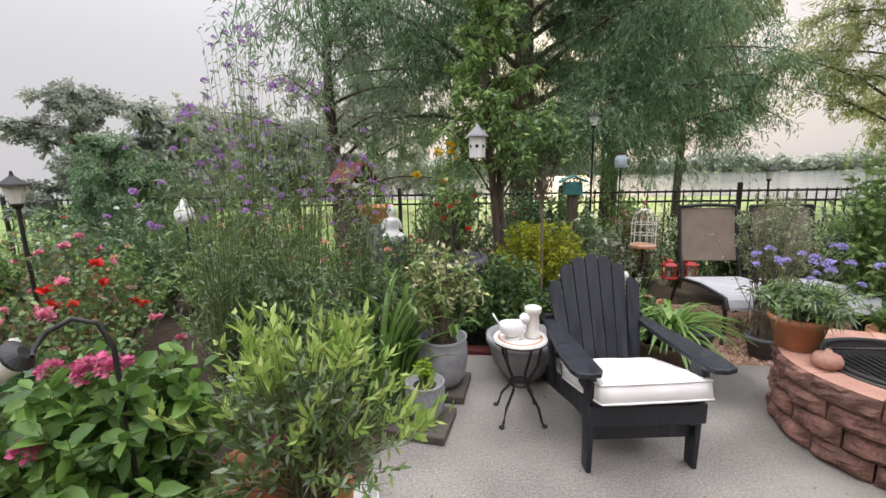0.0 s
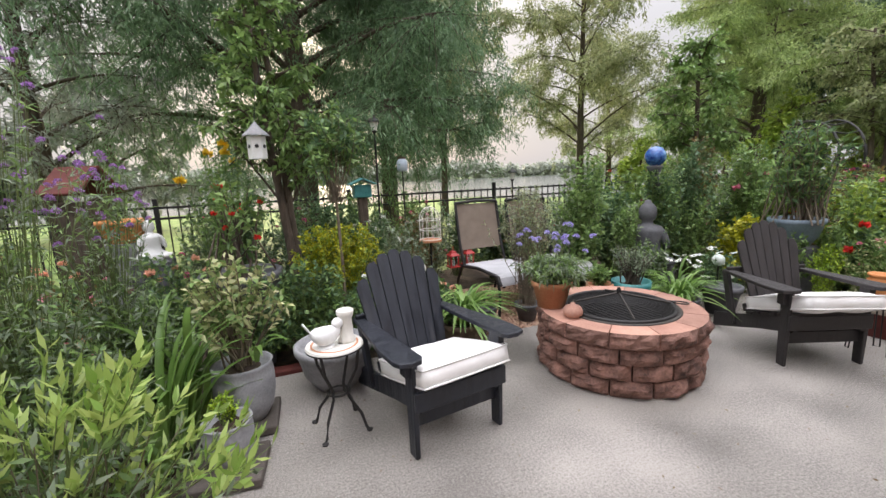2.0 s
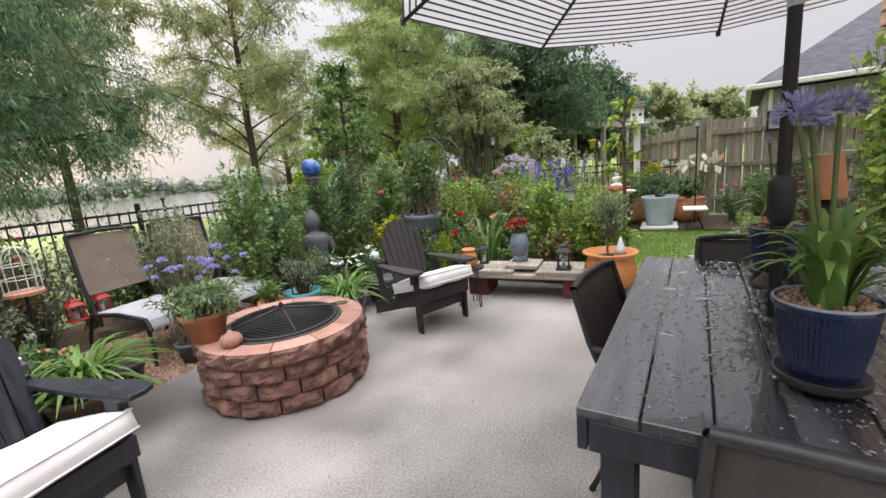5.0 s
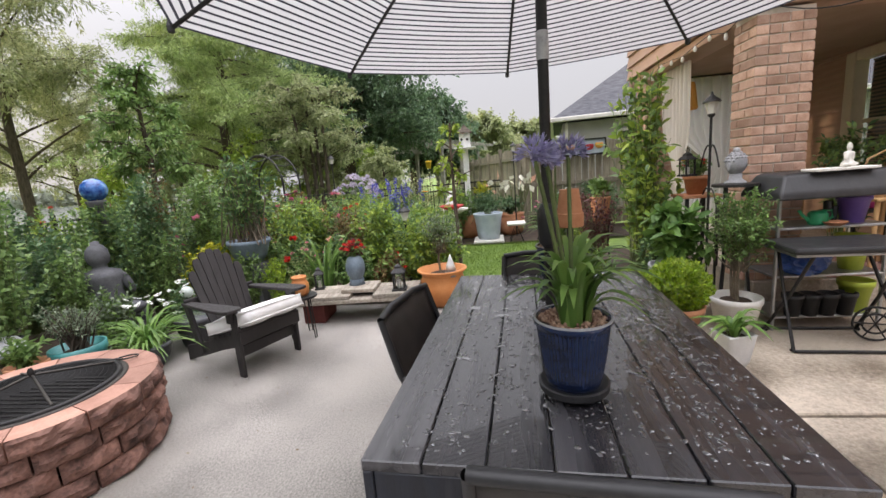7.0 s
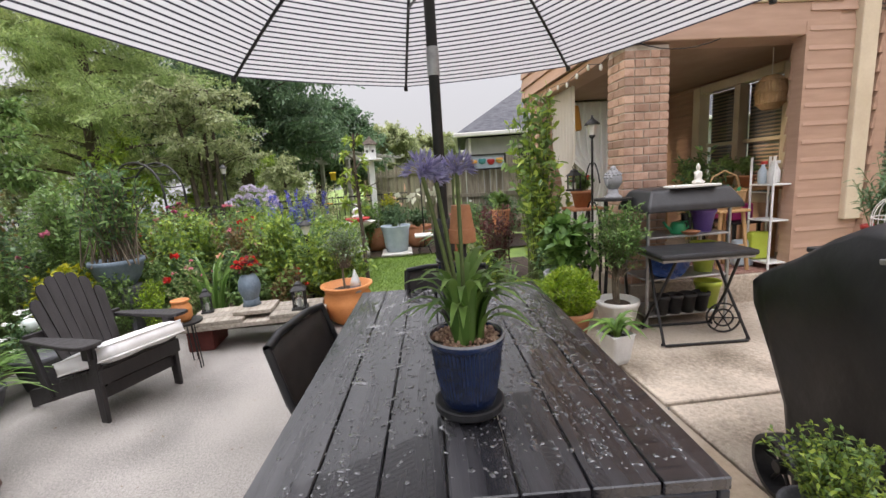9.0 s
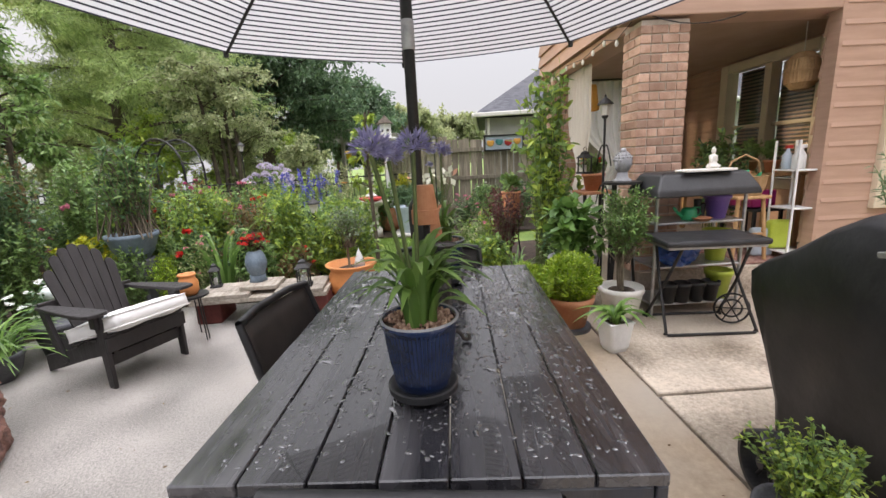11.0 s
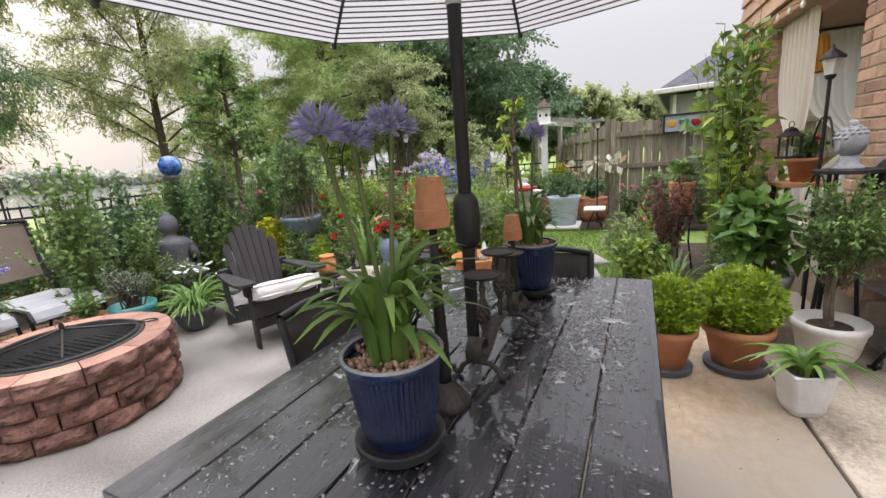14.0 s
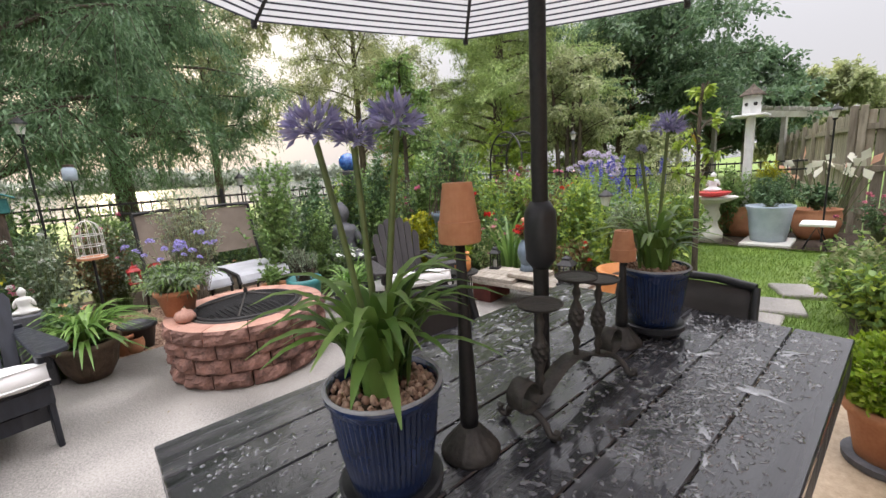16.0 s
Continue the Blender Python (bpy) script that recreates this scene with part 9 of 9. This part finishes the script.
# ---- beside the porch ----
tv = shrub("tall leafy vine climbing a stake by the porch", "vine", (5.35, -2.04), 0.42, 2.3, 811, 60, 24, (0.12, 0.05), [L["green"], L["lime"]], low=0.3, base=0.15, start=0.2, name="vine", stem_r=0.006)
shrub("red-leaved maple with fine drooping foliage", "shrub", (5.75, -1.62), 0.36, 1.05, 812, 50, 24, (0.06, 0.020), L["maple"], low=0.6, stem_r=0.006, twig=M["twig"], name="japanese_maple")
shrub("low mixed green planting at the lawn's edge", "shrub", (5.25, -1.35), 0.36, 0.55, 813, 60, 22, (0.07, 0.034), [L["lime"], L["green"]])
shrub("low mixed green planting at the lawn's edge", "shrub", (5.9, -1.25), 0.40, 0.6, 814, 60, 22, (0.07, 0.03), [L["green"], L["airy"]])
shrub("low mixed green planting at the lawn's edge", "shrub", (6.7, -1.55), 0.45, 0.65, 815, 60, 22, (0.07, 0.03), [L["green"], L["lime"]], flowers=(("rose", "pink", 6, 0.07),))
ob = thing("iris_clump", "narrow iris leaves by the path light", "plant", (5.1, -1.62, 0))
strap_parts(ob, 816, 40, 0.62, 0.02, L["strap"], (0, 0, 0), 0.3, 0.88, 0.14)
for k, (x, y, h_) in enumerate(((6.2, -1.80, 0.34),)):
    stn = thing("pot_stand", "iron stand under a tall clay pot", "stand", (x, y, 0))
    for q in range(3):
        wire("leg", [(0.10 * math.cos(2.1 * q), 0.10 * math.sin(2.1 * q), 0.58), (0.09 * math.cos(2.1 * q), 0.09 * math.sin(2.1 * q), 0.3), (0.14 * math.cos(2.1 * q), 0.14 * math.sin(2.1 * q), -0.04)], 0.01, M["iron"], stn)
    part("top", lathe([(0.001, 0.57), (0.13, 0.57), (0.13, 0.59), (0.001, 0.59)], 20), M["iron"], stn)
    potted("tall pinkish clay pot with leafy plant", "potted plant", (x, y, 0.59), ("tall", 0.13, h_, M["terracotta"]), dict(spread=0.16, top=0.26, stems=20, per=14, leaf=(0.10, 0.045), mat=L["green"]), 820 + k, group="")
hp = potted("grey pot of broad-leaved hydrangea", "potted plant", (4.36, -1.98, 0), ("tall", 0.22, 0.46, M["stone_grey"]), dict(spread=0.30, top=0.56, stems=40, per=15, leaf=(0.13, 0.075), mat=L["hydrangea"], out=1.1), 831)
for k, (x, y, r_, t_) in enumerate(((3.74, -1.40, 0.15, 0.34), (3.84, -1.78, 0.17, 0.36))):
    ob = thing("potted_boxwood", "rounded lime-green boxwood in a terracotta pot", "potted plant", (x, y, 0.03), "potted boxwoods")
    zt = pot_parts(ob, "plain", r_, 0.25, M["terracotta"], 32)
    part("saucer", lathe([(r_ * 0.6, -0.03), (r_ * 0.95, -0.026), (r_ * 0.98, 0.004), (r_ * 0.72, 0.006)], 26), M["stone_dark"], ob)
    ball_parts(ob, 840 + k, (0, 0, zt + r_ * 0.95), (r_ * 1.28, r_ * 1.28, r_ * 1.15), 7000, (0.032, 0.020), [L["box"], L["lime"]])
ob = thing("potted_olive", "small olive tree in a whitewashed round pot", "potted plant", (3.98, -2.26, 0))
zt = pot_parts(ob, "bowl", 0.165, 0.28, M["off_white"], 32)
for q in range(3):
    wire("trunk", bend((0.03 * q - 0.03, 0, zt - 0.02), (0.05 * q - 0.05, 0.03, zt + 0.15), (0.12 * q - 0.12, 0.05 - 0.04 * q, zt + 0.36), 8), [0.014, 0.013, 0.012, 0.011, 0.010, 0.009, 0.008, 0.007], M["twig"], ob)
for q, (cx, cy, cz, r_, n_) in enumerate(((-0.16, 0.06, 0.30, 0.19, 44), (0.12, -0.10, 0.28, 0.19, 44), (0.02, 0.10, 0.44, 0.20, 48), (-0.08, -0.12, 0.52, 0.17, 38), (0.14, 0.10, 0.36, 0.17, 36), (-0.22, -0.04, 0.42, 0.14, 26))):
    wire("branch", bend((cx * 0.25, cy * 0.25, zt + 0.24), (cx * 0.6, cy * 0.6, zt + cz * 0.75), (cx, cy, zt + cz), 6), [0.008, 0.007, 0.006, 0.005, 0.004, 0.003], M["twig"], ob, sides=5)
    shrub_parts(ob, 850 + q, (r_ * 1.15, r_ * 1.15), (-0.05, r_ * 2.2), n_, 20, (0.038, 0.014), [L["green"], L["olive"], L["hydrangea"]], M["twig"], rootz=zt + cz - 0.04, start=0.35, stem_r=0.0022, lean=(cx * 0.9, cy * 0.9))
ob = thing("potted_aloe", "spiky strap-leaved plant in a square white pot", "potted plant", (3.43, -1.96, 0, 0, 0, 12))
b = bmesh.new()
rings = [[b.verts.new((sx * a, sy * a, z)) for sx, sy in ((-1, -1), (1, -1), (1, 1), (-1, 1))] for a, z in ((0.062, 0.0), (0.074, 0.03), (0.096, 0.22), (0.088, 0.225), (0.080, 0.19))]
for r0, r1 in zip(rings, rings[1:]):
    for q in range(4):
        b.faces.new((r0[q], r0[(q + 1) % 4], r1[(q + 1) % 4], r1[q]))
b.faces.new(rings[0][::-1])
bmesh.ops.bevel(b, geom=[e for e in b.edges if abs(e.verts[0].co.z - e.verts[1].co.z) > 0.02], offset=0.026, segments=4, affect="EDGES", profile=0.5)
part("pot", b, M["white"], ob)
part("soil", block(0.15, 0.15, 0.01, (0, 0, 0.19), 0.002), M["soil"], ob)
strap_parts(ob, 851, 24, 0.36, 0.036, L["strap"], (0, 0, 0.19), 0.9, 0.62, 0.03)
potted("conifer sprig in a clay pot on the dark table", "potted plant", (2.72, -3.1, 0.855), ("plain", 0.09, 0.13, M["red"]), dict(spread=0.20, top=0.40, stems=44, per=30, leaf=(0.05, 0.008), mat=L["pine"], start=0.2), 852)
ob = potted("bright feathery shrub in a pot beside the grill wheel", "potted plant", (1.80, -1.83, 0), ("plain", 0.13, 0.22, M["stone_dark"]), dict(spread=0.20, top=0.34, stems=70, per=34, leaf=(0.026, 0.012), mat=[L["lime"], L["green"]]), 853)
potted("terracotta pot of yellow and red flowers on the plant stool's shelf", "potted plant", (5.12, -2.46, 0.98), ("plain", 0.11, 0.18, M["terracotta"]), dict(spread=0.16, top=0.22, stems=28, per=14, leaf=(0.05, 0.03), mat=L["green"]), 854, flowers=(("rose", "yellow", 3, 0.06), ("rose", "red", 5, 0.05)))
pst = thing("plant_stool", "wooden plant shelf carrying a clay pot", "stool", (5.12, -2.46, 0))
part("top", block(0.34, 0.34, 0.03, (0, 0, 0.965), 0.005), M["terracotta"], pst)
for sx in (-0.14, 0.14):
    for sy in (-0.14, 0.14):
        part("leg", block(0.03, 0.03, 0.95, (sx, sy, 0.475), 0.003), M["iron"], pst)
lantern("black pierced metal lantern hanging by the porch", (4.95, -2.30, 1.17), 0.26, 0.10, M["iron"], 15)
shrub("dark mixed foliage at the column's foot", "shrub", (4.75, -2.0), 0.3, 0.8, 855, 50, 22, (0.06, 0.03), [L["dark"], L["green"]])
shrub("leafy plants on the porch behind the column", "shrub", (5.4, -4.0, 0.27), 0.4, 1.25, 856, 50, 22, (0.09, 0.035), [L["green"], L["dark"]], low=0.5)

# fallen leaves and twigs on the concrete
rng = np.random.default_rng(61)
n = 260
pos = np.stack([rng.uniform(-0.2, 4.9, n), rng.uniform(-1.9, 2.8, n), np.full(n, 0.003)], 1)
keep = ((pos[:, 0] - PIT[0]) ** 2 + (pos[:, 1] - PIT[1]) ** 2) > 0.4
w = rng.normal(0, 1, (n, 3))
w[:, 2] = 0.05
V, F = leaf_quads(pos[keep], w[keep], 0.022, 0.008, rng)
lt = new("leaf_litter", arrays_mesh("leaf_litter", V, [F]))
lt.data.materials.append(L["bronze"])
tagged(lt, "small fallen leaves scattered on the concrete", "leaf litter", kind="stuff")
